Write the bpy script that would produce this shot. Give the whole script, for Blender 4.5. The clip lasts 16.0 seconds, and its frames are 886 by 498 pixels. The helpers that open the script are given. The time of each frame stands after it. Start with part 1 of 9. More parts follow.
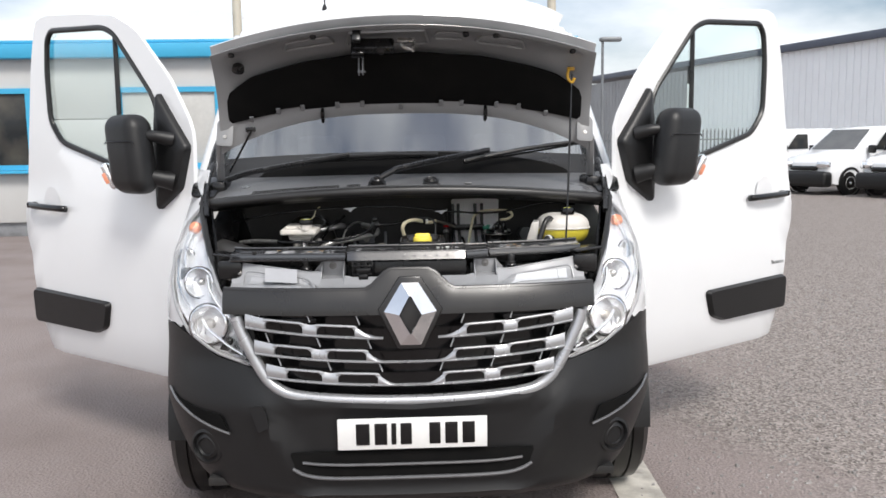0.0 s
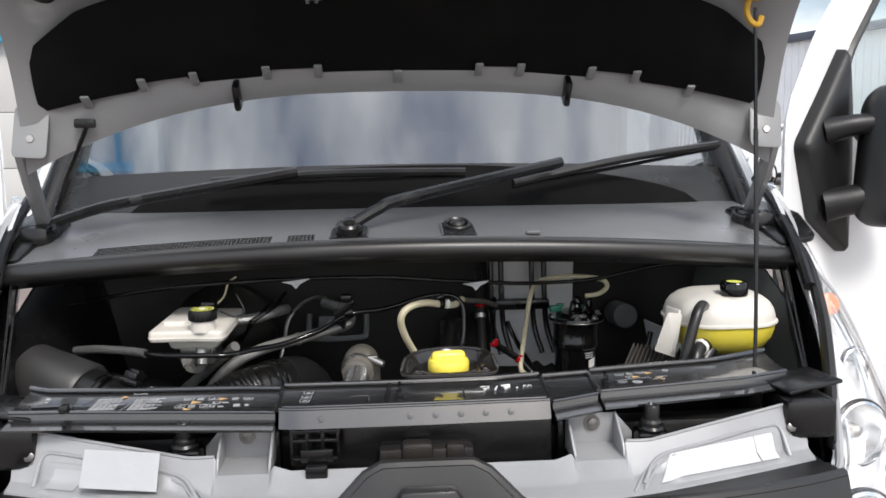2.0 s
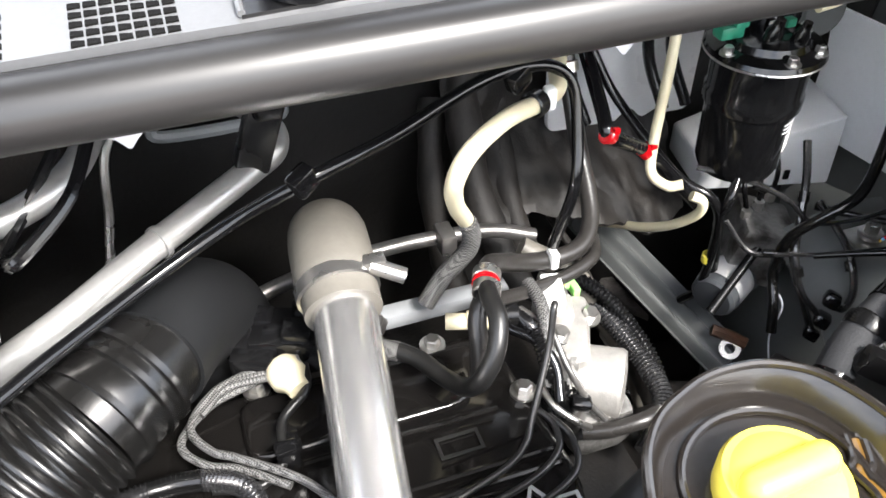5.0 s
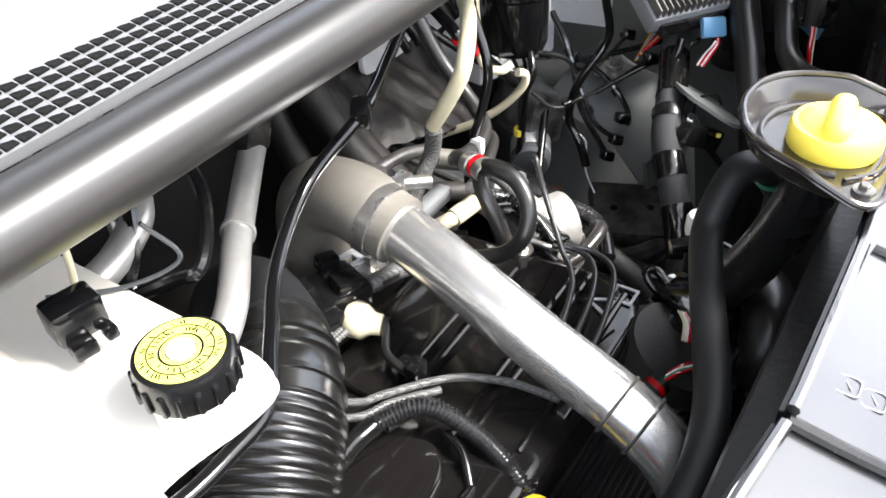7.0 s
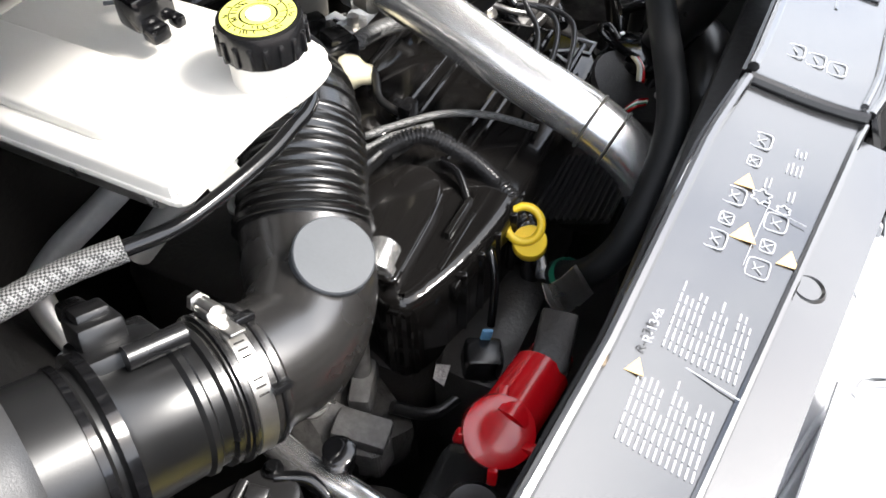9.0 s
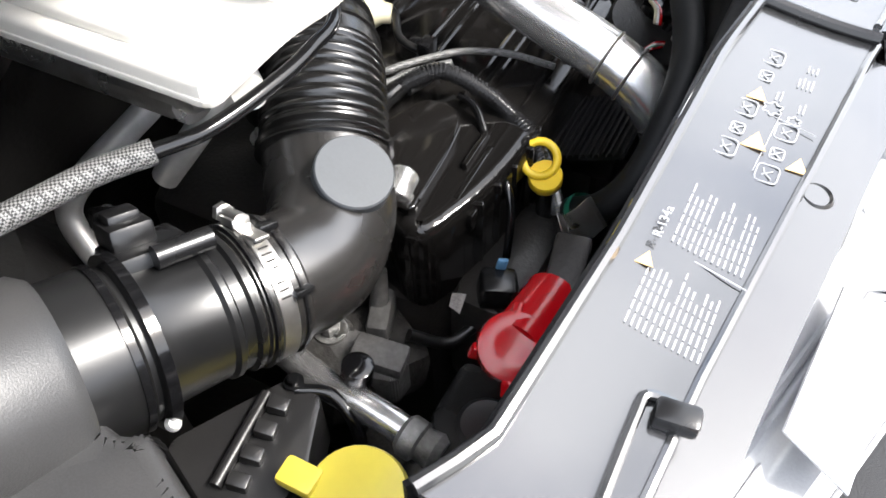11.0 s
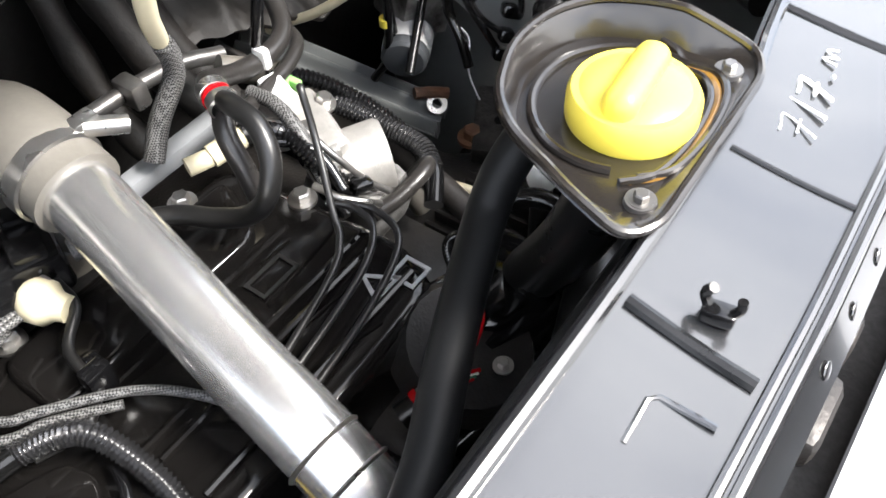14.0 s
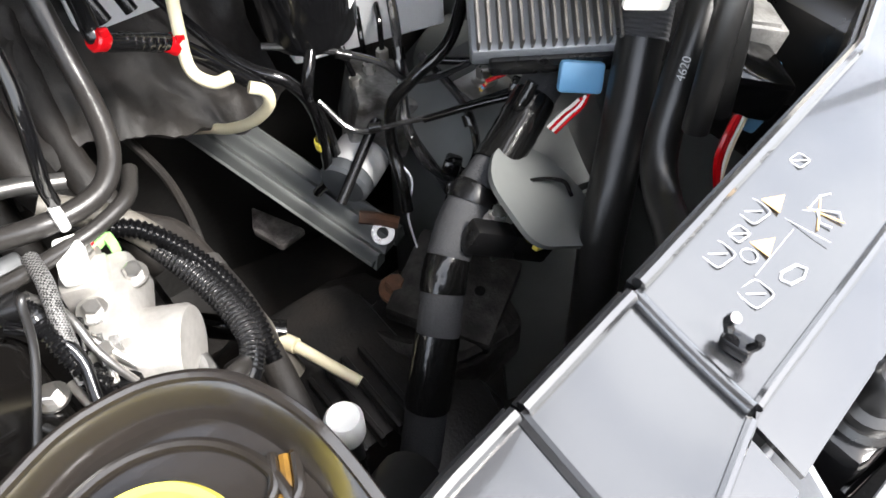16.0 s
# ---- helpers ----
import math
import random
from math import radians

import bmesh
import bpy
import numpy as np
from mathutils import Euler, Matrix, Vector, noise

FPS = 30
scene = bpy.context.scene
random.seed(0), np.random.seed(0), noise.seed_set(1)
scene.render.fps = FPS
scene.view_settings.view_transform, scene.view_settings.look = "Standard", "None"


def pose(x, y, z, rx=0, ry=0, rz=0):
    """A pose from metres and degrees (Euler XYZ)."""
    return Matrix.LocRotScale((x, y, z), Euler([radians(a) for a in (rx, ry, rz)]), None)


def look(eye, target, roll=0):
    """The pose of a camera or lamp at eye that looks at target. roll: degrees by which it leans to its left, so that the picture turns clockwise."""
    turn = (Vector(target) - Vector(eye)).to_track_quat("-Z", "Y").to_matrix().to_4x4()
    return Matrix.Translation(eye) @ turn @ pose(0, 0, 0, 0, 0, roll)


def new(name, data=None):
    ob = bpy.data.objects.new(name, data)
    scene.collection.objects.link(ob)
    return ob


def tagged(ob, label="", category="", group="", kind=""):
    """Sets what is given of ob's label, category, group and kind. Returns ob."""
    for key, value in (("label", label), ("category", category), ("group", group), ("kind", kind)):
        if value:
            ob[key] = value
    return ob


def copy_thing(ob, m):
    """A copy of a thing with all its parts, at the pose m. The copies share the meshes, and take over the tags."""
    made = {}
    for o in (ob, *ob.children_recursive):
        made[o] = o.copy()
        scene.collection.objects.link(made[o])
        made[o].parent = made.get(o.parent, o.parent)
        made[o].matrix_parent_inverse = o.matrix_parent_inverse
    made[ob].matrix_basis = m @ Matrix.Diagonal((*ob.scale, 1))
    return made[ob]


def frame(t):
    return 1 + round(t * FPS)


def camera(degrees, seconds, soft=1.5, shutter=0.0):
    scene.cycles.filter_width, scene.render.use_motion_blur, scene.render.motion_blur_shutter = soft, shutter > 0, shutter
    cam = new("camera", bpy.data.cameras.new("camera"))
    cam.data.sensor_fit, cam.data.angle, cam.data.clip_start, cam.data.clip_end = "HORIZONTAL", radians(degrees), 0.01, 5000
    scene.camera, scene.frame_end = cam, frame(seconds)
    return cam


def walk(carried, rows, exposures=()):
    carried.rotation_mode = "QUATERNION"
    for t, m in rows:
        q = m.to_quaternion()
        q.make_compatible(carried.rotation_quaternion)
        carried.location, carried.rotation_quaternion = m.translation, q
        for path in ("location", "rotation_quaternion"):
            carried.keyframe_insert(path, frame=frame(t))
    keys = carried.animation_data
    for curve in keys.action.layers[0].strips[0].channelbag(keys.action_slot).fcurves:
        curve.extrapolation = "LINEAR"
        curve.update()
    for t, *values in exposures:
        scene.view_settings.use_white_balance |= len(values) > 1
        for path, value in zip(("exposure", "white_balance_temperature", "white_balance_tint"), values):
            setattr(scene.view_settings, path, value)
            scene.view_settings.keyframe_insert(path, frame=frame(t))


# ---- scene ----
cam = camera(56.3, 16.0, soft=1.6)
PATH = [
    (0, (-0.006, -2.789, 1.517), (0.08, -0.807, 1.265), -0.8),
    (0.5, (-0.017, -2.404, 1.51), (0.104, -0.424, 1.252), -0.7),
    (1, (-0.03, -1.974, 1.51), (0.107, 0.004, 1.25), -0.7),
    (1.5, (-0.02, -1.51, 1.536), (0.121, 0.468, 1.275), -0.7),
    (2, (-0.053, -1.06, 1.547), (0.086, 0.917, 1.282), -0.8),
    (2.5, (-0.054, -0.621, 1.544), (0.09, 1.315, 1.063), -0.7),
    (3, (-0.058, -0.215, 1.547), (0.087, 1.609, 0.74), -0.3),
    (3.5, (-0.074, 0.017, 1.547), (0.075, 1.648, 0.399), 0.4),
    (3.7, (-0.06, 0.057, 1.55), (0.066, 1.633, 0.325), 0.1),
    (5.8, (-0.359, 0.21, 1.518), (0.488, 1.487, 0.232), -1.9),
    (6, (-0.404, 0.23, 1.513), (0.528, 1.46, 0.24), -2.2),
    (6.5, (-0.52, 0.266, 1.519), (0.623, 1.314, 0.255), -2.6),
    (7, (-0.572, 0.283, 1.519), (0.686, 1.159, 0.235), -3.4),
    (7.5, (-0.594, 0.291, 1.523), (0.688, 0.993, 0.158), -2.2),
    (8, (-0.623, 0.297, 1.505), (0.541, 0.892, -0.009), -1.0),
    (8.5, (-0.685, 0.289, 1.496), (0.48, 0.865, -0.024), -0.7),
    (9, (-0.735, 0.278, 1.495), (0.43, 0.862, -0.022), -1.0),
    (9.5, (-0.783, 0.261, 1.486), (0.389, 0.857, -0.021), -1.2),
    (9.7, (-0.798, 0.256, 1.483), (0.375, 0.854, -0.024), -1.2),
    (11.8, (-0.711, 0.263, 1.467), (0.371, 0.886, -0.095), -1.9),
    (12, (-0.668, 0.266, 1.461), (0.408, 0.895, -0.103), -1.8),
    (12.5, (-0.547, 0.269, 1.458), (0.489, 0.907, -0.129), -2.7),
    (13, (-0.441, 0.267, 1.444), (0.568, 0.954, -0.14), -3.3),
    (13.5, (-0.359, 0.225, 1.443), (0.651, 0.982, -0.108), -4.5),
    (14, (-0.278, 0.212, 1.45), (0.728, 1.001, -0.088), -3.3),
    (14.5, (-0.149, 0.227, 1.455), (0.785, 1.071, -0.099), -4.0),
    (15, (-0.055, 0.225, 1.474), (0.82, 1.13, -0.08), -2.3),
    (15.5, (0.021, 0.193, 1.468), (0.825, 1.172, -0.08), -3.4),
    (16, (0.081, 0.191, 1.47), (0.827, 1.199, -0.088), -2.2),
]
EXPOSURES = [(0, 0.2), (1.5, 0.22), (2.2, 0.47), (3, 1.08), (3.7, 1.74), (5.8, 2.42), (7.5, 2.5), (8.5, 2.12), (9.7, 2.1), (12, 2.24), (13.5, 2.2), (14.5, 2.18), (15.2, 2.25), (16, 2.42)]
walk(cam, [(t, look(eye, target, roll)) for t, eye, target, roll in PATH], EXPOSURES)

# ---- world and sun ----
SUN_AZ, SUN_EL = 20.0, 48.0      # degrees from -y towards +x, and above the ground
world = bpy.data.worlds.new("sky")
scene.world = world
world.use_nodes = True
wn, wl = world.node_tree.nodes, world.node_tree.links
wbg = wn["Background"]
sky = wn.new("ShaderNodeTexSky")
sky.sky_type = "NISHITA"
sky.sun_disc = False
sky.sun_elevation = radians(SUN_EL)
sky.sun_rotation = radians(180 - SUN_AZ)
sky.dust_density, sky.air_density = 3.0, 1.0
wtc = wn.new("ShaderNodeTexCoord")
wmap = wn.new("ShaderNodeMapping")
wmap.inputs["Scale"].default_value = (1.0, 1.0, 2.6)
wnoise = wn.new("ShaderNodeTexNoise")
wnoise.inputs["Scale"].default_value, wnoise.inputs["Detail"].default_value = 2.7, 7
wramp = wn.new("ShaderNodeValToRGB")
wramp.color_ramp.elements[0].position, wramp.color_ramp.elements[1].position = 0.33, 0.57
wramp.color_ramp.elements[1].color = (0.8, 0.8, 0.8, 1)
wmix = wn.new("ShaderNodeMix")
wmix.data_type = "RGBA"
wmix.inputs["B"].default_value = (9.0, 9.15, 9.5, 1)
wl.new(wtc.outputs["Generated"], wmap.inputs["Vector"])
wl.new(wmap.outputs["Vector"], wnoise.inputs["Vector"])
wl.new(wnoise.outputs["Fac"], wramp.inputs["Fac"])
wl.new(wramp.outputs["Color"], wmix.inputs["Factor"])
wl.new(sky.outputs["Color"], wmix.inputs["A"])
wl.new(wmix.outputs["Result"], wbg.inputs["Color"])
wbg.inputs["Strength"].default_value = 0.13

sun = new("sun", bpy.data.lights.new("sun", "SUN"))
sun.data.energy, sun.data.angle, sun.data.color = 2.2, radians(16.0), (1.0, 0.97, 0.93)
az, el = radians(SUN_AZ), radians(SUN_EL)
sun.matrix_world = look((20 * math.sin(az) * math.cos(el), -20 * math.cos(az) * math.cos(el), 20 * math.sin(el)), (0, 0, 0))


# ---- materials ----
def material(name, color, rough=0.5, metal=0.0, grain=(60.0, 0.12), stain=(5.0, 0.15), bump=(120.0, 0.05), rvar=0.12, spec=0.5, coat=0.0, tint=None, stretch=None):
    """Principled surface with variation at two scales. grain, stain: (scale, amount); bump: (scale, strength); tint: colour of the stains."""
    m = bpy.data.materials.new(name)
    m.use_nodes = True
    n, l = m.node_tree.nodes, m.node_tree.links
    p = n["Principled BSDF"]
    p.inputs["Metallic"].default_value, p.inputs["Specular IOR Level"].default_value = metal, spec
    p.inputs["Coat Weight"].default_value = coat
    tc = n.new("ShaderNodeTexCoord")
    vec = tc.outputs["Object"]
    if stretch:
        mp = n.new("ShaderNodeMapping")
        mp.inputs["Scale"].default_value = stretch
        l.new(vec, mp.inputs["Vector"])
        vec = mp.outputs["Vector"]

    def noise_at(scale, detail):
        t = n.new("ShaderNodeTexNoise")
        t.inputs["Scale"].default_value, t.inputs["Detail"].default_value = scale, detail
        l.new(vec, t.inputs["Vector"])
        return t.outputs["Fac"]

    fine, broad = noise_at(grain[0], 4), noise_at(stain[0], 5)
    dark = tuple(c * (1 - grain[1]) for c in color) + (1,)
    light = tuple(min(1, c * (1 + grain[1])) for c in color) + (1,)
    mix = n.new("ShaderNodeMix")
    mix.data_type = "RGBA"
    mix.inputs["A"].default_value, mix.inputs["B"].default_value = dark, light
    l.new(fine, mix.inputs["Factor"])
    ramp = n.new("ShaderNodeMapRange")
    ramp.inputs["From Min"].default_value, ramp.inputs["From Max"].default_value = 0.42, 0.72
    ramp.inputs["To Min"].default_value, ramp.inputs["To Max"].default_value = 0.0, stain[1] * 2
    l.new(broad, ramp.inputs["Value"])
    mix2 = n.new("ShaderNodeMix")
    mix2.data_type = "RGBA"
    mix2.inputs["B"].default_value = (tint or tuple(c * 0.6 for c in color)) + (1,)
    l.new(ramp.outputs["Result"], mix2.inputs["Factor"])
    l.new(mix.outputs["Result"], mix2.inputs["A"])
    l.new(mix2.outputs["Result"], p.inputs["Base Color"])
    rr = n.new("ShaderNodeMapRange")
    rr.inputs["To Min"].default_value, rr.inputs["To Max"].default_value = max(0.02, rough - rvar), min(1, rough + rvar)
    l.new(broad, rr.inputs["Value"])
    l.new(rr.outputs["Result"], p.inputs["Roughness"])
    if bump[1] > 0:
        b = n.new("ShaderNodeBump")
        b.inputs["Strength"].default_value, b.inputs["Distance"].default_value = bump[1], 0.002
        l.new(noise_at(bump[0], 3), b.inputs["Height"])
        l.new(b.outputs["Normal"], p.inputs["Normal"])
    return m


def glass(name, color, rough=0.0, ior=1.45):
    m = bpy.data.materials.new(name)
    m.use_nodes = True
    p = m.node_tree.nodes["Principled BSDF"]
    p.inputs["Base Color"].default_value = color + (1,)
    p.inputs["Transmission Weight"].default_value, p.inputs["Roughness"].default_value, p.inputs["IOR"].default_value = 1.0, rough, ior
    return m


M_WHITE = material("white_body_paint", (0.80, 0.81, 0.82), 0.18, grain=(300, 0.015), stain=(1.5, 0.03), bump=(30, 0.01), rvar=0.05, coat=0.6)
M_BUMPER = material("textured_black_plastic", (0.0075, 0.0075, 0.008), 0.42, grain=(400, 0.25), stain=(3, 0.12), bump=(900, 0.16), tint=(0.014, 0.0138, 0.0135), spec=0.45)
# Grey base carries the sky's highlight along the black bumper's edges
M_SHEEN = material("bumper_edge_sheen", (0.10, 0.10, 0.102), 0.22, grain=(200, 0.1), stain=(9, 0.2), bump=(90, 0.02), spec=1.0, coat=0.5)
M_BLACK = material("black_plastic", (0.006, 0.006, 0.0065), 0.26, grain=(200, 0.2), stain=(9, 0.15), bump=(500, 0.04), tint=(0.016, 0.0155, 0.015))
M_GLOSS = material("glossy_black_plastic", (0.004, 0.004, 0.0045), 0.13, grain=(150, 0.2), stain=(10, 0.2), bump=(60, 0.03), tint=(0.012, 0.012, 0.012), rvar=0.07)
M_RUBBER = material("black_rubber", (0.008, 0.008, 0.008), 0.32, grain=(250, 0.2), stain=(12, 0.3), bump=(350, 0.06), tint=(0.02, 0.019, 0.018))
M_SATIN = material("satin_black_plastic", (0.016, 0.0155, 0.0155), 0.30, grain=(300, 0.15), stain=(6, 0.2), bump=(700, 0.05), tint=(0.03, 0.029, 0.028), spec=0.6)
M_PANEL = material("grey_black_panel_plastic", (0.012, 0.0122, 0.0128), 0.23, grain=(300, 0.12), stain=(7, 0.25), bump=(500, 0.03), tint=(0.02, 0.02, 0.0205), spec=1.0, rvar=0.08, coat=1.0)
M_PANEL.node_tree.nodes["Principled BSDF"].inputs["IOR"].default_value = 1.55
M_FELT = material("black_felt", (0.006, 0.006, 0.006), 0.95, grain=(900, 0.4), stain=(8, 0.2), bump=(700, 0.4), spec=0.1, tint=(0.014, 0.013, 0.012))
M_PRIMER = material("grey_primer", (0.245, 0.25, 0.255), 0.35, grain=(200, 0.05), stain=(4, 0.12), bump=(200, 0.03), tint=(0.18, 0.18, 0.18), coat=0.3)
M_LINER = material("silver_grey_plastic", (0.36, 0.365, 0.375), 0.34, metal=0.2, grain=(500, 0.1), stain=(6, 0.2), bump=(600, 0.06), tint=(0.17, 0.17, 0.175))
M_CHROME = material("chrome", (0.85, 0.86, 0.88), 0.07, metal=1.0, grain=(100, 0.02), stain=(8, 0.03), bump=(40, 0.01), rvar=0.04)
M_ALU = material("brushed_aluminium", (0.78, 0.77, 0.755), 0.24, metal=0.9, grain=(90, 0.05), stain=(30, 0.04), bump=(200, 0.0), tint=(0.66, 0.65, 0.64), rvar=0.015, stretch=(1.0, 0.02, 0.06))
M_CAST = material("cast_alloy", (0.29, 0.285, 0.275), 0.45, metal=0.55, grain=(220, 0.35), stain=(28, 0.6), bump=(420, 0.4), tint=(0.05, 0.045, 0.04))
M_STEEL = material("zinc_steel", (0.62, 0.61, 0.59), 0.30, metal=0.95, grain=(200, 0.1), stain=(30, 0.3), bump=(300, 0.08), tint=(0.3, 0.27, 0.23))
M_OLDSTEEL = material("dull_screw_steel", (0.22, 0.215, 0.21), 0.34, metal=0.8, grain=(200, 0.1), stain=(40, 0.3), bump=(300, 0.08), tint=(0.1, 0.09, 0.08))
M_GREYMET = material("grey_painted_steel", (0.24, 0.25, 0.262), 0.38, grain=(150, 0.08), stain=(7, 0.25), bump=(200, 0.05), tint=(0.13, 0.13, 0.13))
M_DARKMET = material("dark_engine_metal", (0.025, 0.024, 0.0235), 0.4, metal=0.4, grain=(150, 0.3), stain=(15, 0.35), bump=(250, 0.3), tint=(0.05, 0.042, 0.036))
M_YELLOW = material("yellow_plastic", (0.88, 0.72, 0.09), 0.34, grain=(120, 0.04), stain=(24, 0.12), bump=(200, 0.04), tint=(0.62, 0.44, 0.05))
M_DIP = material("chrome_yellow_plastic", (0.80, 0.56, 0.025), 0.36, grain=(120, 0.04), stain=(24, 0.12), bump=(200, 0.04), tint=(0.55, 0.36, 0.02))
M_OCHRE = material("ochre_plastic", (0.48, 0.27, 0.02), 0.4, grain=(120, 0.04), stain=(20, 0.1), bump=(200, 0.04))
M_RED = material("red_plastic", (0.46, 0.004, 0.008), 0.2, grain=(120, 0.06), stain=(20, 0.1), bump=(200, 0.03), spec=0.45, coat=0.3)
M_GREEN = material("green_plastic", (0.02, 0.2, 0.12), 0.4, grain=(120, 0.06), stain=(20, 0.1), bump=(200, 0.04))
M_BLUE = material("blue_plastic", (0.11, 0.27, 0.45), 0.45, grain=(120, 0.06), stain=(20, 0.1), bump=(200, 0.04))
M_CREAM = material("cream_plastic_hose", (0.66, 0.60, 0.42), 0.4, grain=(80, 0.06), stain=(18, 0.2), bump=(150, 0.05), tint=(0.45, 0.38, 0.24))
M_TANKWH = material("milky_white_plastic", (0.66, 0.635, 0.585), 0.42, grain=(90, 0.03), stain=(9, 0.1), bump=(250, 0.04), tint=(0.7, 0.62, 0.5))
M_OLIVE = material("olive_grey_rubber", (0.148, 0.137, 0.118), 0.5, grain=(160, 0.15), stain=(9, 0.25), bump=(260, 0.1), tint=(0.085, 0.08, 0.069))
M_WHITEPL = material("white_plastic", (0.8, 0.8, 0.78), 0.45, grain=(120, 0.03), stain=(20, 0.06), bump=(200, 0.03))
M_FOIL = material("pale_label_foil", (0.42, 0.425, 0.44), 0.4, metal=0.2, grain=(120, 0.03), stain=(20, 0.06), bump=(120, 0.02))
M_PRINT = material("pale_print", (0.62, 0.63, 0.65), 0.5, grain=(300, 0.05), stain=(20, 0.1), bump=(120, 0.0))
M_AMBER = material("amber_lens", (0.75, 0.30, 0.18), 0.15, grain=(90, 0.1), stain=(20, 0.1), bump=(90, 0.05))
M_RUST = material("rusty_steel", (0.16, 0.075, 0.04), 0.75, metal=0.2, grain=(120, 0.3), stain=(20, 0.4), bump=(220, 0.3), tint=(0.06, 0.05, 0.045))
M_SILVER = material("satin_silver_paint", (0.46, 0.47, 0.485), 0.28, metal=0.6, grain=(300, 0.03), stain=(6, 0.05), bump=(200, 0.01), coat=0.3)
M_REFL = material("bright_reflector", (0.93, 0.94, 0.95), 0.09, metal=0.85, grain=(150, 0.03), stain=(20, 0.06), bump=(26, 0.12), rvar=0.06)
M_GLASS = glass("clear_glass", (0.86, 0.95, 0.93))
M_SEATCLOTH = material("dark_grey_seat_cloth", (0.012, 0.012, 0.013), 0.9, grain=(500, 0.3), stain=(8, 0.2), bump=(500, 0.3), spec=0.1)
M_AIRBOX = material("dusty_grey_airbox_plastic", (0.032, 0.032, 0.0325), 0.42, grain=(900, 0.35), stain=(8, 0.3), bump=(900, 0.12), tint=(0.05, 0.047, 0.045))
# Dark colour stands in for the dim cab, high ior strengthens the sky reflection
M_SCREEN = glass("darkened_windscreen_glass", (0.20, 0.23, 0.24), 0.0, 3.3)
M_PALEGREY = material("pale_grey_paint", (0.82, 0.83, 0.84), 0.3, grain=(200, 0.04), stain=(5, 0.12), bump=(200, 0.03), tint=(0.4, 0.4, 0.4))
M_BOSS = material("blue_grey_plastic", (0.06, 0.065, 0.071), 0.5, grain=(300, 0.06), stain=(12, 0.12), bump=(400, 0.04), spec=0.35)
M_BEZEL = material("silver_lamp_bezel", (0.80, 0.81, 0.83), 0.16, metal=0.55, grain=(60, 0.05), stain=(30, 0.15), bump=(22, 0.10), tint=(0.5, 0.51, 0.53))
M_SOOT = material("sooty_brown_felt", (0.019, 0.0162, 0.0142), 0.62, grain=(160, 0.6), stain=(14, 0.6), bump=(160, 0.35), tint=(0.007, 0.0065, 0.006))
M_BOSSLIGHT = material("matt_white_label", (0.5, 0.5, 0.5), 0.6, grain=(200, 0.06), stain=(14, 0.3), bump=(300, 0.03))
M_MATT = material("matt_black_plastic", (0.006, 0.006, 0.0062), 0.30, grain=(300, 0.2), stain=(9, 0.2), bump=(900, 0.03), tint=(0.018, 0.018, 0.018))
M_GRIME = material("grimy_grey_casting", (0.045, 0.042, 0.039), 0.65, grain=(120, 0.6), stain=(26, 0.7), bump=(260, 0.6), tint=(0.010, 0.009, 0.008), spec=0.3)
M_CONDUIT = material("shiny_black_conduit", (0.018, 0.018, 0.019), 0.2, grain=(120, 0.1), stain=(20, 0.2), bump=(90, 0.02), rvar=0.06, spec=1.0, coat=0.4)
M_INK = material("worn_pale_ink", (0.36, 0.365, 0.375), 0.5, grain=(500, 0.3), stain=(60, 0.35), bump=(120, 0.0), tint=(0.22, 0.222, 0.226))
M_SEAL = material("smooth_black_seal_rubber", (0.016, 0.0155, 0.0155), 0.36, grain=(300, 0.1), stain=(5, 0.25), bump=(60, 0.02), tint=(0.028, 0.027, 0.026), spec=0.6)
M_INTAKE = material("glossy_intake_rubber", (0.006, 0.0058, 0.0056), 0.27, grain=(200, 0.1), stain=(6, 0.25), bump=(400, 0.02), tint=(0.011, 0.0105, 0.0102), rvar=0.06, spec=0.7)
M_ELBOW = material("sheeny_intake_rubber", (0.014, 0.0132, 0.0126), 0.27, grain=(200, 0.1), stain=(6, 0.25), bump=(500, 0.02), tint=(0.022, 0.021, 0.020), rvar=0.05, spec=1.0)
M_RUBBERM = material("matt_black_rubber", (0.007, 0.0075, 0.0082), 0.55, grain=(250, 0.2), stain=(12, 0.2), bump=(350, 0.05), tint=(0.012, 0.012, 0.013), spec=0.35)
M_LENS = glass("headlight_lens", (0.99, 0.99, 0.99), 0.0)


# ---- mesh helpers ----
def thing(name, base=(0, 0, 0), label="", category="", group="", kind=""):
    ob = new(name)
    ob.empty_display_size = 0.05
    ob.location = base
    return tagged(ob, label, category, group, kind)


def part(name, bm, mat, parent=None, label="", flat=False, sharp=38):
    """Links a bmesh, in world metres, as one mesh object under a thing or a part."""
    bmesh.ops.recalc_face_normals(bm, faces=bm.faces)
    lim = radians(sharp)
    for f in bm.faces:
        f.smooth = not flat
    for e in bm.edges:
        if len(e.link_faces) == 2 and e.calc_face_angle(0) > lim:
            e.smooth = False
    me = bpy.data.meshes.new(name)
    bm.to_mesh(me)
    bm.free()
    me.materials.append(mat)
    ob = new(name, me)
    if parent is not None:
        ob.parent = parent
        base = parent.location if parent.parent is None else Vector((0, 0, 0))
        ob.matrix_parent_inverse = Matrix.Translation(-base)
    if label:
        tagged(ob, label)
    return ob


def join(*bms):
    out = bms[0]
    for b in bms[1:]:
        me = bpy.data.meshes.new("tmp")
        b.to_mesh(me)
        b.free()
        out.from_mesh(me)
        bpy.data.meshes.remove(me)
    return out


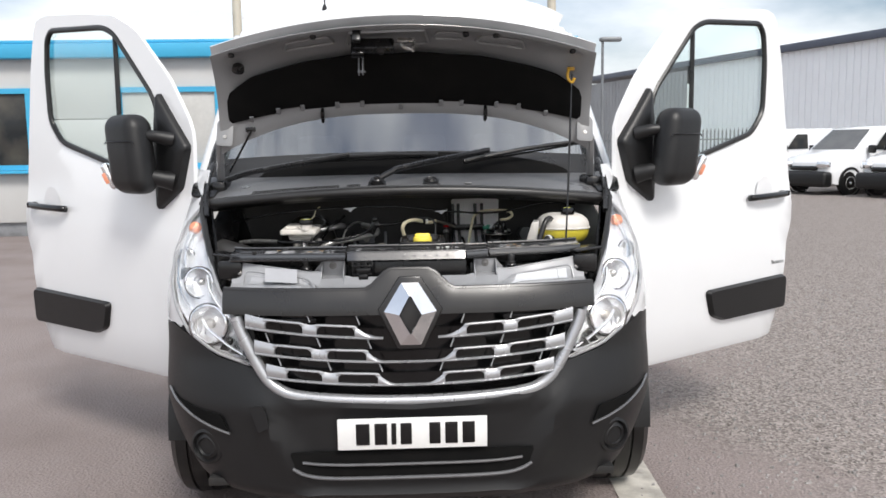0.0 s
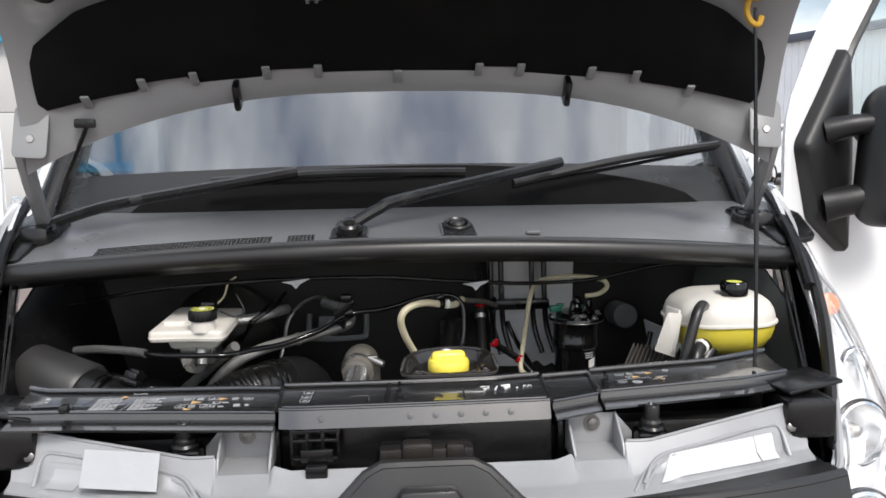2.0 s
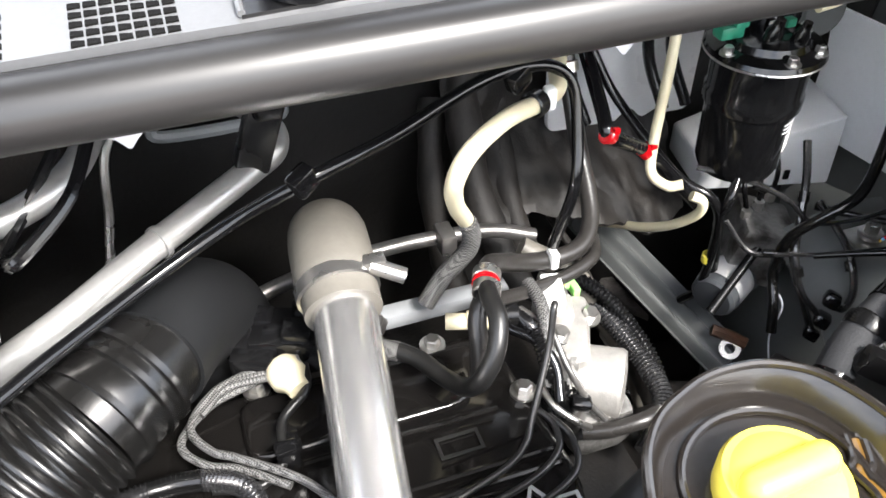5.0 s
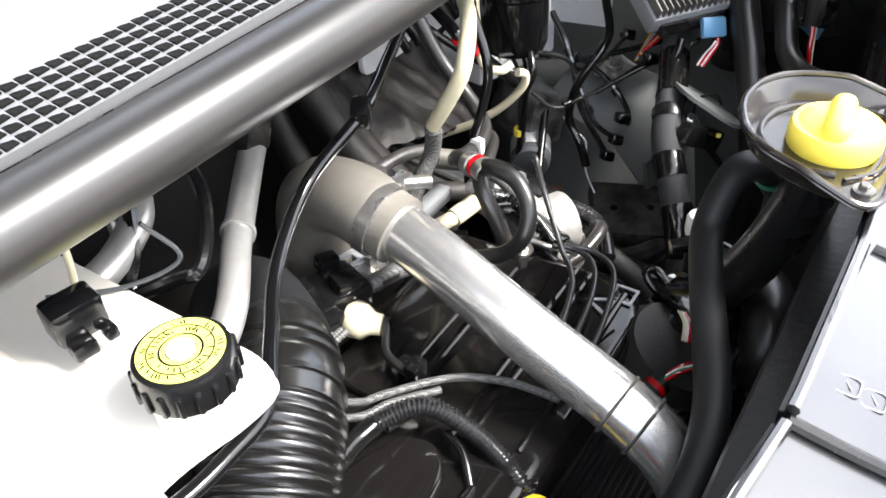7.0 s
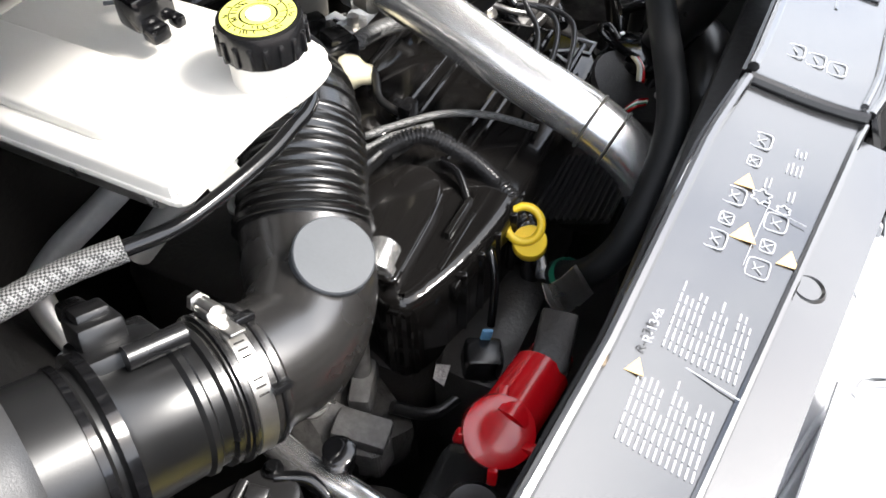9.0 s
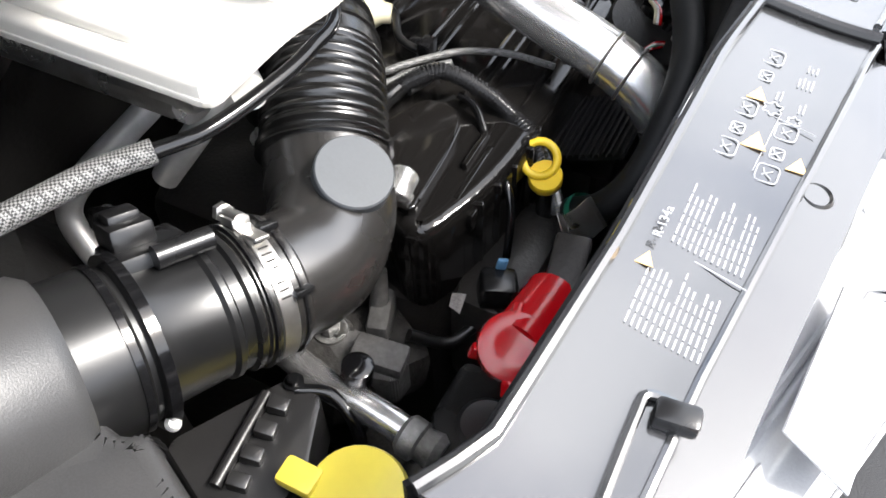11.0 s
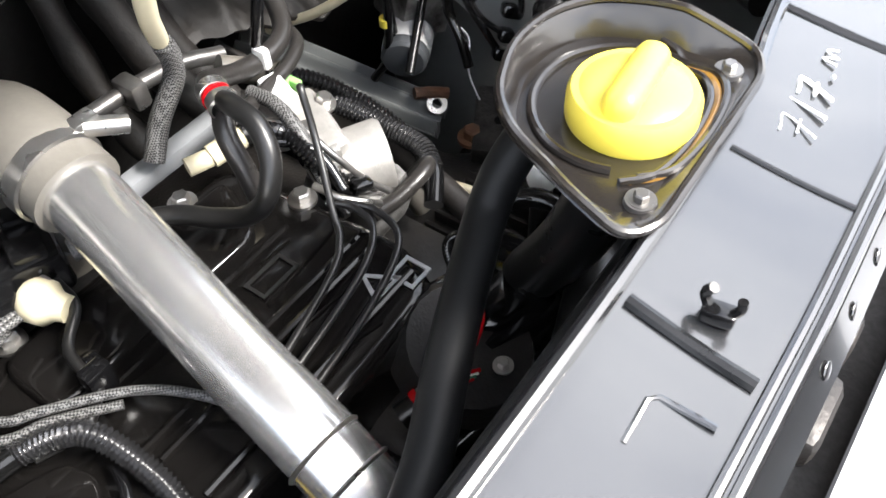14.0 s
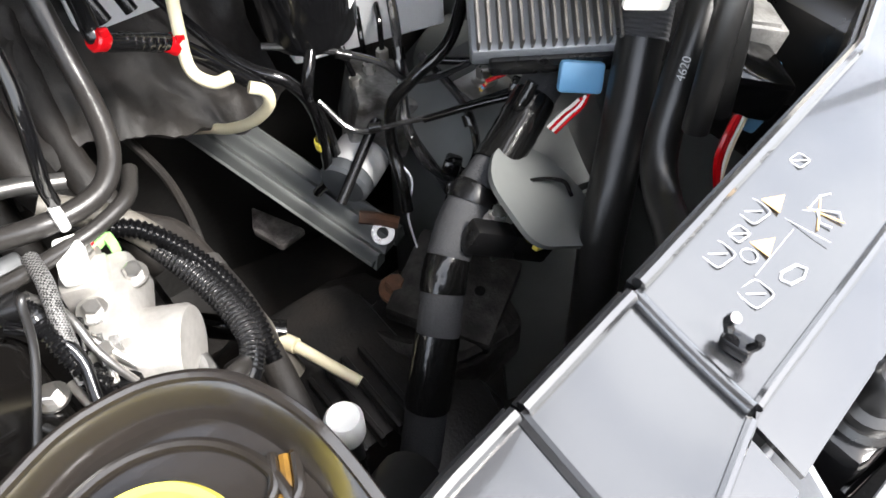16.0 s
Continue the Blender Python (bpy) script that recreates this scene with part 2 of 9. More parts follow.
def box(c, s, bevel=0.003, m=None, seg=2):
    bm = bmesh.new()
    bmesh.ops.create_cube(bm, size=1)
    bmesh.ops.scale(bm, vec=s, verts=bm.verts)
    if bevel > 0:
        bmesh.ops.bevel(bm, geom=bm.edges[:], offset=min(bevel, min(s) * 0.45), segments=seg, affect="EDGES", profile=0.5)
    if m is not None:
        bm.transform(m)
    bmesh.ops.translate(bm, vec=c, verts=bm.verts)
    return bm


def turn(rx=0, ry=0, rz=0):
    return pose(0, 0, 0, rx, ry, rz)


def frame_of(d):
    d = Vector(d).normalized()
    a = Vector((0, 0, 1)) if abs(d.z) < 0.95 else Vector((1, 0, 0))
    u = d.cross(a).normalized()
    return u, d.cross(u).normalized(), d


def lathe(profile, base, axis=(0, 0, 1), seg=28, cap=True):
    """Turns (radius, height) pairs about an axis."""
    u, v, d = frame_of(axis)
    base = Vector(base)
    bm = bmesh.new()
    rings = []
    for r, h in profile:
        rings.append([bm.verts.new(base + d * h + (u * math.cos(a) + v * math.sin(a)) * max(r, 1e-4)) for a in [2 * math.pi * i / seg for i in range(seg)]])
    for a, b in zip(rings, rings[1:]):
        for i in range(seg):
            bm.faces.new((a[i], a[(i + 1) % seg], b[(i + 1) % seg], b[i]))
    if cap:
        bm.faces.new(rings[0])
        bm.faces.new(rings[-1])
    return bm


def rod(p, q, r, r2=None, seg=14):
    p, q = Vector(p), Vector(q)
    return lathe([(r, 0), (r2 or r, (q - p).length)], p, q - p, seg)


def bolt(p, axis=(0, 0, 1), r=0.008, h=0.006):
    return join(lathe([(r * 1.6, 0), (r * 1.6, h * 0.3)], p, axis, 16), lathe([(r, h * 0.3), (r, h), (r * 0.8, h * 1.15)], p, axis, 6))


def spline(pts, sub=6):
    """Points along a smooth curve through pts."""
    pts = [Vector(p) for p in pts]
    if len(pts) < 3:
        return [pts[0].lerp(pts[-1], i / sub) for i in range(sub + 1)]
    ext = [pts[0] * 2 - pts[1]] + pts + [pts[-1] * 2 - pts[-2]]
    out = []
    for i in range(1, len(ext) - 2):
        p0, p1, p2, p3 = ext[i - 1:i + 3]
        for k in range(sub):
            t = k / sub
            out.append(0.5 * ((2 * p1) + (p2 - p0) * t + (2 * p0 - 5 * p1 + 4 * p2 - p3) * t * t + (3 * p1 - p0 - 3 * p2 + p3) * t ** 3))
    out.append(pts[-1])
    return out


def sweep(line, radii, seg=12, cap=True):
    """A round section carried along a line of points with a radius for each."""
    bm = bmesh.new()
    rings = []
    n = len(line)
    d0 = (line[1] - line[0]).normalized()
    u, v, _ = frame_of(d0)
    for i, p in enumerate(line):
        d = (line[min(i + 1, n - 1)] - line[max(i - 1, 0)]).normalized()
        u = (u - d * u.dot(d)).normalized()
        v = d.cross(u)
        r = radii[i]
        rings.append([bm.verts.new(p + (u * math.cos(a) + v * math.sin(a)) * r) for a in [2 * math.pi * k / seg for k in range(seg)]])
    for a, b in zip(rings, rings[1:]):
        for i in range(seg):
            bm.faces.new((a[i], a[(i + 1) % seg], b[(i + 1) % seg], b[i]))
    if cap:
        bm.faces.new(rings[0])
        bm.faces.new(rings[-1])
    return bm


def tube(pts, r, seg=12, sub=6, cap=True):
    line = spline(pts, sub)
    return sweep(line, [r] * len(line), seg, cap)


def resample(line, step):
    out, acc = [line[0]], 0.0
    for a, b in zip(line, line[1:]):
        L = (b - a).length
        while acc + L >= step:
            k = (step - acc) / L
            a = a.lerp(b, k)
            out.append(a)
            L = (b - a).length
            acc = 0.0
        acc += L
    return out


def ribbed(pts, r, pitch, depth, seg=14, sub=8):
    """A corrugated hose: rings of width pitch."""
    line = resample(spline(pts, sub), pitch / 4)
    return sweep(line, [r - depth * (0.5 - 0.5 * math.cos(2 * math.pi * i / 4)) for i in range(len(line))], seg)


def prism(poly, origin, ux, uy, depth, bevel=0.0, seg=2):
    """Extrudes a flat outline (pairs along ux, uy) by depth along ux x uy."""
    o, ux, uy = Vector(origin), Vector(ux).normalized(), Vector(uy).normalized()
    n = ux.cross(uy)
    bm = bmesh.new()
    a = [bm.verts.new(o + ux * p[0] + uy * p[1]) for p in poly]
    b = [bm.verts.new(v.co + n * depth) for v in a]
    k = len(poly)
    bm.faces.new(a)
    bm.faces.new(b[::-1])
    for i in range(k):
        bm.faces.new((a[i], a[(i + 1) % k], b[(i + 1) % k], b[i]))
    if bevel > 0:
        bmesh.ops.recalc_face_normals(bm, faces=bm.faces)
        bmesh.ops.bevel(bm, geom=bm.edges[:], offset=bevel, segments=seg, affect="EDGES", profile=0.5)
    return bm


def sheet(fn, us, vs, thick=0.0, side=(0, -0.4, 1)):
    """A curved sheet: fn(u, v) gives a place of its outer face, which looks to side; thick gives it depth behind that face."""
    bm = bmesh.new()
    grid = [[bm.verts.new(fn(u, v)) for v in vs] for u in us]
    for i in range(len(us) - 1):
        for j in range(len(vs) - 1):
            bm.faces.new((grid[i][j], grid[i + 1][j], grid[i + 1][j + 1], grid[i][j + 1]))
    bmesh.ops.recalc_face_normals(bm, faces=bm.faces)
    bm.normal_update()
    total = sum((f.normal * f.calc_area() for f in bm.faces), Vector())
    if total.dot(Vector(side)) < 0:
        bmesh.ops.reverse_faces(bm, faces=bm.faces)
        bm.normal_update()
    if thick:
        front = bm.faces[:]
        back = {v: bm.verts.new(v.co - v.normal * abs(thick)) for v in bm.verts[:]}
        rim = [e for e in bm.edges if len(e.link_faces) == 1]
        for f in front:
            bm.faces.new([back[v] for v in reversed(f.verts)])
        for e in rim:
            a, b = e.verts
            bm.faces.new((a, b, back[b], back[a]))
    return bm


def rounded(poly, r, seg=4):
    """A flat outline with rounded corners."""
    out = []
    k = len(poly)
    for i in range(k):
        p, a, b = Vector(poly[i]), Vector(poly[i - 1]), Vector(poly[(i + 1) % k])
        ra = min(r, (a - p).length * 0.45, (b - p).length * 0.45)
        s, e = p + (a - p).normalized() * ra, p + (b - p).normalized() * ra
        for j in range(seg + 1):
            t = j / seg
            out.append(tuple(s * (1 - t) ** 2 + p * 2 * t * (1 - t) + e * t * t))
    return out


def span(a, b, n):
    return [a + (b - a) * i / n for i in range(n + 1)]


def ring(outer, inner, origin, ux, uy, depth):
    """A flat frame between two outlines with as many points, with depth."""
    o, ux, uy = Vector(origin), Vector(ux).normalized(), Vector(uy).normalized()
    n = ux.cross(uy) * depth
    bm = bmesh.new()
    rows = [[bm.verts.new(o + ux * p[0] + uy * p[1] + s) for p in q] for q, s in ((outer, n * 0), (inner, n * 0), (inner, n), (outer, n))]
    k = len(outer)
    for a, b in zip(rows, rows[1:] + rows[:1]):
        for i in range(k):
            bm.faces.new((a[i], a[(i + 1) % k], b[(i + 1) % k], b[i]))
    return bm


def band(p, d, r, mat, parent, name="clamp", w=0.006):
    return part(name, lathe([(r, -w), (r + 0.0018, -w * 0.8), (r + 0.0018, w * 0.8), (r, w)], p, d, 20, False), mat, parent)


def rect(x0, y0, x1, y1):
    return [(x0, y0), (x1, y0), (x1, y1), (x0, y1)]


# ---- the yard ----
def asphalt():
    m = material("yard_asphalt", (0.27, 0.228, 0.215), 0.85, grain=(95, 0.6), stain=(1.1, 0.4), bump=(120, 0.9), tint=(0.2, 0.162, 0.15), spec=0.3)
    n, l = m.node_tree.nodes, m.node_tree.links
    p = n["Principled BSDF"]
    tc = n.new("ShaderNodeTexCoord")
    vor = n.new("ShaderNodeTexVoronoi")
    vor.inputs["Scale"].default_value = 75
    l.new(tc.outputs["Object"], vor.inputs["Vector"])
    sep = n.new("ShaderNodeSeparateXYZ")
    l.new(tc.outputs["Object"], sep.inputs["Vector"])
    wob = n.new("ShaderNodeTexNoise")
    wob.inputs["Scale"].default_value, wob.inputs["Detail"].default_value = 0.5, 6
    l.new(tc.outputs["Object"], wob.inputs["Vector"])
    add = n.new("ShaderNodeMath")
    add.operation = "MULTIPLY_ADD"
    add.inputs[1].default_value = 5.0
    l.new(wob.outputs["Fac"], add.inputs[0])
    l.new(sep.outputs["X"], add.inputs[2])
    rng = n.new("ShaderNodeMapRange")
    rng.inputs["From Min"].default_value, rng.inputs["From Max"].default_value = 3.6, 4.4
    l.new(add.outputs["Value"], rng.inputs["Value"])
    bp = n.new("ShaderNodeBump")
    bp.inputs["Strength"].default_value, bp.inputs["Distance"].default_value = 0.7, 0.01
    l.new(vor.outputs["Distance"], bp.inputs["Height"])
    l.new(p.inputs["Normal"].links[0].from_socket, bp.inputs["Normal"])
    l.new(bp.outputs["Normal"], p.inputs["Normal"])
    ramp = n.new("ShaderNodeValToRGB")
    ramp.color_ramp.elements[0].color, ramp.color_ramp.elements[1].color = (0.07, 0.058, 0.051, 1), (0.44, 0.39, 0.36, 1)
    l.new(vor.outputs["Color"], ramp.inputs["Fac"])
    mix = n.new("ShaderNodeMix")
    mix.data_type = "RGBA"
    old = p.inputs["Base Color"].links[0].from_socket
    l.new(rng.outputs["Result"], mix.inputs["Factor"])
    l.new(old, mix.inputs["A"])
    l.new(ramp.outputs["Color"], mix.inputs["B"])
    l.new(mix.outputs["Result"], p.inputs["Base Color"])
    return m


ground = part("ground", sheet(lambda u, v: (u, v, 0.0), [-900, -40, -8, 0, 8, 40, 900], [-900, -40, -8, 0, 8, 40, 900]), asphalt())
tagged(ground, "worn grey asphalt yard with loose stone chippings", "ground", kind="structure")
M_LINE = material("worn_line_paint", (0.55, 0.52, 0.46), 0.8, grain=(200, 0.2), stain=(9, 0.4), bump=(200, 0.4), tint=(0.22, 0.2, 0.18))
line = part("painted_line", sheet(lambda u, v: (0.85 + u + 0.05 * v, v, 0.004), [0, 0.1, 0.2], span(-3.0, 5.2, 12), 0.003), M_LINE)
tagged(line, "worn pale parking line painted on the asphalt", "road marking", kind="structure")

# office block with blue fascia
M_CLAD = material("pale_grey_cladding", (0.52, 0.52, 0.51), 0.6, grain=(40, 0.05), stain=(0.7, 0.12), bump=(90, 0.05))
M_FASCIA = material("blue_fascia_paint", (0.05, 0.38, 0.62), 0.4, grain=(40, 0.05), stain=(1.0, 0.1), bump=(60, 0.03))
M_DARKGL = material("dark_window_glass", (0.02, 0.023, 0.026), 0.08, spec=0.25, grain=(3, 0.3), stain=(1.2, 0.4), bump=(10, 0.0), tint=(0.12, 0.11, 0.09))
M_BLIND = material("pale_window_blind", (0.5, 0.5, 0.48), 0.6, grain=(20, 0.08), stain=(2, 0.15), bump=(30, 0.05))
office = thing("office_building", (-6, 14, 0), "single-storey grey office with bright blue fascia and window frames", "building")
for k, (z0, z1) in enumerate(((0.25, 1.18), (1.19, 2.02), (2.03, 3.06))):
    part("wall_panel", box((-8, 14.5, (z0 + z1) / 2), (22, 5, z1 - z0), 0.006), M_CLAD, office)
part("plinth", box((-8, 14.52, 0.12), (21.9, 4.9, 0.25), 0.01), M_GREYMET, office)
part("fascia", join(box((-8, 14.4, 3.17), (22.3, 5.2, 0.24), 0.02), box((-8, 14.45, 3.33), (22.1, 5.1, 0.06), 0.02)), M_FASCIA, office)
for x0, x1, glassy in ((-8.6, -6.42, M_DARKGL), (-4.97, -3.2, M_BLIND), (-2.4, -0.6, M_BLIND)):
    win = part("window", ring(rect(x0, 1.16, x1, 2.56), rect(x0 + 0.09, 1.25, x1 - 0.09, 2.47), (0, 11.93, 0), (1, 0, 0), (0, 0, 1), -0.06), M_FASCIA, office, "blue window frame")
    part("pane", box(((x0 + x1) / 2, 11.985, 1.86), (x1 - x0 - 0.16, 0.012, 1.26), 0.002), glassy, win)
    part("mullion", box(((x0 + x1) / 2, 11.96, 1.86), (0.08, 0.05, 1.24), 0.004), M_FASCIA, win)
    part("sill", box(((x0 + x1) / 2, 11.9, 1.13), (x1 - x0 + 0.1, 0.16, 0.05), 0.006), M_FASCIA, win)

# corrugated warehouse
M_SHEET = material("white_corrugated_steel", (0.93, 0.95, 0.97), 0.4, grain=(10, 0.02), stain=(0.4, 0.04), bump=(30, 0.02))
M_SHEETD = material("darker_grey_corrugated_steel", (0.33, 0.34, 0.35), 0.5, grain=(10, 0.08), stain=(0.4, 0.2), bump=(30, 0.02))
M_TRIM = material("dark_roof_trim", (0.09, 0.105, 0.14), 0.5, grain=(20, 0.1), stain=(1, 0.1), bump=(30, 0.02))
house = thing("warehouse", (20, 40, 0), "long white corrugated steel warehouse with dark roof edge", "building")


def wall_run(a, b, h, mat, name, step=0.42):
    a, b = Vector(a), Vector(b)
    d = (b - a)
    n = int(d.length / step)
    out = Vector((-d.y, d.x)).normalized() * 0.06
    pts = []
    for i in range(n):
        for f, s in ((0.0, 0), (0.86, 0), (0.90, -1), (0.96, -1)):
            pts.append(a + d * ((i + f) / n) + out * s)
    bm = sheet(lambda u, v: (pts[int(u)].x, pts[int(u)].y, v), list(range(len(pts))), [0, h], 0.02)
    return part(name, bm, mat, house, flat=True)


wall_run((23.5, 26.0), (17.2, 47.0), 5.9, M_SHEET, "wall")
# Far end and back wall in a darker grey than the long wall
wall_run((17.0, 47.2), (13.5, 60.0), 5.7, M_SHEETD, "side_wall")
part("roof", prism([(23.2, 25.5), (13.0, 60.5), (45, 66), (52, 30)], (0, 0, 5.9), (1, 0, 0), (0, 1, 0), 0.35, 0.02), M_TRIM, house)
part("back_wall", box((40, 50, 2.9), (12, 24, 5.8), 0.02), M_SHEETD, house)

# palisade fence before the warehouse
M_GALV = material("galvanised_steel", (0.2, 0.21, 0.22), 0.5, metal=0.4, grain=(20, 0.1), stain=(2, 0.2), bump=(30, 0.02))
fence = thing("palisade_fence", (11, 36, 0), "grey steel palisade fence with pointed pales", "fence")
pale = prism([(-0.035, 0), (0.035, 0), (0.035, 1.85), (0, 2.0), (-0.035, 1.85)], (0, 0, 0), (1, 0, 0), (0, 0, 1), 0.012)
pale_me = None
for i in range(70):
    k = i / 69
    x, y = 6.5 + 9.0 * k, 40.0 - 8 * k
    if pale_me is None:
        ob = part("pale", pale, M_GALV, fence, flat=True)
        pale_me = ob.data
    else:
        ob = new("pale", pale_me)
        ob.parent, ob.matrix_parent_inverse = fence, Matrix.Translation((-11, -36, 0))
    ob.location = (x, y, 0.05)
for z in (0.45, 1.55):
    part("rail", rod((6.4, 40.1, z), (15.6, 31.95, z), 0.03, seg=6), M_GALV, fence)

# lamp columns behind the yard
M_POLE = material("beige_lamp_column", (0.52, 0.47, 0.38), 0.6, grain=(30, 0.08), stain=(2, 0.2), bump=(40, 0.05))
for x, y, h, r, mt in ((-4.4, 20.0, 9.0, 0.13, M_POLE), (4.0, 20.0, 9.0, 0.13, M_POLE), (6.35, 24.0, 4.7, 0.05, M_GALV)):
    lamp = thing("street_lamp", (x, y, 0), "slim lamp column standing at the yard's edge", "lamp post", "lamp columns")
    part("column", lathe([(r * 1.3, 0), (r * 1.3, 0.6), (r, 0.7), (r * 0.8, h)], (x, y, 0), seg=14), mt, lamp)
    part("lantern", box((x + 0.25, y, h + 0.05), (0.7, 0.24, 0.14), 0.05), mt, lamp)


# parked vans
M_VANGL = material("van_window_glass", (0.05, 0.055, 0.06), 0.05, spec=0.9, grain=(3, 0.3), stain=(1.2, 0.4), bump=(10, 0.0), tint=(0.10, 0.10, 0.10))


def parked_van(name, label):
    root = thing(name, (0, 0, 0), label, "van", "parked vans")

    def sec(y, w, zb, zt, tum):
        return [(-w, y, zb), (-w, y, zb + (zt - zb) * 0.5), (-w + tum * 0.6, y, zb + (zt - zb) * 0.85), (-w + tum * 1.6, y, zt), (w - tum * 1.6, y, zt), (w - tum * 0.6, y, zb + (zt - zb) * 0.85), (w, y, zb + (zt - zb) * 0.5), (w, y, zb)]
    stations = [(0.0, 0.70, 0.35, 0.86, 0.08), (0.15, 0.84, 0.28, 0.98, 0.06), (0.7, 0.89, 0.25, 1.12, 0.06), (1.0, 0.9, 0.25, 1.2, 0.06), (1.75, 0.9, 0.25, 1.78, 0.1), (2.1, 0.9, 0.25, 1.84, 0.1), (4.2, 0.9, 0.28, 1.84, 0.1), (4.35, 0.86, 0.35, 1.76, 0.1)]
    bm = bmesh.new()
    rows = [[bm.verts.new(p) for p in sec(*s)] for s in stations]
    for a, b in zip(rows, rows[1:]):
        for i in range(8):
            bm.faces.new((a[i], a[(i + 1) % 8], b[(i + 1) % 8], b[i]))
    bm.faces.new(rows[0])
    bm.faces.new(rows[-1])
    bmesh.ops.bevel(bm, geom=[e for e in bm.edges], offset=0.02, segments=1, affect="EDGES")
    part("body", bm, M_WHITE, root)
    part("bumper", box((0, -0.02, 0.43), (1.66, 0.36, 0.42), 0.10, None, 3), M_BUMPER, root)
    for s in (-1, 1):
        part("wheel_arch", lathe([(0.40, -0.03), (0.41, 0.03), (0.34, 0.035)], (s * 0.87, 0.72, 0.34), (s, 0, 0), 28, False), M_BUMPER, root)
        part("sill", box((s * 0.87, 2.1, 0.32), (0.08, 2.0, 0.16), 0.03), M_BUMPER, root)
    part("grille", box((0, -0.03, 0.72), (0.9, 0.08, 0.12), 0.02), M_GLOSS, root)
    part("number_plate", box((0, -0.185, 0.45), (0.5, 0.012, 0.1), 0.003), M_WHITEPL, root)
    part("windscreen", prism([(-0.72, 0), (0.72, 0), (0.6, 0.86), (-0.6, 0.86)], (0, 1.03, 1.2), (1, 0, 0), (0, 0.78, 0.62), 0.03, 0.0), M_VANGL, root)
    for s in (-1, 1):
        part("headlight", box((s * 0.62, 0.03, 0.82), (0.36, 0.26, 0.18), 0.06, turn(0, 0, s * 25)), M_CHROME, root)
        part("side_window", prism([(1.55, 1.2), (2.45, 1.2), (2.4, 1.66), (1.95, 1.66)], (s * 0.895, 0, 0), (0, 1, 0), (0, 0, 1), s * 0.012), M_DARKGL, root)
        part("mirror", box((s * 1.0, 1.35, 1.22), (0.2, 0.12, 0.22), 0.04), M_BLACK, root)
        for y in (0.72, 3.45):
            w = part("wheel", lathe([(0.2, -0.1), (0.31, -0.09), (0.32, 0), (0.31, 0.09), (0.2, 0.1)], (s * 0.8, y, 0.32), (1, 0, 0), 24), M_RUBBER, root)
            part("rim", lathe([(0.2, 0), (0.19, 0.012), (0.05, 0.004), (0.04, 0.02)], (s * 0.89, y, 0.32), (s, 0, 0), 10), M_ALU, w)
    return root


pv = parked_van("parked_van", "small white panel van with black bumper parked in the yard")
PARKED = [(10.95, 19.6, -69), (12.1, 17.55, -66), (10.3, 23.4, -69), (13.6, 24.0, -69)]
for x, y, a in PARKED[1:]:
    copy_thing(pv, pose(x, y, 0, 0, 0, a))
pv.matrix_basis = pose(PARKED[0][0], PARKED[0][1], 0, 0, 0, PARKED[0][2])


# loose chippings strewn over the yard beside the van
rs = random.Random(11)
bm = bmesh.new()
for i in range(5200):
    x, y = rs.uniform(0.95, 5.5), rs.uniform(-1.6, 5.5)
    if rs.random() > min(1.0, (x - 0.75) * 1.1):
        continue
    k = rs.uniform(0.004, 0.013)
    a = rs.uniform(0, 6.28)
    vs = [bm.verts.new((x + k * math.cos(a + q) * rs.uniform(0.7, 1.2), y + k * math.sin(a + q) * rs.uniform(0.7, 1.2), 0.0)) for q in (0, 1.57, 3.14, 4.71)]
    top = [bm.verts.new((x + 0.55 * (v.co.x - x), y + 0.55 * (v.co.y - y), k * rs.uniform(0.6, 1.0))) for v in vs]
    bm.faces.new(top)
    for q in range(4):
        bm.faces.new((vs[q], vs[(q + 1) % 4], top[(q + 1) % 4], top[q]))
M_STONE = material("grey_stone_chips", (0.33, 0.315, 0.30), 0.8, grain=(60, 0.5), stain=(9, 0.5), bump=(90, 0.3), tint=(0.14, 0.13, 0.125))
chips = part("stone_chippings", bm, M_STONE, flat=True)
tagged(chips, "loose grey stone chippings strewn over the yard", "gravel", kind="stuff")


# ---- the van: front shape ----
PROFILE = [(0.2, 0.10), (0.27, 0.03), (0.35, 0.0), (0.6, 0.0), (0.68, 0.02), (0.76, 0.045), (0.92, 0.055), (1.0, 0.10), (1.1, 0.2), (1.27, 0.40), (1.45, 0.62)]


def along(table, k):
    if k <= table[0][0]:
        return table[0][1]
    for (a, p), (b, q) in zip(table, table[1:]):
        if k <= b:
            return p + (q - p) * (k - a) / (b - a)
    return table[-1][1]


def nose(x):
    """How far the van's front is rounded back at x."""
    a = min(abs(x) / 0.985, 1.0)
    return 0.75 * (1 - (1 - a ** 3) ** (1 / 3))


def front_y(x, z):
    return along(PROFILE, z) + nose(x)


van = thing("van", (0, 2.4, 0), "white panel van with raised bonnet and both cab doors open", "van")

# bumper
TOP_EDGE = [(0, 0.618), (0.3, 0.632), (0.42, 0.65), (0.49, 0.71), (0.55, 0.738), (0.7, 0.772), (0.8, 0.83), (0.9, 0.862), (0.96, 0.84), (0.985, 0.72)]
thetas = [math.copysign(abs(s) ** 0.8, s) * math.pi / 2 for s in span(-1, 1, 72)]


def tuck(z):
    """How far the bumper narrows towards its lower edge."""
    return 1 - 0.135 * max(0.0, (0.60 - z) / 0.34) ** 1.7


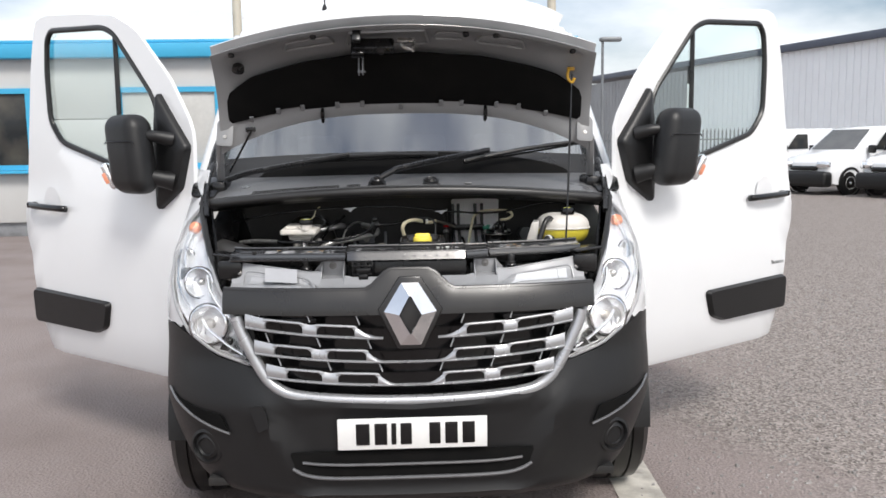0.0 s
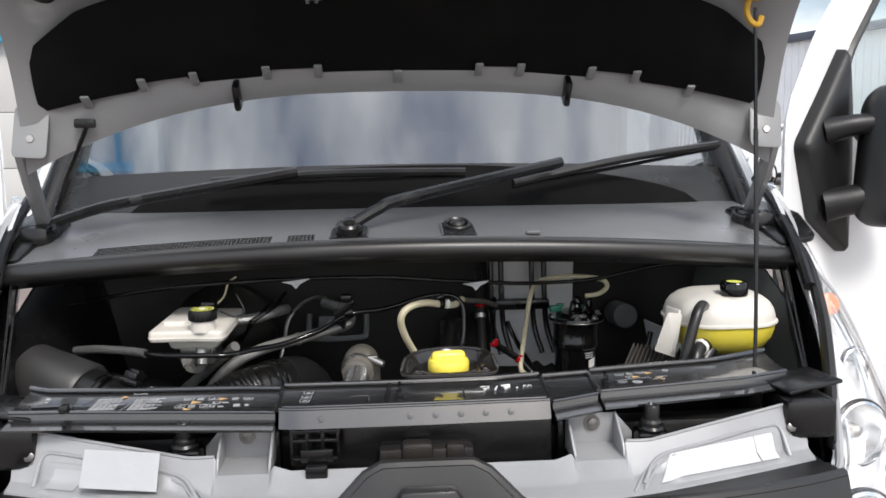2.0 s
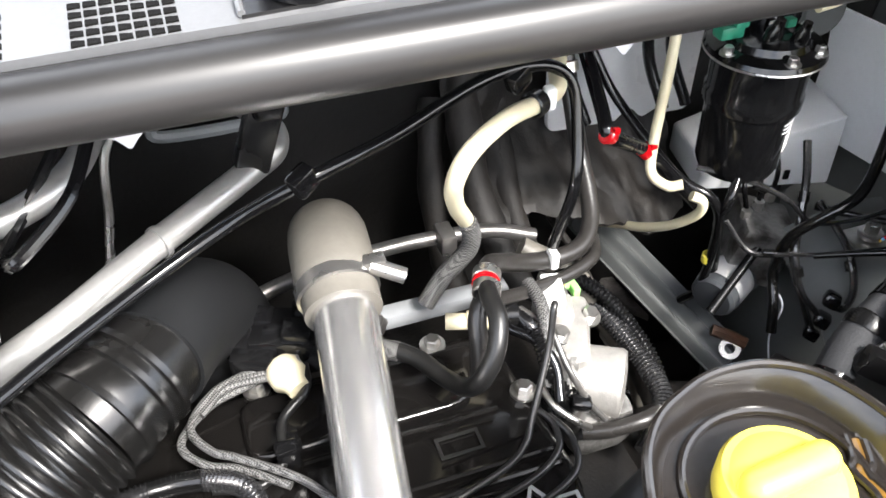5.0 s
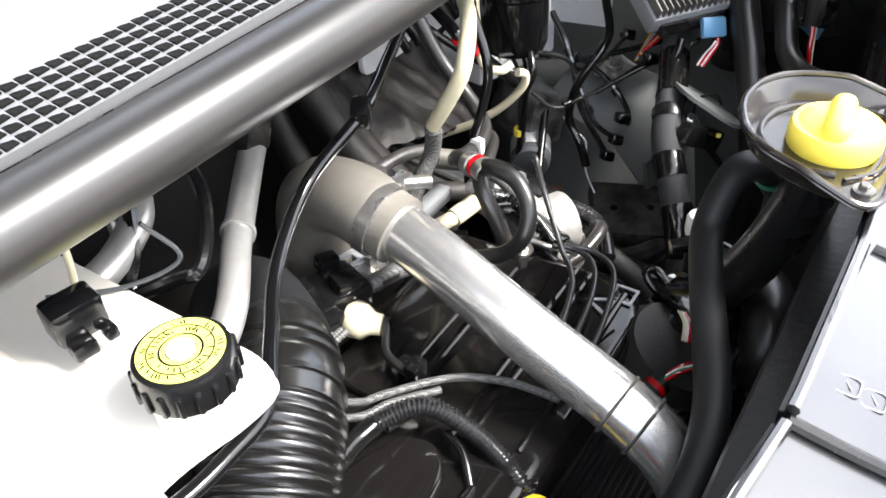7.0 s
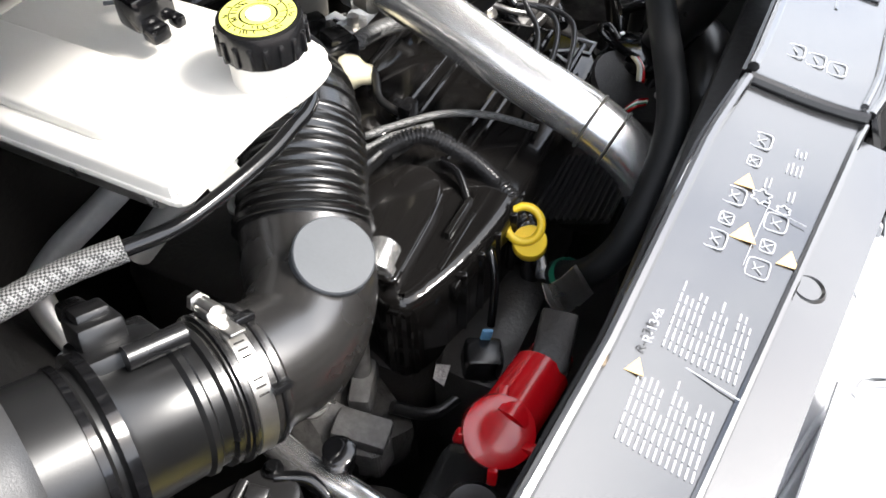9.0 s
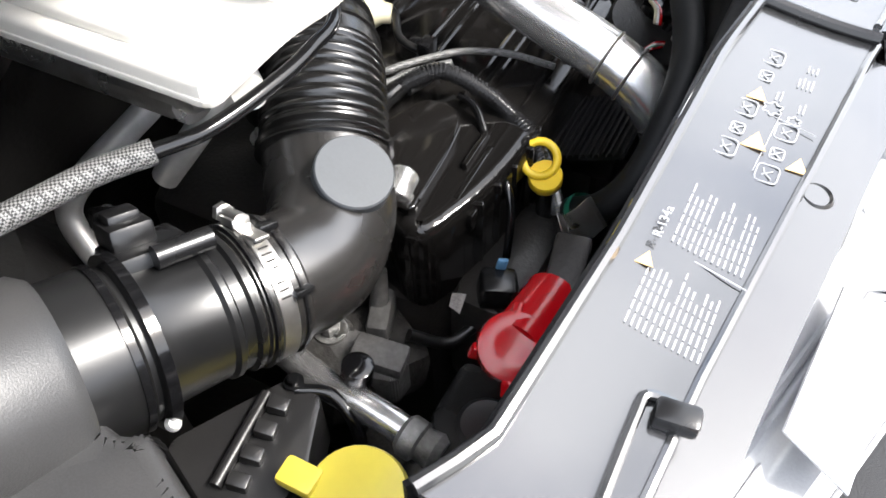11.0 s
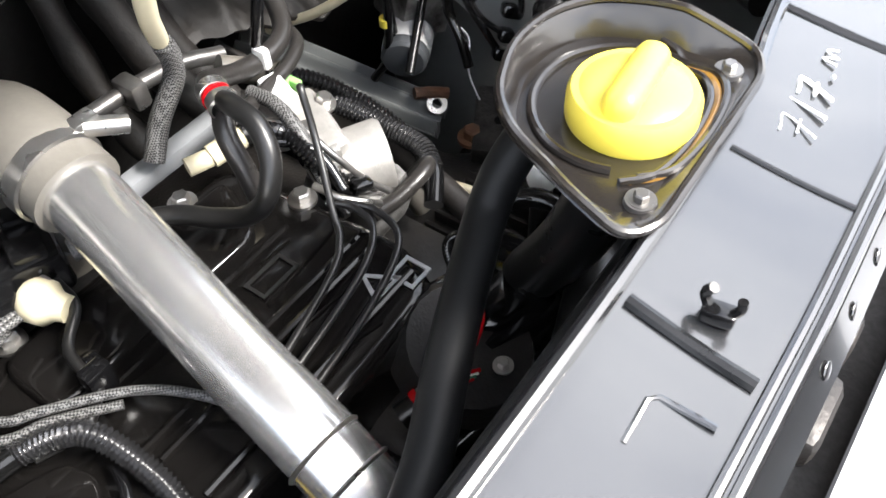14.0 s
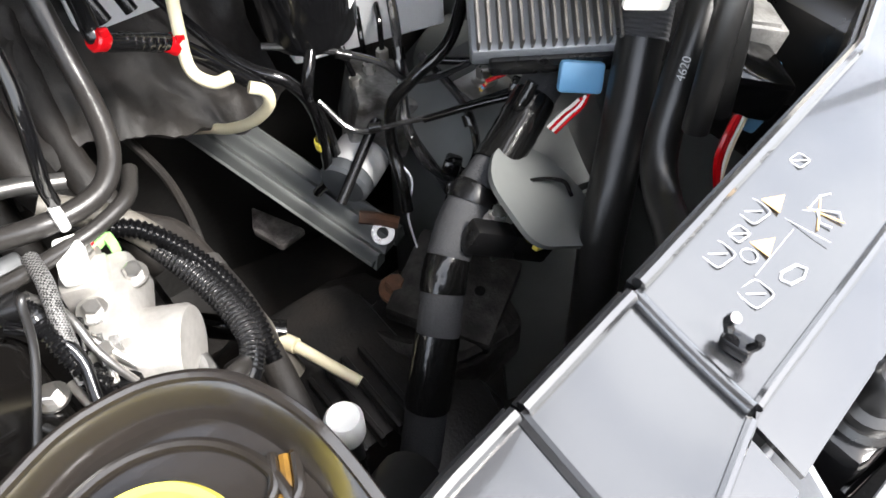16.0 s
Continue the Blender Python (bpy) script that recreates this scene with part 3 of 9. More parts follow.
def bumper_at(th, v):
    x = 0.985 * math.copysign(abs(math.sin(th)) ** (2 / 3), th)
    zt = along(TOP_EDGE, abs(x))
    zb = 0.26 + 0.075 * max(0.0, min(1.0, (abs(x) - 0.70) / 0.24)) ** 1.5
    z = zb + (zt - zb) * v
    y = along(PROFILE, z) + 0.75 * (1 - abs(math.cos(th)) ** (2 / 3))
    # a crease that swells towards the lower corner, and a fold along the top of the plate bay
    swell = 0.030 * math.exp(-((abs(x) - 0.455 - 0.32 * (z - 0.40)) / 0.045) ** 2) * math.sin(math.pi * min(1, 0.1 + v * 1.0))
    bay = 0.012 * (1 if abs(x) < 0.46 else max(0, 1 - (abs(x) - 0.46) / 0.05)) * (1 if 0.3 < z < 0.6 else 0)
    lip = 0.02 * math.exp(-((z - 0.30) / 0.03) ** 2)
    x *= tuck(z)
    return (x, y - swell + bay - lip, z)


bumper = part("bumper", sheet(bumper_at, thetas, span(0, 1, 22), 0.008, (0, -1, 0)), M_BUMPER, van, "matt black textured bumper")
for s in (-1, 1):
    fy = front_y(0.745 / tuck(0.438), 0.44)
    ax = (s * 0.42, -1, 0)
    part("fog_lamp_blank", join(lathe([(0.062, -0.01), (0.066, 0.010), (0.056, 0.014), (0.05, 0.0)], (s * 0.745, fy, 0.438), ax, 28, False), lathe([(0.045, -0.01), (0.045, 0.006), (0.034, 0.012), (0.03, 0.005)], (s * 0.745, fy, 0.438), ax, 28)), M_BUMPER, bumper)
    duct = rounded([(0.662, 0.512), (0.680, 0.572), (0.79, 0.585), (0.895, 0.612), (0.80, 0.553)], 0.008)
    bm = bmesh.new()
    fr = [bm.verts.new((s * px * tuck(pz), front_y(px, pz) - 0.010, pz)) for px, pz in duct]
    bk = [bm.verts.new((s * px * tuck(pz), front_y(px, pz) + 0.002, pz)) for px, pz in duct]
    caps = [bm.faces.new(fr), bm.faces.new(bk[::-1])]
    for i in range(len(fr)):
        j = (i + 1) % len(fr)
        bm.faces.new((fr[i], bk[i], bk[j], fr[j]))
    bmesh.ops.triangulate(bm, faces=caps)
    # The scoop's shaded hollow is a black plate laid on the bumper
    part("air_duct", bm, M_FELT, bumper, "dark moulded air scoop")
    rim = tube([(s * px * tuck(pz), front_y(px, pz) - 0.013, pz) for px, pz in ((0.658, 0.508), (0.73, 0.527), (0.80, 0.553), (0.865, 0.588), (0.91, 0.622))], 0.005, 8)
    part("duct_rim", rim, M_SHEEN, bumper)
b = prism(rounded([(-0.43, 0.452), (0.43, 0.452), (0.405, 0.385), (0.37, 0.362), (-0.37, 0.362), (-0.405, 0.385)], 0.012), (0, 0.0, 0), (1, 0, 0), (0, 0, 1), 0.010)
for v in b.verts:
    v.co.y += front_y(v.co.x, v.co.z) - 0.003
# Black plate in place of the intake's shaded opening
part("lower_grille", b, M_FELT, bumper, "black lower air intake")
part("lower_grille_blade", tube([(x, front_y(x, 0.41) - 0.010, 0.410 + 0.008 * (abs(x) / 0.385) ** 6) for x in span(-0.385, 0.385, 14)], 0.0055, 8), M_SHEEN, bumper)
part("lower_grille_blade", tube([(x, front_y(x, 0.365) - 0.012, 0.362 + 0.034 * (abs(x) / 0.42) ** 9) for x in span(-0.42, 0.42, 26)], 0.007, 8), M_SHEEN, bumper)
tow = prism(rounded([(-0.565, 0.618), (-0.525, 0.625), (-0.505, 0.605), (-0.495, 0.550), (-0.535, 0.530)], 0.008), (0, 0, 0), (1, 0, 0), (0, 0, 1), 0.006)
for v in tow.verts:
    v.co.y += front_y(v.co.x, v.co.z) - 0.030
part("tow_eye_cover", tow, M_BUMPER, bumper)

# number plate, with its unreadable marks as bars
plate = part("number_plate", box((0, -0.012, 0.522), (0.52, 0.008, 0.111), 0.003), M_WHITEPL, van, "white front number plate")
for i, (x0, w) in enumerate(((-0.195, 0.055), (-0.13, 0.05), (-0.07, 0.02), (-0.04, 0.045), (0.06, 0.045), (0.115, 0.05), (0.175, 0.05))):
    part("plate_mark", box((x0 + w / 2 - 0.005, -0.0175, 0.522), (w * 0.86, 0.003, 0.076), 0.001), M_GLOSS, plate)

# grille
def grille_pt(x, z, out=0.0):
    return (x, 0.03 + nose(x) - out, z)


grille = part("grille", sheet(lambda u, v: grille_pt(u * (0.44 + 0.18 * v), 0.63 + 0.33 * v, -0.075), span(-1, 1, 24), span(0, 1, 6), 0.006, (0, -1, 0)), M_GLOSS, van, "black grille with satin silver slats")
edge = [(0.612, 0.925), (0.60, 0.885), (0.568, 0.815), (0.52, 0.725), (0.47, 0.672), (0.39, 0.645), (0.2, 0.63), (0, 0.625)]
edge = [(-x, z) for x, z in edge] + [(x, z) for x, z in edge[-2::-1]]
part("surround", tube([grille_pt(x, z, 0.0) for x, z in edge], 0.021, 12, 5), M_SILVER, grille, "satin silver frame")
for z0, k, x_in, xo, holes in ((0.851, 0.12, 0.095, 0.575, ((0.188, 0.328), (0.368, 0.508))), (0.767, 0.11, 0.0, 0.545, ((0.150, 0.294), (0.340, 0.478))), (0.685, 0.12, 0.0, 0.505, ((0.112, 0.259), (0.305, 0.438)))):
    for s in (-1, 1):
        def on(x, dz=0.0, out=0.012):
            return grille_pt(s * x, z0 + k * x * x + dz, out)

        def blade(xa, xb, top, n=8):
            """A solid stretch of the slat whose upper edge rises by top(0..1)."""
            return sheet(lambda u, v: Vector(on(xa + (xb - xa) * u, -0.004 + (top(u) + 0.004) * v, 0.014 + 0.008 * math.sin(math.pi * v))), span(0, 1, n), span(0, 1, 5), 0.010, (0, -1, 0))
        bar_top = lambda u: 0.007
        slat = blade(x_in, xo, bar_top, 24)
        ha, hb = holes
        slat = join(slat, blade(ha[1] - 0.004, hb[0] + 0.004, lambda u: 0.043 - 0.004 * math.sin(math.pi * u)), blade(hb[1] - 0.004, xo, lambda u: 0.043 + 0.006 * u))
        reach = 0.085 if x_in else (0.06 if z0 > 0.7 else 0.065)
        slat = join(slat, blade(ha[0] - reach, ha[0] + 0.004, lambda u: 0.007 + 0.036 * u ** 2.2, 12))
        for p, q in holes:
            slat = join(slat, tube([on(p - 0.002, 0.036, 0.016), on(p + 0.012, 0.041, 0.016), on((p + q) / 2, 0.041, 0.016), on(q - 0.012, 0.040, 0.016), on(q + 0.002, 0.034, 0.016)], 0.0048, 8, 3))
            slat = join(slat, tube([on(p + 0.001, 0.002, 0.014), on(p + 0.002, 0.028, 0.014), on(p + 0.014, 0.040, 0.014)], 0.005, 8, 3), tube([on(q, 0.002, 0.014), on(q - 0.002, 0.026, 0.014), on(q - 0.013, 0.040, 0.014)], 0.005, 8, 3))
        part("slat", slat, M_SILVER, grille, "satin silver slat")
        for x in (ha[0] - 0.012, ha[1] + 0.02, hb[1] + 0.016):
            part("tick", rod(on(x, 0.046, 0.004), Vector(on(x + 0.012, 0.076, 0.0)), 0.0028, seg=8), M_SILVER, grille)

# upper bar with the arch over the badge
def bar_pt(x, v):
    a = abs(x)
    arch = 0.068 * max(0.0, 1 - max(0, a - 0.06) / 0.10) if a > 0.06 else 0.068
    arch = 0.068 * (0.5 - 0.5 * math.cos(math.pi * arch / 0.068))
    zt = 1.018 + arch
    zb = 0.935
    z = zb + (zt - zb) * v
    return (x, 0.012 + nose(x) + 0.30 * (z - 0.935) + 0.02 * (v - 0.5) ** 2, z)


bar = part("grille_bar", sheet(bar_pt, span(-0.66, 0.66, 88), span(0, 1, 8), 0.012, (0, -1, 0)), M_SATIN, van, "satin black bar arched over the badge")
part("bar_edge", tube([Vector(bar_pt(x, 1.0)) + Vector((0, 0.008, 0)) for x in span(-0.655, 0.655, 60)], 0.009, 8, 1), M_SATIN, bar)
part("bar_flange", sheet(lambda u, v: Vector(bar_pt(u, 1.0)) + Vector((0, 0.012 + (0.022 + 0.085 * (u / 0.655) ** 2) * v, 0.002 - 0.004 * (v > 0.4) - 0.004 * v)), span(-0.655, 0.655, 70), [0, 0.2, 0.39, 0.41, 0.7, 1.0], 0.004), M_BUMPER, bar)
# plain lozenge badge
hexa = [(-0.03, 0.107), (0.03, 0.107), (0.092, 0.008), (0.036, -0.108), (-0.036, -0.108), (-0.092, 0.008)]
lo = [(0, 0.062), (0.0, 0.062), (0.036, 0.0), (0.0, -0.062), (0.0, -0.062), (-0.036, 0.0)]
UPB = (0, 0.10, 1)
badge = part("badge", prism([(p[0] * 1.22, p[1] * 1.16) for p in hexa], (0, 0.034, 0.942), (1, 0, 0), UPB, 0.03, 0.006), M_SATIN, van, "plain chrome lozenge badge")
OUT6 = [(-0.03, 0.107), (0.03, 0.107), (0.092, 0.008), (0.036, -0.108), (-0.036, -0.108), (-0.092, 0.008)]
IN6 = [(-0.002, 0.062), (0.002, 0.062), (0.036, 0.0), (0.002, -0.062), (-0.002, -0.062), (-0.036, 0.0)]
bm = bmesh.new()
loops = []
for k, dep in ((0.0, 0.0), (0.03, 0.010), (0.96, 0.034), (1.0, 0.030), (1.0, 0.012)):
    loops.append([bm.verts.new((a[0] + (b[0] - a[0]) * k, 0.006 - dep + 0.10 * (a[1] + (b[1] - a[1]) * k), 0.942 + a[1] + (b[1] - a[1]) * k)) for a, b in zip(OUT6, IN6)])
for p, q in zip(loops, loops[1:]):
    for i in range(6):
        bm.faces.new((p[i], p[(i + 1) % 6], q[(i + 1) % 6], q[i]))
part("lozenge", bm, M_CHROME, badge, flat=True)

# headlights
IN_CH = [(1.275, 0.832), (1.18, 0.79), (1.095, 0.747), (1.005, 0.694), (0.925, 0.628), (0.838, 0.59), (0.752, 0.556)]
OUT_CH = [(1.275, 0.836), (1.205, 0.902), (1.10, 0.94), (1.0, 0.918), (0.92, 0.872), (0.843, 0.81), (0.785, 0.70), (0.752, 0.575)]


def chain(tab, k):
    n = len(tab) - 1
    i = min(int(k * n), n - 1)
    f = k * n - i
    return (tab[i][1] + (tab[i + 1][1] - tab[i][1]) * f, tab[i][0] + (tab[i + 1][0] - tab[i][0]) * f)


def lamp_pt(s, k, v, back=0.0):
    a, b = chain(IN_CH, k), chain(OUT_CH, k)
    x, z = a[0] + (b[0] - a[0]) * v, a[1] + (b[1] - a[1]) * v
    y = front_y(x, z) - 0.012 * math.sin(math.pi * v)
    return (s * x, y + back, z)


for s in (-1, 1):
    lamp = part("headlight", sheet(lambda u, v: lamp_pt(s, u, v, 0.075 - 0.06 * (2 * v - 1) ** 4), span(0.03, 0.97, 22), span(0.04, 0.96, 12), 0.004), M_BEZEL, van, "clear headlight with twin reflectors")
    part("lens", sheet(lambda u, v: lamp_pt(s, u, v), span(0, 1, 26), span(0, 1, 10), 0.003), M_LENS, lamp).visible_shadow = False
    rim = [lamp_pt(s, u, 0, 0.004) for u in span(0, 1, 24)] + [lamp_pt(s, u, 1, 0.004) for u in span(1, 0, 24)]
    part("rim", tube(rim, 0.007, 8, 1), M_LINER, lamp)
    for cx, cz, r in ((0.785, 1.016, 0.053), (0.735, 0.876, 0.068), (0.872, 1.092, 0.030)):
        cy = front_y(cx, cz) + (0.01 if r < 0.05 else 0.0)
        axis = (s * 0.22, -1, 0.1)
        part("reflector", lathe([(r * 1.0, 0.0), (r * 0.97, -0.012), (r * 0.86, -0.03), (r * 0.6, -0.052), (r * 0.25, -0.066), (0.012, -0.068)], (s * cx, cy + 0.03, cz), axis, 36, False), M_REFL, lamp)
        part("reflector_ring", lathe([(r * 0.98, -0.008), (r * 1.08, -0.004), (r * 1.08, 0.004), (r * 0.99, 0.006), (r * 0.98, -0.008)], (s * cx, cy + 0.03, cz), axis, 36, False), M_CHROME, lamp)
        # Dark ring drawn in for the shadow round each reflector
        part("ring_shadow_gap", lathe([(r * 1.09, -0.006), (r * 1.16, -0.004), (r * 1.16, 0.001), (r * 1.09, 0.003), (r * 1.09, -0.006)], (s * cx, cy + 0.03, cz), axis, 36, False), M_DARKMET, lamp, "dark ring drawn as shadow round the reflector")
        part("bulb_shield", lathe([(r * 0.24, -0.06), (r * 0.26, -0.02), (r * 0.2, -0.008), (0.004, -0.004)], (s * cx, cy + 0.03, cz), axis, 16), M_STEEL, lamp)
        for k in range(5):
            w = (k - 2) * r * 0.32
            part("flute", rod(Vector((s * (cx + w), cy + 0.062, cz - r * 0.75)), Vector((s * (cx + w), cy + 0.07, cz - r * 0.2)), 0.002, seg=6), M_CHROME, lamp)
    for k0, k1, v0, v1 in ((0.30, 0.62, 0.86, 0.70), (0.42, 0.70, 0.16, 0.12), (0.66, 0.93, 0.62, 0.45), (0.12, 0.36, 0.5, 0.62)):
        part("inner_moulding", sweep([Vector(lamp_pt(s, k0 + (k1 - k0) * q, v0 + (v1 - v0) * q + 0.06 * math.sin(math.pi * q), 0.035)) for q in span(0, 1, 10)], [0.006] * 11, 8), M_REFL, lamp)
    part("lower_pocket", prism([(0, 0), (0.045, 0.012), (0.022, 0.055)], (s * 0.605, front_y(0.62, 0.80) + 0.022, 0.772), (s, 0.25, 0), (0, 0.1, 1), 0.01, 0.002), M_MATT, lamp)
    part("dark_slot", box((s * 0.665, front_y(0.665, 0.80) + 0.05, 0.805), (0.03, 0.01, 0.06), 0.008, turn(0, s * -35, 0)), M_BLACK, lamp)
    part("indicator", lathe([(0.024, 0.0), (0.022, 0.018), (0.012, 0.026)], (s * 0.85, front_y(0.85, 1.195) + 0.03, 1.195), (s * 0.3, -1, 0.4), 20), M_AMBER, lamp, "amber indicator bulb cover")

# wings
def wing_pt(s, z, k):
    if z < 1.275:
        tab = sorted(OUT_CH)
        x0 = along([(a, b) for a, b in tab], z) if z > 0.86 else 0.94
    else:
        x0 = 0.836 + 0.05 * (z - 1.275)
    th0 = math.asin(min(1, (x0 / 0.985)) ** 1.5)
    if k < 0.75:
        th = th0 + (math.pi / 2 - th0) * k / 0.75
        x = 0.985 * math.sin(th) ** (2 / 3)
        y = along(PROFILE, z) + 0.75 * (1 - abs(math.cos(th)) ** (2 / 3))
    else:
        x, y = 0.985, along(PROFILE, z) + 0.75
    if z > 1.275:
        y = min(y, 1.06)
    y1 = min(y, 1.04)
    if k >= 0.75:
        y1 = y1 + (1.04 - y1) * (k - 0.75) / 0.25
    lean = 0.10 * max(0, z - 1.0)
    return (s * (x - lean * 0.5 * (1 if k > 0.4 else k / 0.4)), y1, z)


for s in (-1, 1):
    part("wing", sheet(lambda u, v: wing_pt(s, u, v), span(0.865, 1.42, 26), span(0, 1, 20), 0.006), M_WHITE, van, "white front wing")
    part("inner_gutter", tube([(s * 0.70, 0.24, 1.02), (s * 0.745, 0.34, 1.10), (s * 0.795, 0.47, 1.20), (s * 0.835, 0.62, 1.285), (s * 0.85, 0.8, 1.36)], 0.012, 8), M_RUBBER, van)
    part("bay_edge", sheet(lambda u, v: Vector((s * 0.70, 0.26, 1.0)).lerp(Vector((s * 0.83, 0.72, 1.35)), u) + Vector((s * 0.03 * v, 0, -0.02 - 0.25 * v * (1 - v))), span(0, 1, 10), span(0, 1, 4), 0.004), M_BLACK, van)

# cab shell: pillars, screen, roof, sides
def screen_pt(u, v):
    x = u * (0.895 - 0.10 * v)
    bow = 0.20 * (u * u)
    return (x, 0.90 + 0.66 * v + bow * (1 - 0.3 * v), 1.40 + 0.70 * v - 0.03 * u * u)


screen = part("windscreen", sheet(screen_pt, span(-1, 1, 24), span(0, 1, 10), 0.006), M_SCREEN, van, "laminated windscreen darkened for the dim cab")
screen.visible_shadow = False
# Dark sheets laid before the glass to take the sky's reflection off it
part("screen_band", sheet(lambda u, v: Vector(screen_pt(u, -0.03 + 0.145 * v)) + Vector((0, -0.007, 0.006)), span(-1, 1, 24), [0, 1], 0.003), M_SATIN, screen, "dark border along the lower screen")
part("screen_arc", sheet(lambda u, v: Vector(screen_pt(u, -0.03 + (0.132 * math.sqrt(max(0.0, 1 - ((u - 0.05) / 0.8) ** 2)) + 0.004) * v)) + Vector((0, -0.010, 0.009)), span(-0.75, 0.85, 40), span(0, 1, 4), 0.003), M_FELT, screen, "black arc behind the wipers")
for s in (-1, 1):
    part("pillar", sweep([Vector(screen_pt(s * 1.045, v)) + Vector((0, 0.02, 0)) for v in span(-0.06, 1.05, 10)], [0.045] * 11, 10), M_WHITE, van)


def roof_pt(u, v):
    y = 1.52 + 3.6 * v
    rise = 0.265 * (1 - (1 - min(1, v * 6)) ** 2)
    return (u * (0.82 + 0.08 * min(1, v * 8)), y + (0.16 * u * u if v < 0.1 else 0), 2.10 + rise - 0.12 * abs(u) ** 4)


part("roof", sheet(roof_pt, span(-1, 1, 24), [0, 0.01, 0.03, 0.05, 0.08, 0.12, 0.17, 0.3, 0.6, 1.0], 0.02), M_WHITE, van)
for s in (-1, 1):
    part("side_panel", sheet(lambda u, v: (s * (0.99 - 0.12 * max(0, (v - 1.1) / 1.0) ** 1.6), 2.2 + 2.9 * u, v), span(0, 1, 8), span(0.38, 2.14, 10), 0.02), M_WHITE, van)
    part("sill", box((s * 0.87, 1.72, 0.42), (0.12, 1.0, 0.12), 0.03), M_BUMPER, van)
    part("pillar", box((s * 0.93, 2.16, 1.25), (0.10, 0.12, 1.8), 0.02), M_WHITE, van)
part("rear_door", box((0, 5.1, 1.25), (1.94, 0.05, 1.74), 0.02), M_WHITE, van)
part("floor_pan", box((0, 3.0, 0.42), (1.84, 4.2, 0.08), 0.02), M_DARKMET, van)
# Bulkhead takes near-black cloth so the cab looks shaded behind the screen
part("bulkhead", box((0, 2.25, 1.3), (1.78, 0.03, 1.6), 0.01), M_SEATCLOTH, van)
part("aerial", join(lathe([(0.02, 0), (0.012, 0.03), (0.004, 0.05), (0.003, 0.28)], (-0.42, 1.75, 2.215), (0, 0.25, 1), 10)), M_BLACK, van)
part("dashboard", sheet(lambda u, v: (u * 0.84, 1.02 + 0.42 * v + 0.1 * u * u, 1.27 + 0.12 * math.sin(math.pi * min(1, v * 0.9 + 0.25)) - 0.4 * max(0, v - 0.8)), span(-1, 1, 16), span(0, 1, 10), 0.02), M_BLACK, van)
for x in (-0.5, 0.1, 0.5):
    seat = part("cab_seat", join(box((x, 1.95, 1.0), (0.46, 0.14, 0.7), 0.06, turn(-12)), box((x, 1.7, 0.72), (0.46, 0.5, 0.16), 0.06)), M_SEATCLOTH, van, "dark cloth cab seat")
    part("headrest", box((x, 2.04, 1.48), (0.26, 0.1, 0.18), 0.05), M_SEATCLOTH, seat)
part("steering_wheel", lathe([(0.175, -0.012), (0.19, -0.012), (0.195, 0.0), (0.19, 0.012), (0.175, 0.012), (0.17, 0.0), (0.175, -0.012)], (0.45, 1.42, 1.25), (0, 0.6, 0.8), 28, False), M_BLACK, van)

# wheels
for s in (-1, 1):
    for y in (0.85, 4.0):
        w = part("wheel", lathe([(0.2, -0.11), (0.31, -0.11), (0.338, -0.085), (0.345, -0.04), (0.336, -0.036), (0.336, -0.03), (0.345, -0.026), (0.346, 0.026), (0.336, 0.03), (0.336, 0.036), (0.345, 0.04), (0.338, 0.085), (0.31, 0.11), (0.2, 0.11)], (s * 0.885, y, 0.346), (1, 0, 0), 40), M_RUBBER, van, "black road tyre")
        part("rim", lathe([(0.2, 0.0), (0.19, 0.01), (0.17, -0.03), (0.06, -0.02), (0.05, 0.015)], (s * 0.965, y, 0.346), (s, 0, 0), 24), M_STEEL, w)
    part("wheel_arch_liner", sheet(lambda u, v: (s * (0.70 + 0.27 * v), 0.85 + 0.42 * math.cos(u), 0.36 + 0.43 * math.sin(u)), span(0.0, math.pi, 18), [0, 1], 0.006), M_BUMPER, van)

# doors
DOOR = [(0.0, 0.45), (1.24, 0.44), (1.30, 0.75), (1.31, 0.97), (1.39, 1.08), (1.36, 1.38), (1.27, 1.95), (1.21, 2.17), (1.12, 2.19), (0.78, 2.165), (0.5, 2.13), (0.33, 2.05), (0.09, 1.82), (-0.06, 1.60), (-0.06, 1.2), (0.0, 0.9)]
GLASS_EDGE = [(0.17, 1.60), (0.50, 1.425), (1.0, 1.55), (1.10, 1.66), (1.115, 1.9), (1.10, 2.06), (1.06, 2.11), (0.6, 2.085), (0.51, 2.05), (0.22, 1.745)]


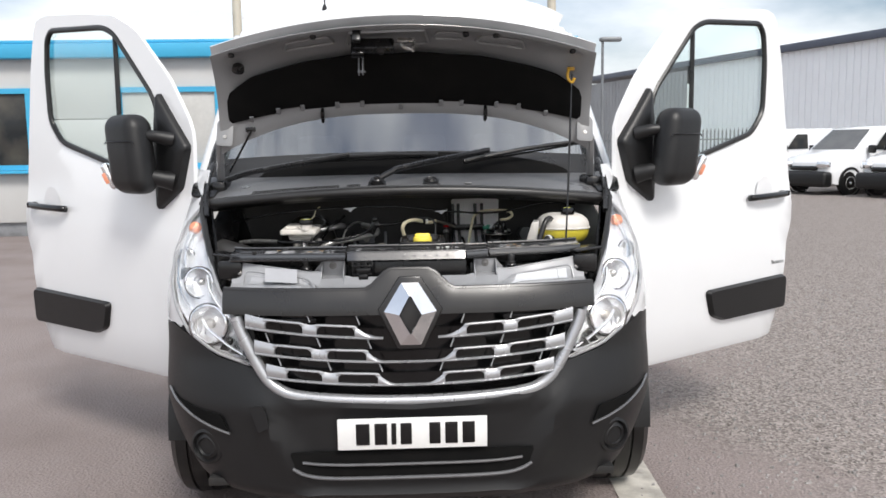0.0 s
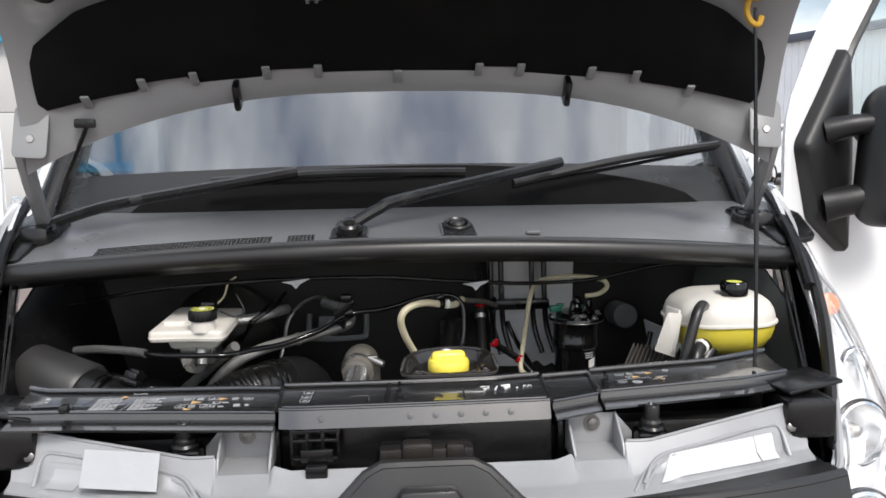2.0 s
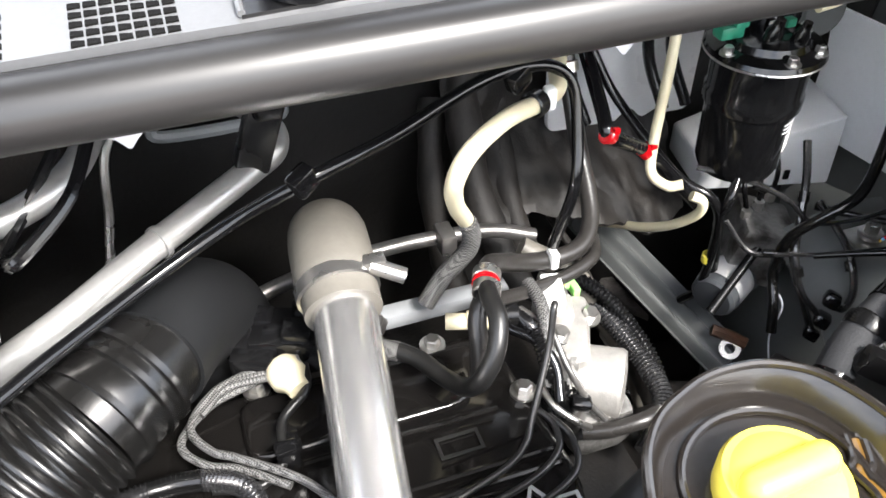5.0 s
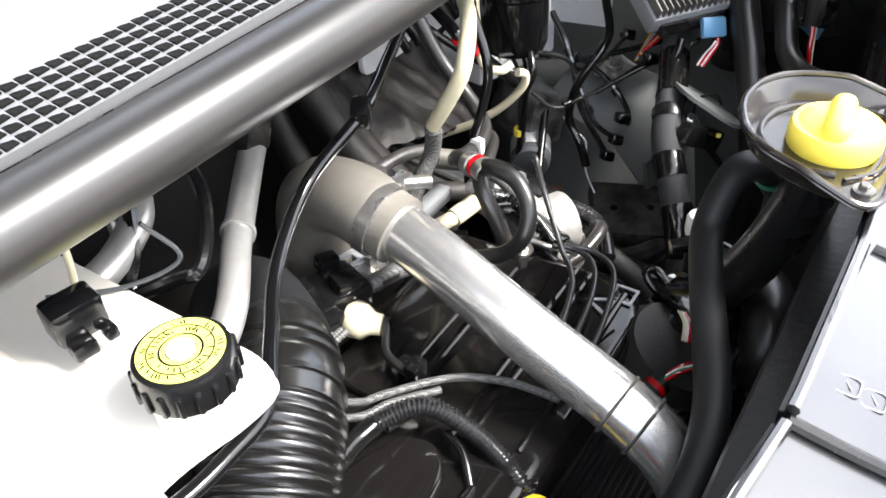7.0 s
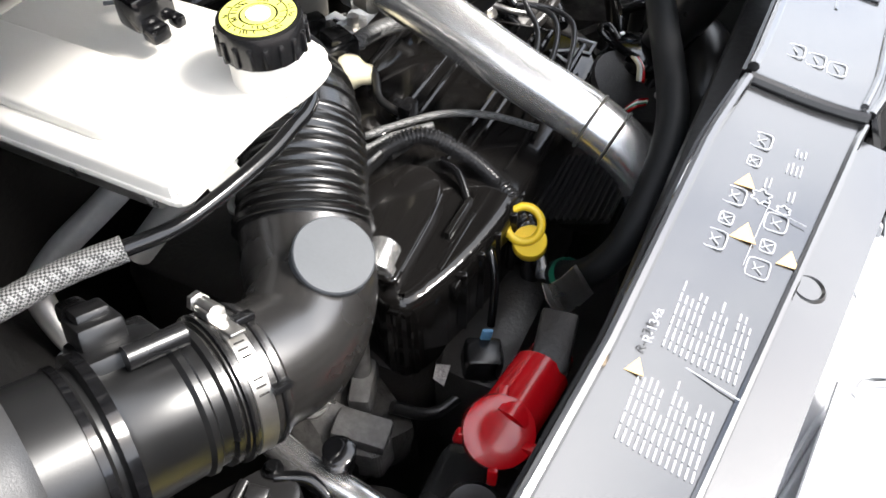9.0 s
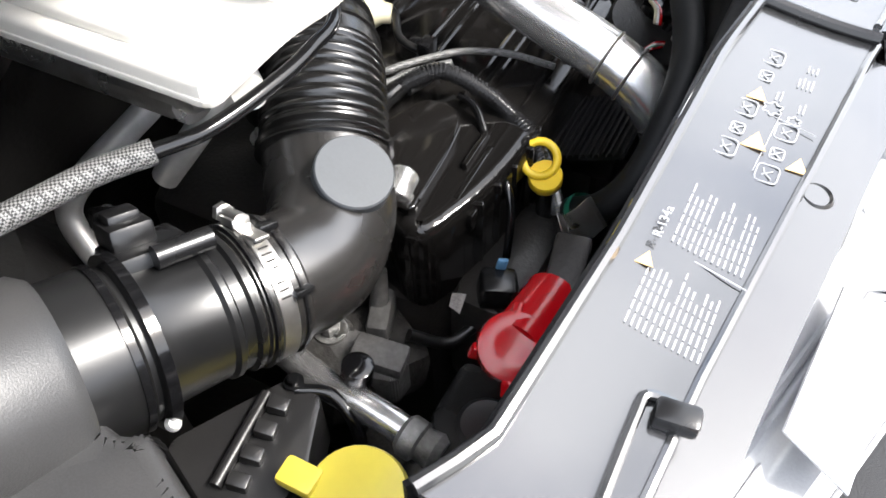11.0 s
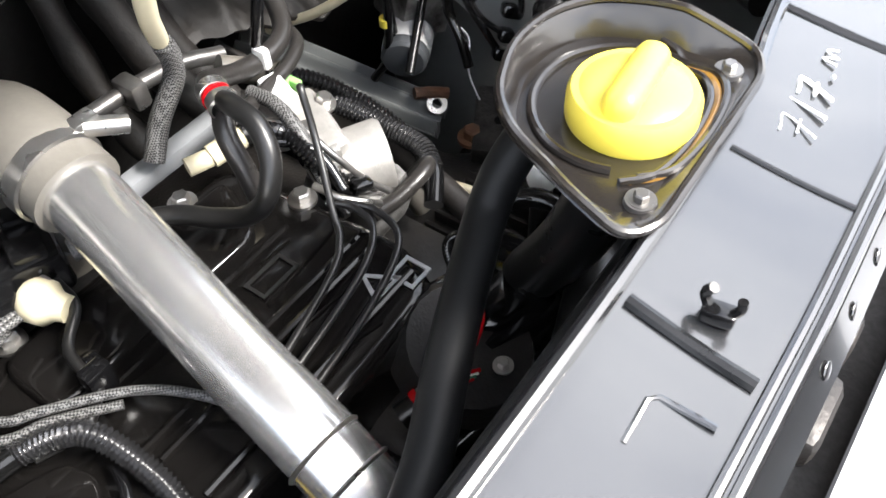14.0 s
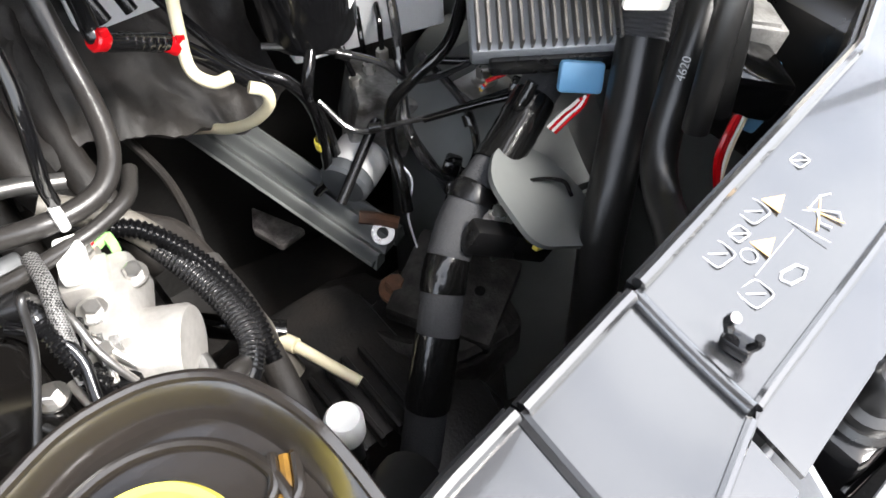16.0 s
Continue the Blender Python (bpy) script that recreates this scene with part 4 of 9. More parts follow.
def open_door(s, hinge, d):
    h, d = Vector((*hinge, 0)), Vector((*d, 0)).normalized()
    n = Vector((d.y, -d.x, 0)) * (1 if s > 0 else -1)      # towards the front of the van
    if n.y > 0:
        n = -n

    def place(u, z, out=0.0):
        lean = 0.02 * max(0, z - 1.2)
        belly = 0.035 * math.sin(math.pi * max(0, min(1, (z - 0.45) / 0.85)))
        return h + d * u + Vector((0, 0, z)) + n * (out + belly) - n * lean

    outer, hole = rounded(DOOR, 0.05, 4), rounded(GLASS_EDGE, 0.05, 4)
    # skin: rings between window opening and door edge
    bm = bmesh.new()

    def at(poly, cx, cz, k, n_pts=96):
        # outline point in the direction k of n_pts from a centre
        a = 2 * math.pi * k / n_pts
        dx, dz = math.cos(a), math.sin(a)
        best = None
        for p, q in zip(poly, poly[1:] + poly[:1]):
            ex, ez = q[0] - p[0], q[1] - p[1]
            det = dx * -ez + ex * dz
            if abs(det) < 1e-9:
                continue
            t = ((p[0] - cx) * -ez + ex * (p[1] - cz)) / det
            w = (dx * (p[1] - cz) - dz * (p[0] - cx)) / det
            if t > 0 and -1e-6 <= w <= 1 + 1e-6 and (best is None or t > best):
                best = t
        return (cx + dx * best, cz + dz * best)
    cx, cz = 0.68, 1.78
    rings = []
    for f in (0.0, 0.03, 0.2, 0.4, 0.6, 0.8, 0.97, 1.0):
        row = []
        for k in range(96):
            a, b = at(hole, cx, cz, k), at(outer, cx, cz, k)
            u, z = a[0] + (b[0] - a[0]) * f, a[1] + (b[1] - a[1]) * f
            crease = 0.012 * math.exp(-((z - (1.05 - 0.25 * (1.1 - u))) / 0.035) ** 2) if (u > 0.45 and z < 1.15) else 0
            edge_drop = -0.012 if f in (0.0, 1.0) else 0.0
            row.append(bm.verts.new(place(u, z, edge_drop - crease)))
        rings.append(row)
    for a, b in zip(rings, rings[1:]):
        for i in range(96):
            bm.faces.new((a[i], a[(i + 1) % 96], b[(i + 1) % 96], b[i]))
    bmesh.ops.recalc_face_normals(bm, faces=bm.faces)
    bmesh.ops.solidify(bm, geom=bm.faces[:], thickness=0.035)
    door = part("door", bm, M_WHITE, van, "open white cab door seen from outside")
    seal = [place(u, z, -0.004) for u, z in hole]
    part("window_seal", sweep([Vector(p) for p in seal + seal[:2]], [0.014] * (len(seal) + 2), 8), M_RUBBER, door)
    part("quarter_post", rod(place(0.50, 1.43, -0.012), place(0.515, 2.06, -0.012), 0.013, seg=8), M_RUBBER, door)
    bm = bmesh.new()
    fa, fb = [bm.verts.new(place(u, z, -0.014)) for u, z in hole], [bm.verts.new(place(u, z, -0.018)) for u, z in hole]
    caps = [bm.faces.new(fa), bm.faces.new(fb[::-1])]
    for i in range(len(fa)):
        j = (i + 1) % len(fa)
        bm.faces.new((fa[i], fb[i], fb[j], fa[j]))
    bmesh.ops.triangulate(bm, faces=caps)
    pane = part("window_pane", bm, M_GLASS, door, "pale green side window", flat=True)
    pane.visible_shadow = False
    mold = rounded([(0.58, 0.775), (1.285, 0.79), (1.30, 0.60), (0.74, 0.60), (0.63, 0.64)], 0.03)
    bm = bmesh.new()
    a = [bm.verts.new(place(u, z, 0.002)) for u, z in mold]
    b = [bm.verts.new(place(0.95 + (u - 0.95) * 0.96, 0.69 + (z - 0.69) * 0.9, 0.026)) for u, z in mold]
    k = len(a)
    bm.faces.new(b)
    for i in range(k):
        bm.faces.new((a[i], a[(i + 1) % k], b[(i + 1) % k], b[i]))
    part("rub_strip", bm, M_BUMPER, door, "black protective side moulding")
    part("handle", join(tube([place(0.955, 1.215, 0.012), place(0.965, 1.218, 0.035), place(1.1, 1.222, 0.045), place(1.24, 1.226, 0.038), place(1.26, 1.228, 0.012)], 0.017, 10), box(place(1.27, 1.228, 0.02), (0.05, 0.04, 0.03), 0.008)), M_GLOSS, door, "black door handle")
    cup = lathe([(0.075, 0.004), (0.06, -0.004), (0.02, -0.008)], place(1.1, 1.25, 0.004), n, 24)
    part("handle_cup", cup, M_WHITE, door)
    sail = rounded([(-0.045, 1.52), (0.06, 1.64), (0.165, 1.765), (0.185, 1.62), (0.19, 1.40), (0.175, 1.235), (0.02, 1.335)], 0.02)
    bm = bmesh.new()
    rims = []
    for k_, out_ in ((1.0, 0.0), (0.99, 0.022), (0.94, 0.034), (0.80, 0.042), (0.45, 0.048)):
        rims.append([bm.verts.new(place(0.10 + (u - 0.10) * k_, 1.47 + (z - 1.47) * k_, out_)) for u, z in sail])
    k = len(sail)
    bm.faces.new(rims[-1])
    for a, b in zip(rims, rims[1:]):
        for i in range(k):
            bm.faces.new((a[i], a[(i + 1) % k], b[(i + 1) % k], b[i]))
    part("mirror_mount", bm, M_BUMPER, door)

    # mirror, as a part of the van beside the door
    c0 = place(0.205, 1.490, 0.135)
    rot = Matrix((tuple(d), tuple(-n), (0, 0, 1))).transposed().to_4x4()
    hb = box((0, 0, 0), (0.235, 0.15, 0.345), 0.062, None, 6)
    for v in hb.verts:
        q = v.co.z / 0.17
        v.co.x = v.co.x * (1 - 0.05 * q) + 0.016 * q - (0.030 * max(0.0, -q) ** 2 if v.co.x > 0 else 0.0)
        v.co.y *= 1 - 0.15 * abs(q)
    hb.transform(rot)
    bmesh.ops.translate(hb, vec=c0, verts=hb.verts)
    mirror = part("door_mirror", hb, M_BUMPER, van, "large black door mirror")
    part("shell_seam", sweep([place(0.09 + 0.012 * j, 1.535 + (0.010 if 0 < j < 18 else 0.0), 0.2085 - 0.00016 * (j - 9) ** 2) for j in range(19)], [0.003] * 19, 8), M_GLOSS, mirror)
    part("upper_arm", sweep(spline([place(0.045, 1.55, 0.03), place(0.085, 1.565, 0.085), place(0.14, 1.57, 0.125)], 5), [0.034, 0.033, 0.031, 0.029, 0.028, 0.027, 0.026, 0.026, 0.026, 0.026, 0.026], 14), M_BUMPER, mirror)
    part("lower_arm", sweep(spline([place(0.05, 1.37, 0.03), place(0.09, 1.385, 0.085), place(0.14, 1.40, 0.125)], 5), [0.044, 0.042, 0.040, 0.038, 0.037, 0.036, 0.036, 0.036, 0.036, 0.036, 0.036], 14), M_BUMPER, mirror)
    lens = part("indicator", box(place(0.318, 1.395, 0.165), (0.040, 0.055, 0.125), 0.018, turn(0, s * 24, 0), 4), M_REFL, mirror, "clear side indicator with amber core")
    part("amber_core", box(place(0.315, 1.385, 0.192), (0.018, 0.012, 0.05), 0.005, turn(0, s * 24, 0)), M_AMBER, lens)
    return door, place


right_door, on_door = open_door(1, (0.97, 0.90), (0.80, 0.55))
open_door(-1, (-0.97, 0.90), (-0.78, 0.625))

# ---- bonnet, raised ----
def bonnet_pt(u, v, lift=0.0):
    """u across, v from the rear edge (0) to the leading edge (1); lift: away from the engine."""
    x = 0.752 * u
    rear = Vector((x, 0.655 - 0.025 * u * u, 1.647 - 0.15 * abs(u) ** 2.8))
    lead = Vector((x * (0.985), 0.235 + 0.215 * u * u, 1.943 - 0.075 * u * u))
    p = rear.lerp(lead, v)
    out = Vector((0, 0.56, 0.83))
    return p + out * (lift + 0.045 * math.sin(math.pi * v) + 0.01 * (1 - u * u))


bonnet = part("bonnet", sheet(lambda u, v: bonnet_pt(u, v, 0.035), span(-1.0, 1.0, 32), span(-0.04, 1.0, 14), 0.004), M_WHITE, van, "raised white bonnet held open by a rod")


def inner_pt(u, v):
    # raised rim round a shallow tray
    rim = max(abs(u) ** 10, (1 - v) ** 8, v ** 7)
    return bonnet_pt(u * 0.995, v, 0.03 - 0.0 * rim - 0.045 * min(1, rim * 1.6))


part("inner_panel", sheet(inner_pt, span(-1, 1, 48), span(0, 1, 28), 0.003, (0, -1, -1)), M_PRIMER, bonnet, "grey pressed inner panel")


def pad_edge(u):
    a = abs(u)
    top = 0.585 - 0.05 * a ** 2 - 0.5 * max(0, a - 0.86) + 0.008 * math.sin(19 * u) * (1 - a)
    return top


PAD_BUMPS = ((-0.74, -0.60), (-0.40, -0.255), (0.205, 0.325), (0.53, 0.66))


def pad_pt(u, k):
    lo = 0.065 + 0.13 * abs(u) ** 2.4 + (0.03 if any(a < u < b for a, b in PAD_BUMPS) else 0.0)
    v = lo + (pad_edge(u) - lo) * k
    return bonnet_pt(u * 0.945, v, -0.006 - 0.012 * math.sin(math.pi * k))


part("insulation_pad", sheet(pad_pt, span(-1, 1, 132), span(0, 1, 10), 0.008, (0, -1, -1)), M_FELT, bonnet, "black felt sound pad")
for u in (-0.88, -0.45, 0.45, 0.86, -0.25, 0.3):
    part("plug", lathe([(0.011, -0.02), (0.012, 0.0), (0.006, 0.004)], bonnet_pt(u, 0.93 if abs(u) > 0.4 else 0.9, -0.02), (0, -0.56, -0.83), 12), M_BLACK, bonnet)
part("plug", lathe([(0.022, -0.02), (0.024, 0.0), (0.012, 0.005)], bonnet_pt(-0.86, 0.72, -0.022), (0, -0.56, -0.83), 16), M_BLACK, bonnet)
for u in (-0.895, -0.74, -0.60, -0.40, -0.255, -0.03, 0.205, 0.325, 0.53, 0.66, 0.82):
    lo = 0.065 + 0.13 * abs(u) ** 2.4 + (0.03 if abs(abs(u) - 0.85) > 0.08 and abs(u) > 0.1 else 0.0)
    part("pad_lug", box(bonnet_pt(u * 0.92, lo + 0.012, -0.02), (0.016, 0.006, 0.036), 0.002, turn(56, 0, 0)), M_PRIMER, bonnet)
for u in (-0.45, 0.43):
    part("seal_clip", box(bonnet_pt(u, 0.04, -0.02), (0.014, 0.035, 0.055), 0.004, turn(35, 0, 0)), M_BLACK, bonnet)
part("latch", join(box(bonnet_pt(-0.155, 0.76, -0.03), (0.15, 0.035, 0.05), 0.008, turn(-34)), box(bonnet_pt(-0.235, 0.76, -0.035), (0.05, 0.03, 0.075), 0.006, turn(-34)), box(bonnet_pt(-0.235, 0.93, -0.03), (0.03, 0.02, 0.06), 0.004, turn(-34)), lathe([(0.016, 0), (0.016, 0.012), (0.009, 0.016)], bonnet_pt(-0.12, 0.76, -0.05), (0, -0.83, -0.56), 14)), M_BLACK, bonnet, "black bonnet catch")
part("latch_bracket", join(box(bonnet_pt(-0.235, 0.60, -0.045), (0.006, 0.022, 0.10), 0.002, turn(-20)), box(bonnet_pt(-0.215, 0.60, -0.045), (0.006, 0.022, 0.10), 0.002, turn(-20)), box(bonnet_pt(-0.225, 0.50, -0.05), (0.03, 0.022, 0.008), 0.002)), M_GREYMET, bonnet, "grey hanging catch bracket")
part("striker", join(tube([bonnet_pt(-0.02, 0.78, -0.01), bonnet_pt(-0.01, 0.77, -0.04), bonnet_pt(0.03, 0.76, -0.05), bonnet_pt(0.05, 0.74, -0.03)], 0.006, 8, 3), box(bonnet_pt(0.005, 0.80, -0.02), (0.065, 0.012, 0.016), 0.004, turn(-34)), box(bonnet_pt(0.04, 0.70, -0.02), (0.012, 0.012, 0.04), 0.003, turn(-34))), M_STEEL, bonnet, "bright steel striker loop")
for u0, u1, v0, v1 in ((-0.62, -0.36, 0.70, 0.84), (0.14, 0.30, 0.72, 0.86), (0.36, 0.62, 0.70, 0.84), (-0.30, 0.12, 0.64, 0.93)):
    edge_ = rounded([(u0, v0), (u1, v0), (u1 - 0.03, v1), (u0 + 0.03, v1)], 0.03)
    part("pressed_rib", sweep([Vector(inner_pt(u, v)) + Vector((0, -0.002, -0.003)) for u, v in edge_ + edge_[:1]], [0.006] * (len(edge_) + 1), 8), M_PRIMER, bonnet)
part("prop_clip", join(tube([(0.642, 0.505, 1.80), (0.636, 0.498, 1.775), (0.642, 0.49, 1.755), (0.654, 0.488, 1.75), (0.662, 0.492, 1.765)], 0.006, 8), box((0.65, 0.508, 1.803), (0.03, 0.014, 0.014), 0.004)), M_OCHRE, bonnet, "ochre prop-rod clip")
prop = part("prop_rod", tube([(0.652, 0.498, 1.782), (0.635, 0.44, 1.55), (0.61, 0.36, 1.25), (0.60, 0.335, 1.135)], 0.0036, 8), M_BLACK, van, "slim black bonnet prop rod")
part("grip", tube([(0.6355, 0.441, 1.555), (0.617, 0.38, 1.33)], 0.0046, 8), M_RUBBER, prop)
for s in (-1, 1):
    plate_ = prism(rounded([(-0.035, -0.055), (0.03, -0.06), (0.035, 0.03), (0.012, 0.06), (-0.03, 0.045)], 0.012), (s * 0.728, 0.605, 1.575), (1, 0, 0), (0, 0.25, 1), 0.005, 0.001)
    hinge = part("bonnet_hinge", plate_, M_PRIMER, van, "grey pressed bonnet hinge")
    for z in (1.598, 1.555):
        part("bolt", bolt((s * 0.728, 0.608 + 0.25 * (z - 1.575), z), (0, -1, 0.25), 0.009, 0.009), M_STEEL, hinge)
    part("hinge_arm", sweep(spline([(s * 0.755, 0.62, 1.54), (s * 0.768, 0.68, 1.47), (s * 0.785, 0.75, 1.42), (s * 0.80, 0.82, 1.36)], 4), [0.017] * 13, 8), M_PRIMER, hinge)
    part("hinge_mount", box((s * 0.80, 0.82, 1.345), (0.07, 0.16, 0.06), 0.02), M_BLACK, hinge)
    part("corner_cap", prism(rounded([(0.0, 0.0), (0.10, 0.03), (0.12, 0.16), (0.05, 0.24), (-0.02, 0.2)], 0.02), (s * 0.80 if s > 0 else -0.80, 0.66, 1.30), (s, 0.1, 0), (0, 0.8, 0.28), 0.012 * s, 0.003), M_BLACK, van)
    part("wing_rail", sweep(spline([(s * 0.80, 0.53, 1.24), (s * 0.825, 0.64, 1.31), (s * 0.845, 0.76, 1.37), (s * 0.85, 0.9, 1.44)], 4), [0.012] * 13, 8), M_BLACK, van)
    part("pillar_trim", sweep([Vector(screen_pt(s * 0.995, v)) + Vector((s * 0.01, -0.012, 0.0)) for v in span(-0.05, 0.42, 8)], [0.034] * 5 + [0.03, 0.025, 0.02, 0.014], 10), M_BLACK, van)
    if s > 0:
        continue
    part("stay_strap", tube([(s * 0.62, 0.60, 1.585), (s * 0.64, 0.62, 1.555), (s * 0.70, 0.68, 1.47), (s * 0.75, 0.76, 1.41)], 0.0045, 8), M_BLACK, van)
    part("strap_clip", box((s * 0.625, 0.60, 1.585), (0.04, 0.014, 0.018), 0.004), M_BLACK, van)


# ---- scuttle, wipers ----
M_COWL = material("scuttle_plastic", (0.13, 0.132, 0.136), 0.32, grain=(300, 0.12), stain=(5, 0.25), bump=(700, 0.06), tint=(0.10, 0.10, 0.10), spec=0.8)


def seal_line(x, dz=0.0, dy=0.0):
    k = (x / 0.83) ** 2
    return Vector((x, 0.553 + 0.10 * k + dy, 1.332 - 0.052 * k + dz))


def cowl_pt(u, v):
    x = 0.86 * u
    a, b = seal_line(x, 0.022, 0.012), Vector((x, 0.955 + 0.10 * u * u, 1.388 - 0.015 * u * u))
    p = a.lerp(b, v)
    return p + Vector((0, 0, 0.012 * math.sin(math.pi * v)))


scuttle = part("scuttle_panel", sheet(cowl_pt, span(-1, 1, 48), span(0, 1, 12), -0.006), M_COWL, van, "black plastic scuttle panel under the windscreen")
line = [seal_line(x) for x in span(-0.85, 0.85, 48)]
part("bonnet_seal", sweep(line, [0.020] * len(line), 18), M_SEAL, scuttle, "thick rounded black seal")
part("seal_skirt", sheet(lambda u, v: seal_line(u, -0.012 - 0.018 * v, 0.012 + 0.03 * v), span(-0.84, 0.84, 40), span(0, 1, 3), 0.004), M_RUBBER, scuttle)
# air intake mesh at the passenger end
hole = box((0, 0, 0), (0.0066, 0.0062, 0.002), 0.0)
hole_me = None
for i in range(57):
    for j in range(5):
        x = -0.196 - 0.0078 * i
        if -0.276 < x < -0.246:
            continue
        p = Vector(cowl_pt(x / 0.86, 0.012 + 0.0205 * j)) + Vector((0, 0, -0.0005))
        if hole_me is None:
            ob = part("vent_hole", hole, M_FELT, scuttle, flat=True)
            hole_me = ob.data
        else:
            ob = new("vent_hole", hole_me)
            ob.parent = scuttle
        ob.location = p
part("washer_jet", box(Vector(cowl_pt(0.246 / 0.86, 0.03)) + Vector((0, 0, 0.005)), (0.03, 0.012, 0.008), 0.003), M_COWL, scuttle)


def arch_pocket(x, y0, y1, hw):
    """A black plate on the scuttle's front edge for a shaded arched recess, with a raised rim."""
    edge = [(x - hw, y0)] + [(x - hw * math.cos(a), y1 - hw * 0.9 + hw * 0.9 * math.sin(a)) for a in span(0, math.pi, 14)] + [(x + hw, y0)]

    def on(px, py, up):
        b = seal_line(px, 0.022, 0.012)
        far = Vector((px, 0.955 + 0.10 * (px / 0.86) ** 2, 1.388))
        v = max(0.0, (py - b.y) / (far.y - b.y))
        return Vector((px, py, b.z + (far.z - b.z) * v + 0.012 * math.sin(math.pi * v) + up))
    bm = bmesh.new()
    lo, hi = [bm.verts.new(on(px, py, -0.004)) for px, py in edge], [bm.verts.new(on(px, py, 0.0022)) for px, py in edge]
    bm.faces.new(hi)
    bm.faces.new(lo[::-1])
    for a in range(len(edge)):
        b = (a + 1) % len(edge)
        bm.faces.new((lo[a], lo[b], hi[b], hi[a]))
    part("pocket_shade", bm, M_BLACK, scuttle, "black arched plate for the shaded recess round the wiper pivot")
    part("pocket_rim", sweep([on(px, py, 0.003) for px, py in edge], [0.0022] * len(edge), 8), M_COWL, scuttle)


arch_pocket(0.096, 0.572, 0.672, 0.034)
arch_pocket(-0.124, 0.572, 0.66, 0.038)
for x, y, z in ((0.096, 0.632, 1.368), (0.775, 0.79, 1.362), (-0.79, 0.79, 1.362)):
    part("pivot_cap", join(lathe([(0.028, -0.012), (0.028, 0.006), (0.024, 0.009), (0.021, 0.006), (0.021, -0.002)], (x, y, z), (0, -0.35, 1), 28, False), lathe([(0.021, -0.004), (0.016, 0.002), (0.016, 0.008), (0.012, 0.011), (0.010, 0.008)], (x, y, z), (0, -0.35, 1), 24)), M_SATIN, scuttle)


def wiper(pivot, elbow, arm_end, b0, b1):
    w = part("wiper", join(tube([pivot, Vector(pivot).lerp(Vector(elbow), 0.5) + Vector((0, 0, 0.006)), elbow, arm_end], 0.0125, 8), lathe([(0.027, -0.014), (0.027, 0.002), (0.023, 0.007), (0.013, 0.008), (0.012, 0.014), (0.008, 0.016)], pivot, (0, -0.25, 1), 20), box(Vector(elbow), (0.05, 0.026, 0.02), 0.006, turn(0, -15, 25))), M_BLACK, van, "black windscreen wiper")
    part("blade", join(tube([b0, Vector(b0).lerp(Vector(b1), 0.5) + Vector((0, -0.004, 0.008)), b1], 0.010, 8), tube([Vector(b0) + Vector((0, 0.012, -0.01)), Vector(b1) + Vector((0, 0.012, -0.01))], 0.005, 6)), M_RUBBER, w)


wiper((-0.124, 0.592, 1.376), (-0.005, 0.66, 1.425), (0.36, 0.86, 1.488), (0.25, 0.87, 1.44), (0.815, 1.05, 1.522))
wiper((-0.79, 0.80, 1.37), (-0.60, 0.84, 1.42), (-0.25, 0.87, 1.475), (-0.45, 0.90, 1.455), (0.135, 0.84, 1.47))

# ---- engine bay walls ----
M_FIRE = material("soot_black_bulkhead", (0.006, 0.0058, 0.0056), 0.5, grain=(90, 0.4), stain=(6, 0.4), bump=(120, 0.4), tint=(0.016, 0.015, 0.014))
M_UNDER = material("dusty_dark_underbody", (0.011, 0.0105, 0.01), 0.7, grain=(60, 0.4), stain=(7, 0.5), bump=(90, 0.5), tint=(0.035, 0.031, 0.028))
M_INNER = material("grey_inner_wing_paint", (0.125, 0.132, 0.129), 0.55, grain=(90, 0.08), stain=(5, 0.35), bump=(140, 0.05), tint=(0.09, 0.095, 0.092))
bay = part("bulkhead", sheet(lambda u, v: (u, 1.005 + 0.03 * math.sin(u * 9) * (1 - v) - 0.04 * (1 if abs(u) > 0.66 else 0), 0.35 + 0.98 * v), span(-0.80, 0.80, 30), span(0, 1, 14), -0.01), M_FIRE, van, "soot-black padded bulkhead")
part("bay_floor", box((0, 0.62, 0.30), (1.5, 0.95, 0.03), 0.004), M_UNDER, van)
for s in (-1, 1):
    # Left wing and tower are drawn black, the right ones grey
    part("inner_wing", sheet(lambda u, v: (s * (0.66 + 0.12 * v ** 2 + 0.03 * math.sin(u * 5)), 0.30 + 0.70 * u, 0.32 + (0.64 + 0.33 * min(1, u * 1.5)) * v), span(0, 1, 14), span(0, 1, 14), 0.008, (-s, 0, 0)), M_INNER if s > 0 else M_BLACK, van, "grey painted inner wing" if s > 0 else "black inner wing")
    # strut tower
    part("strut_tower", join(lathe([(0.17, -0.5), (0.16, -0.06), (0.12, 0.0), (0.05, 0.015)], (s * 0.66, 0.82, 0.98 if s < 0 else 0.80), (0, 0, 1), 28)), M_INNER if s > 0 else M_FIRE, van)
    part("wing_top", sheet(lambda u, v: Vector((s * 0.70, 0.27, 1.02)).lerp(Vector((s * 0.845, 0.80, 1.345)), u) + Vector((s * (0.018 * v), 0.03 * v, -0.012 - 0.05 * v)), span(0, 1, 14), span(0, 1, 4), 0.004), M_BLACK, van)
    part("lamp_back", box((s * 0.735, 0.50 if s > 0 else 0.42, 0.94), (0.09, 0.24 if s > 0 else 0.14, 0.20), 0.03), M_BLACK, van)

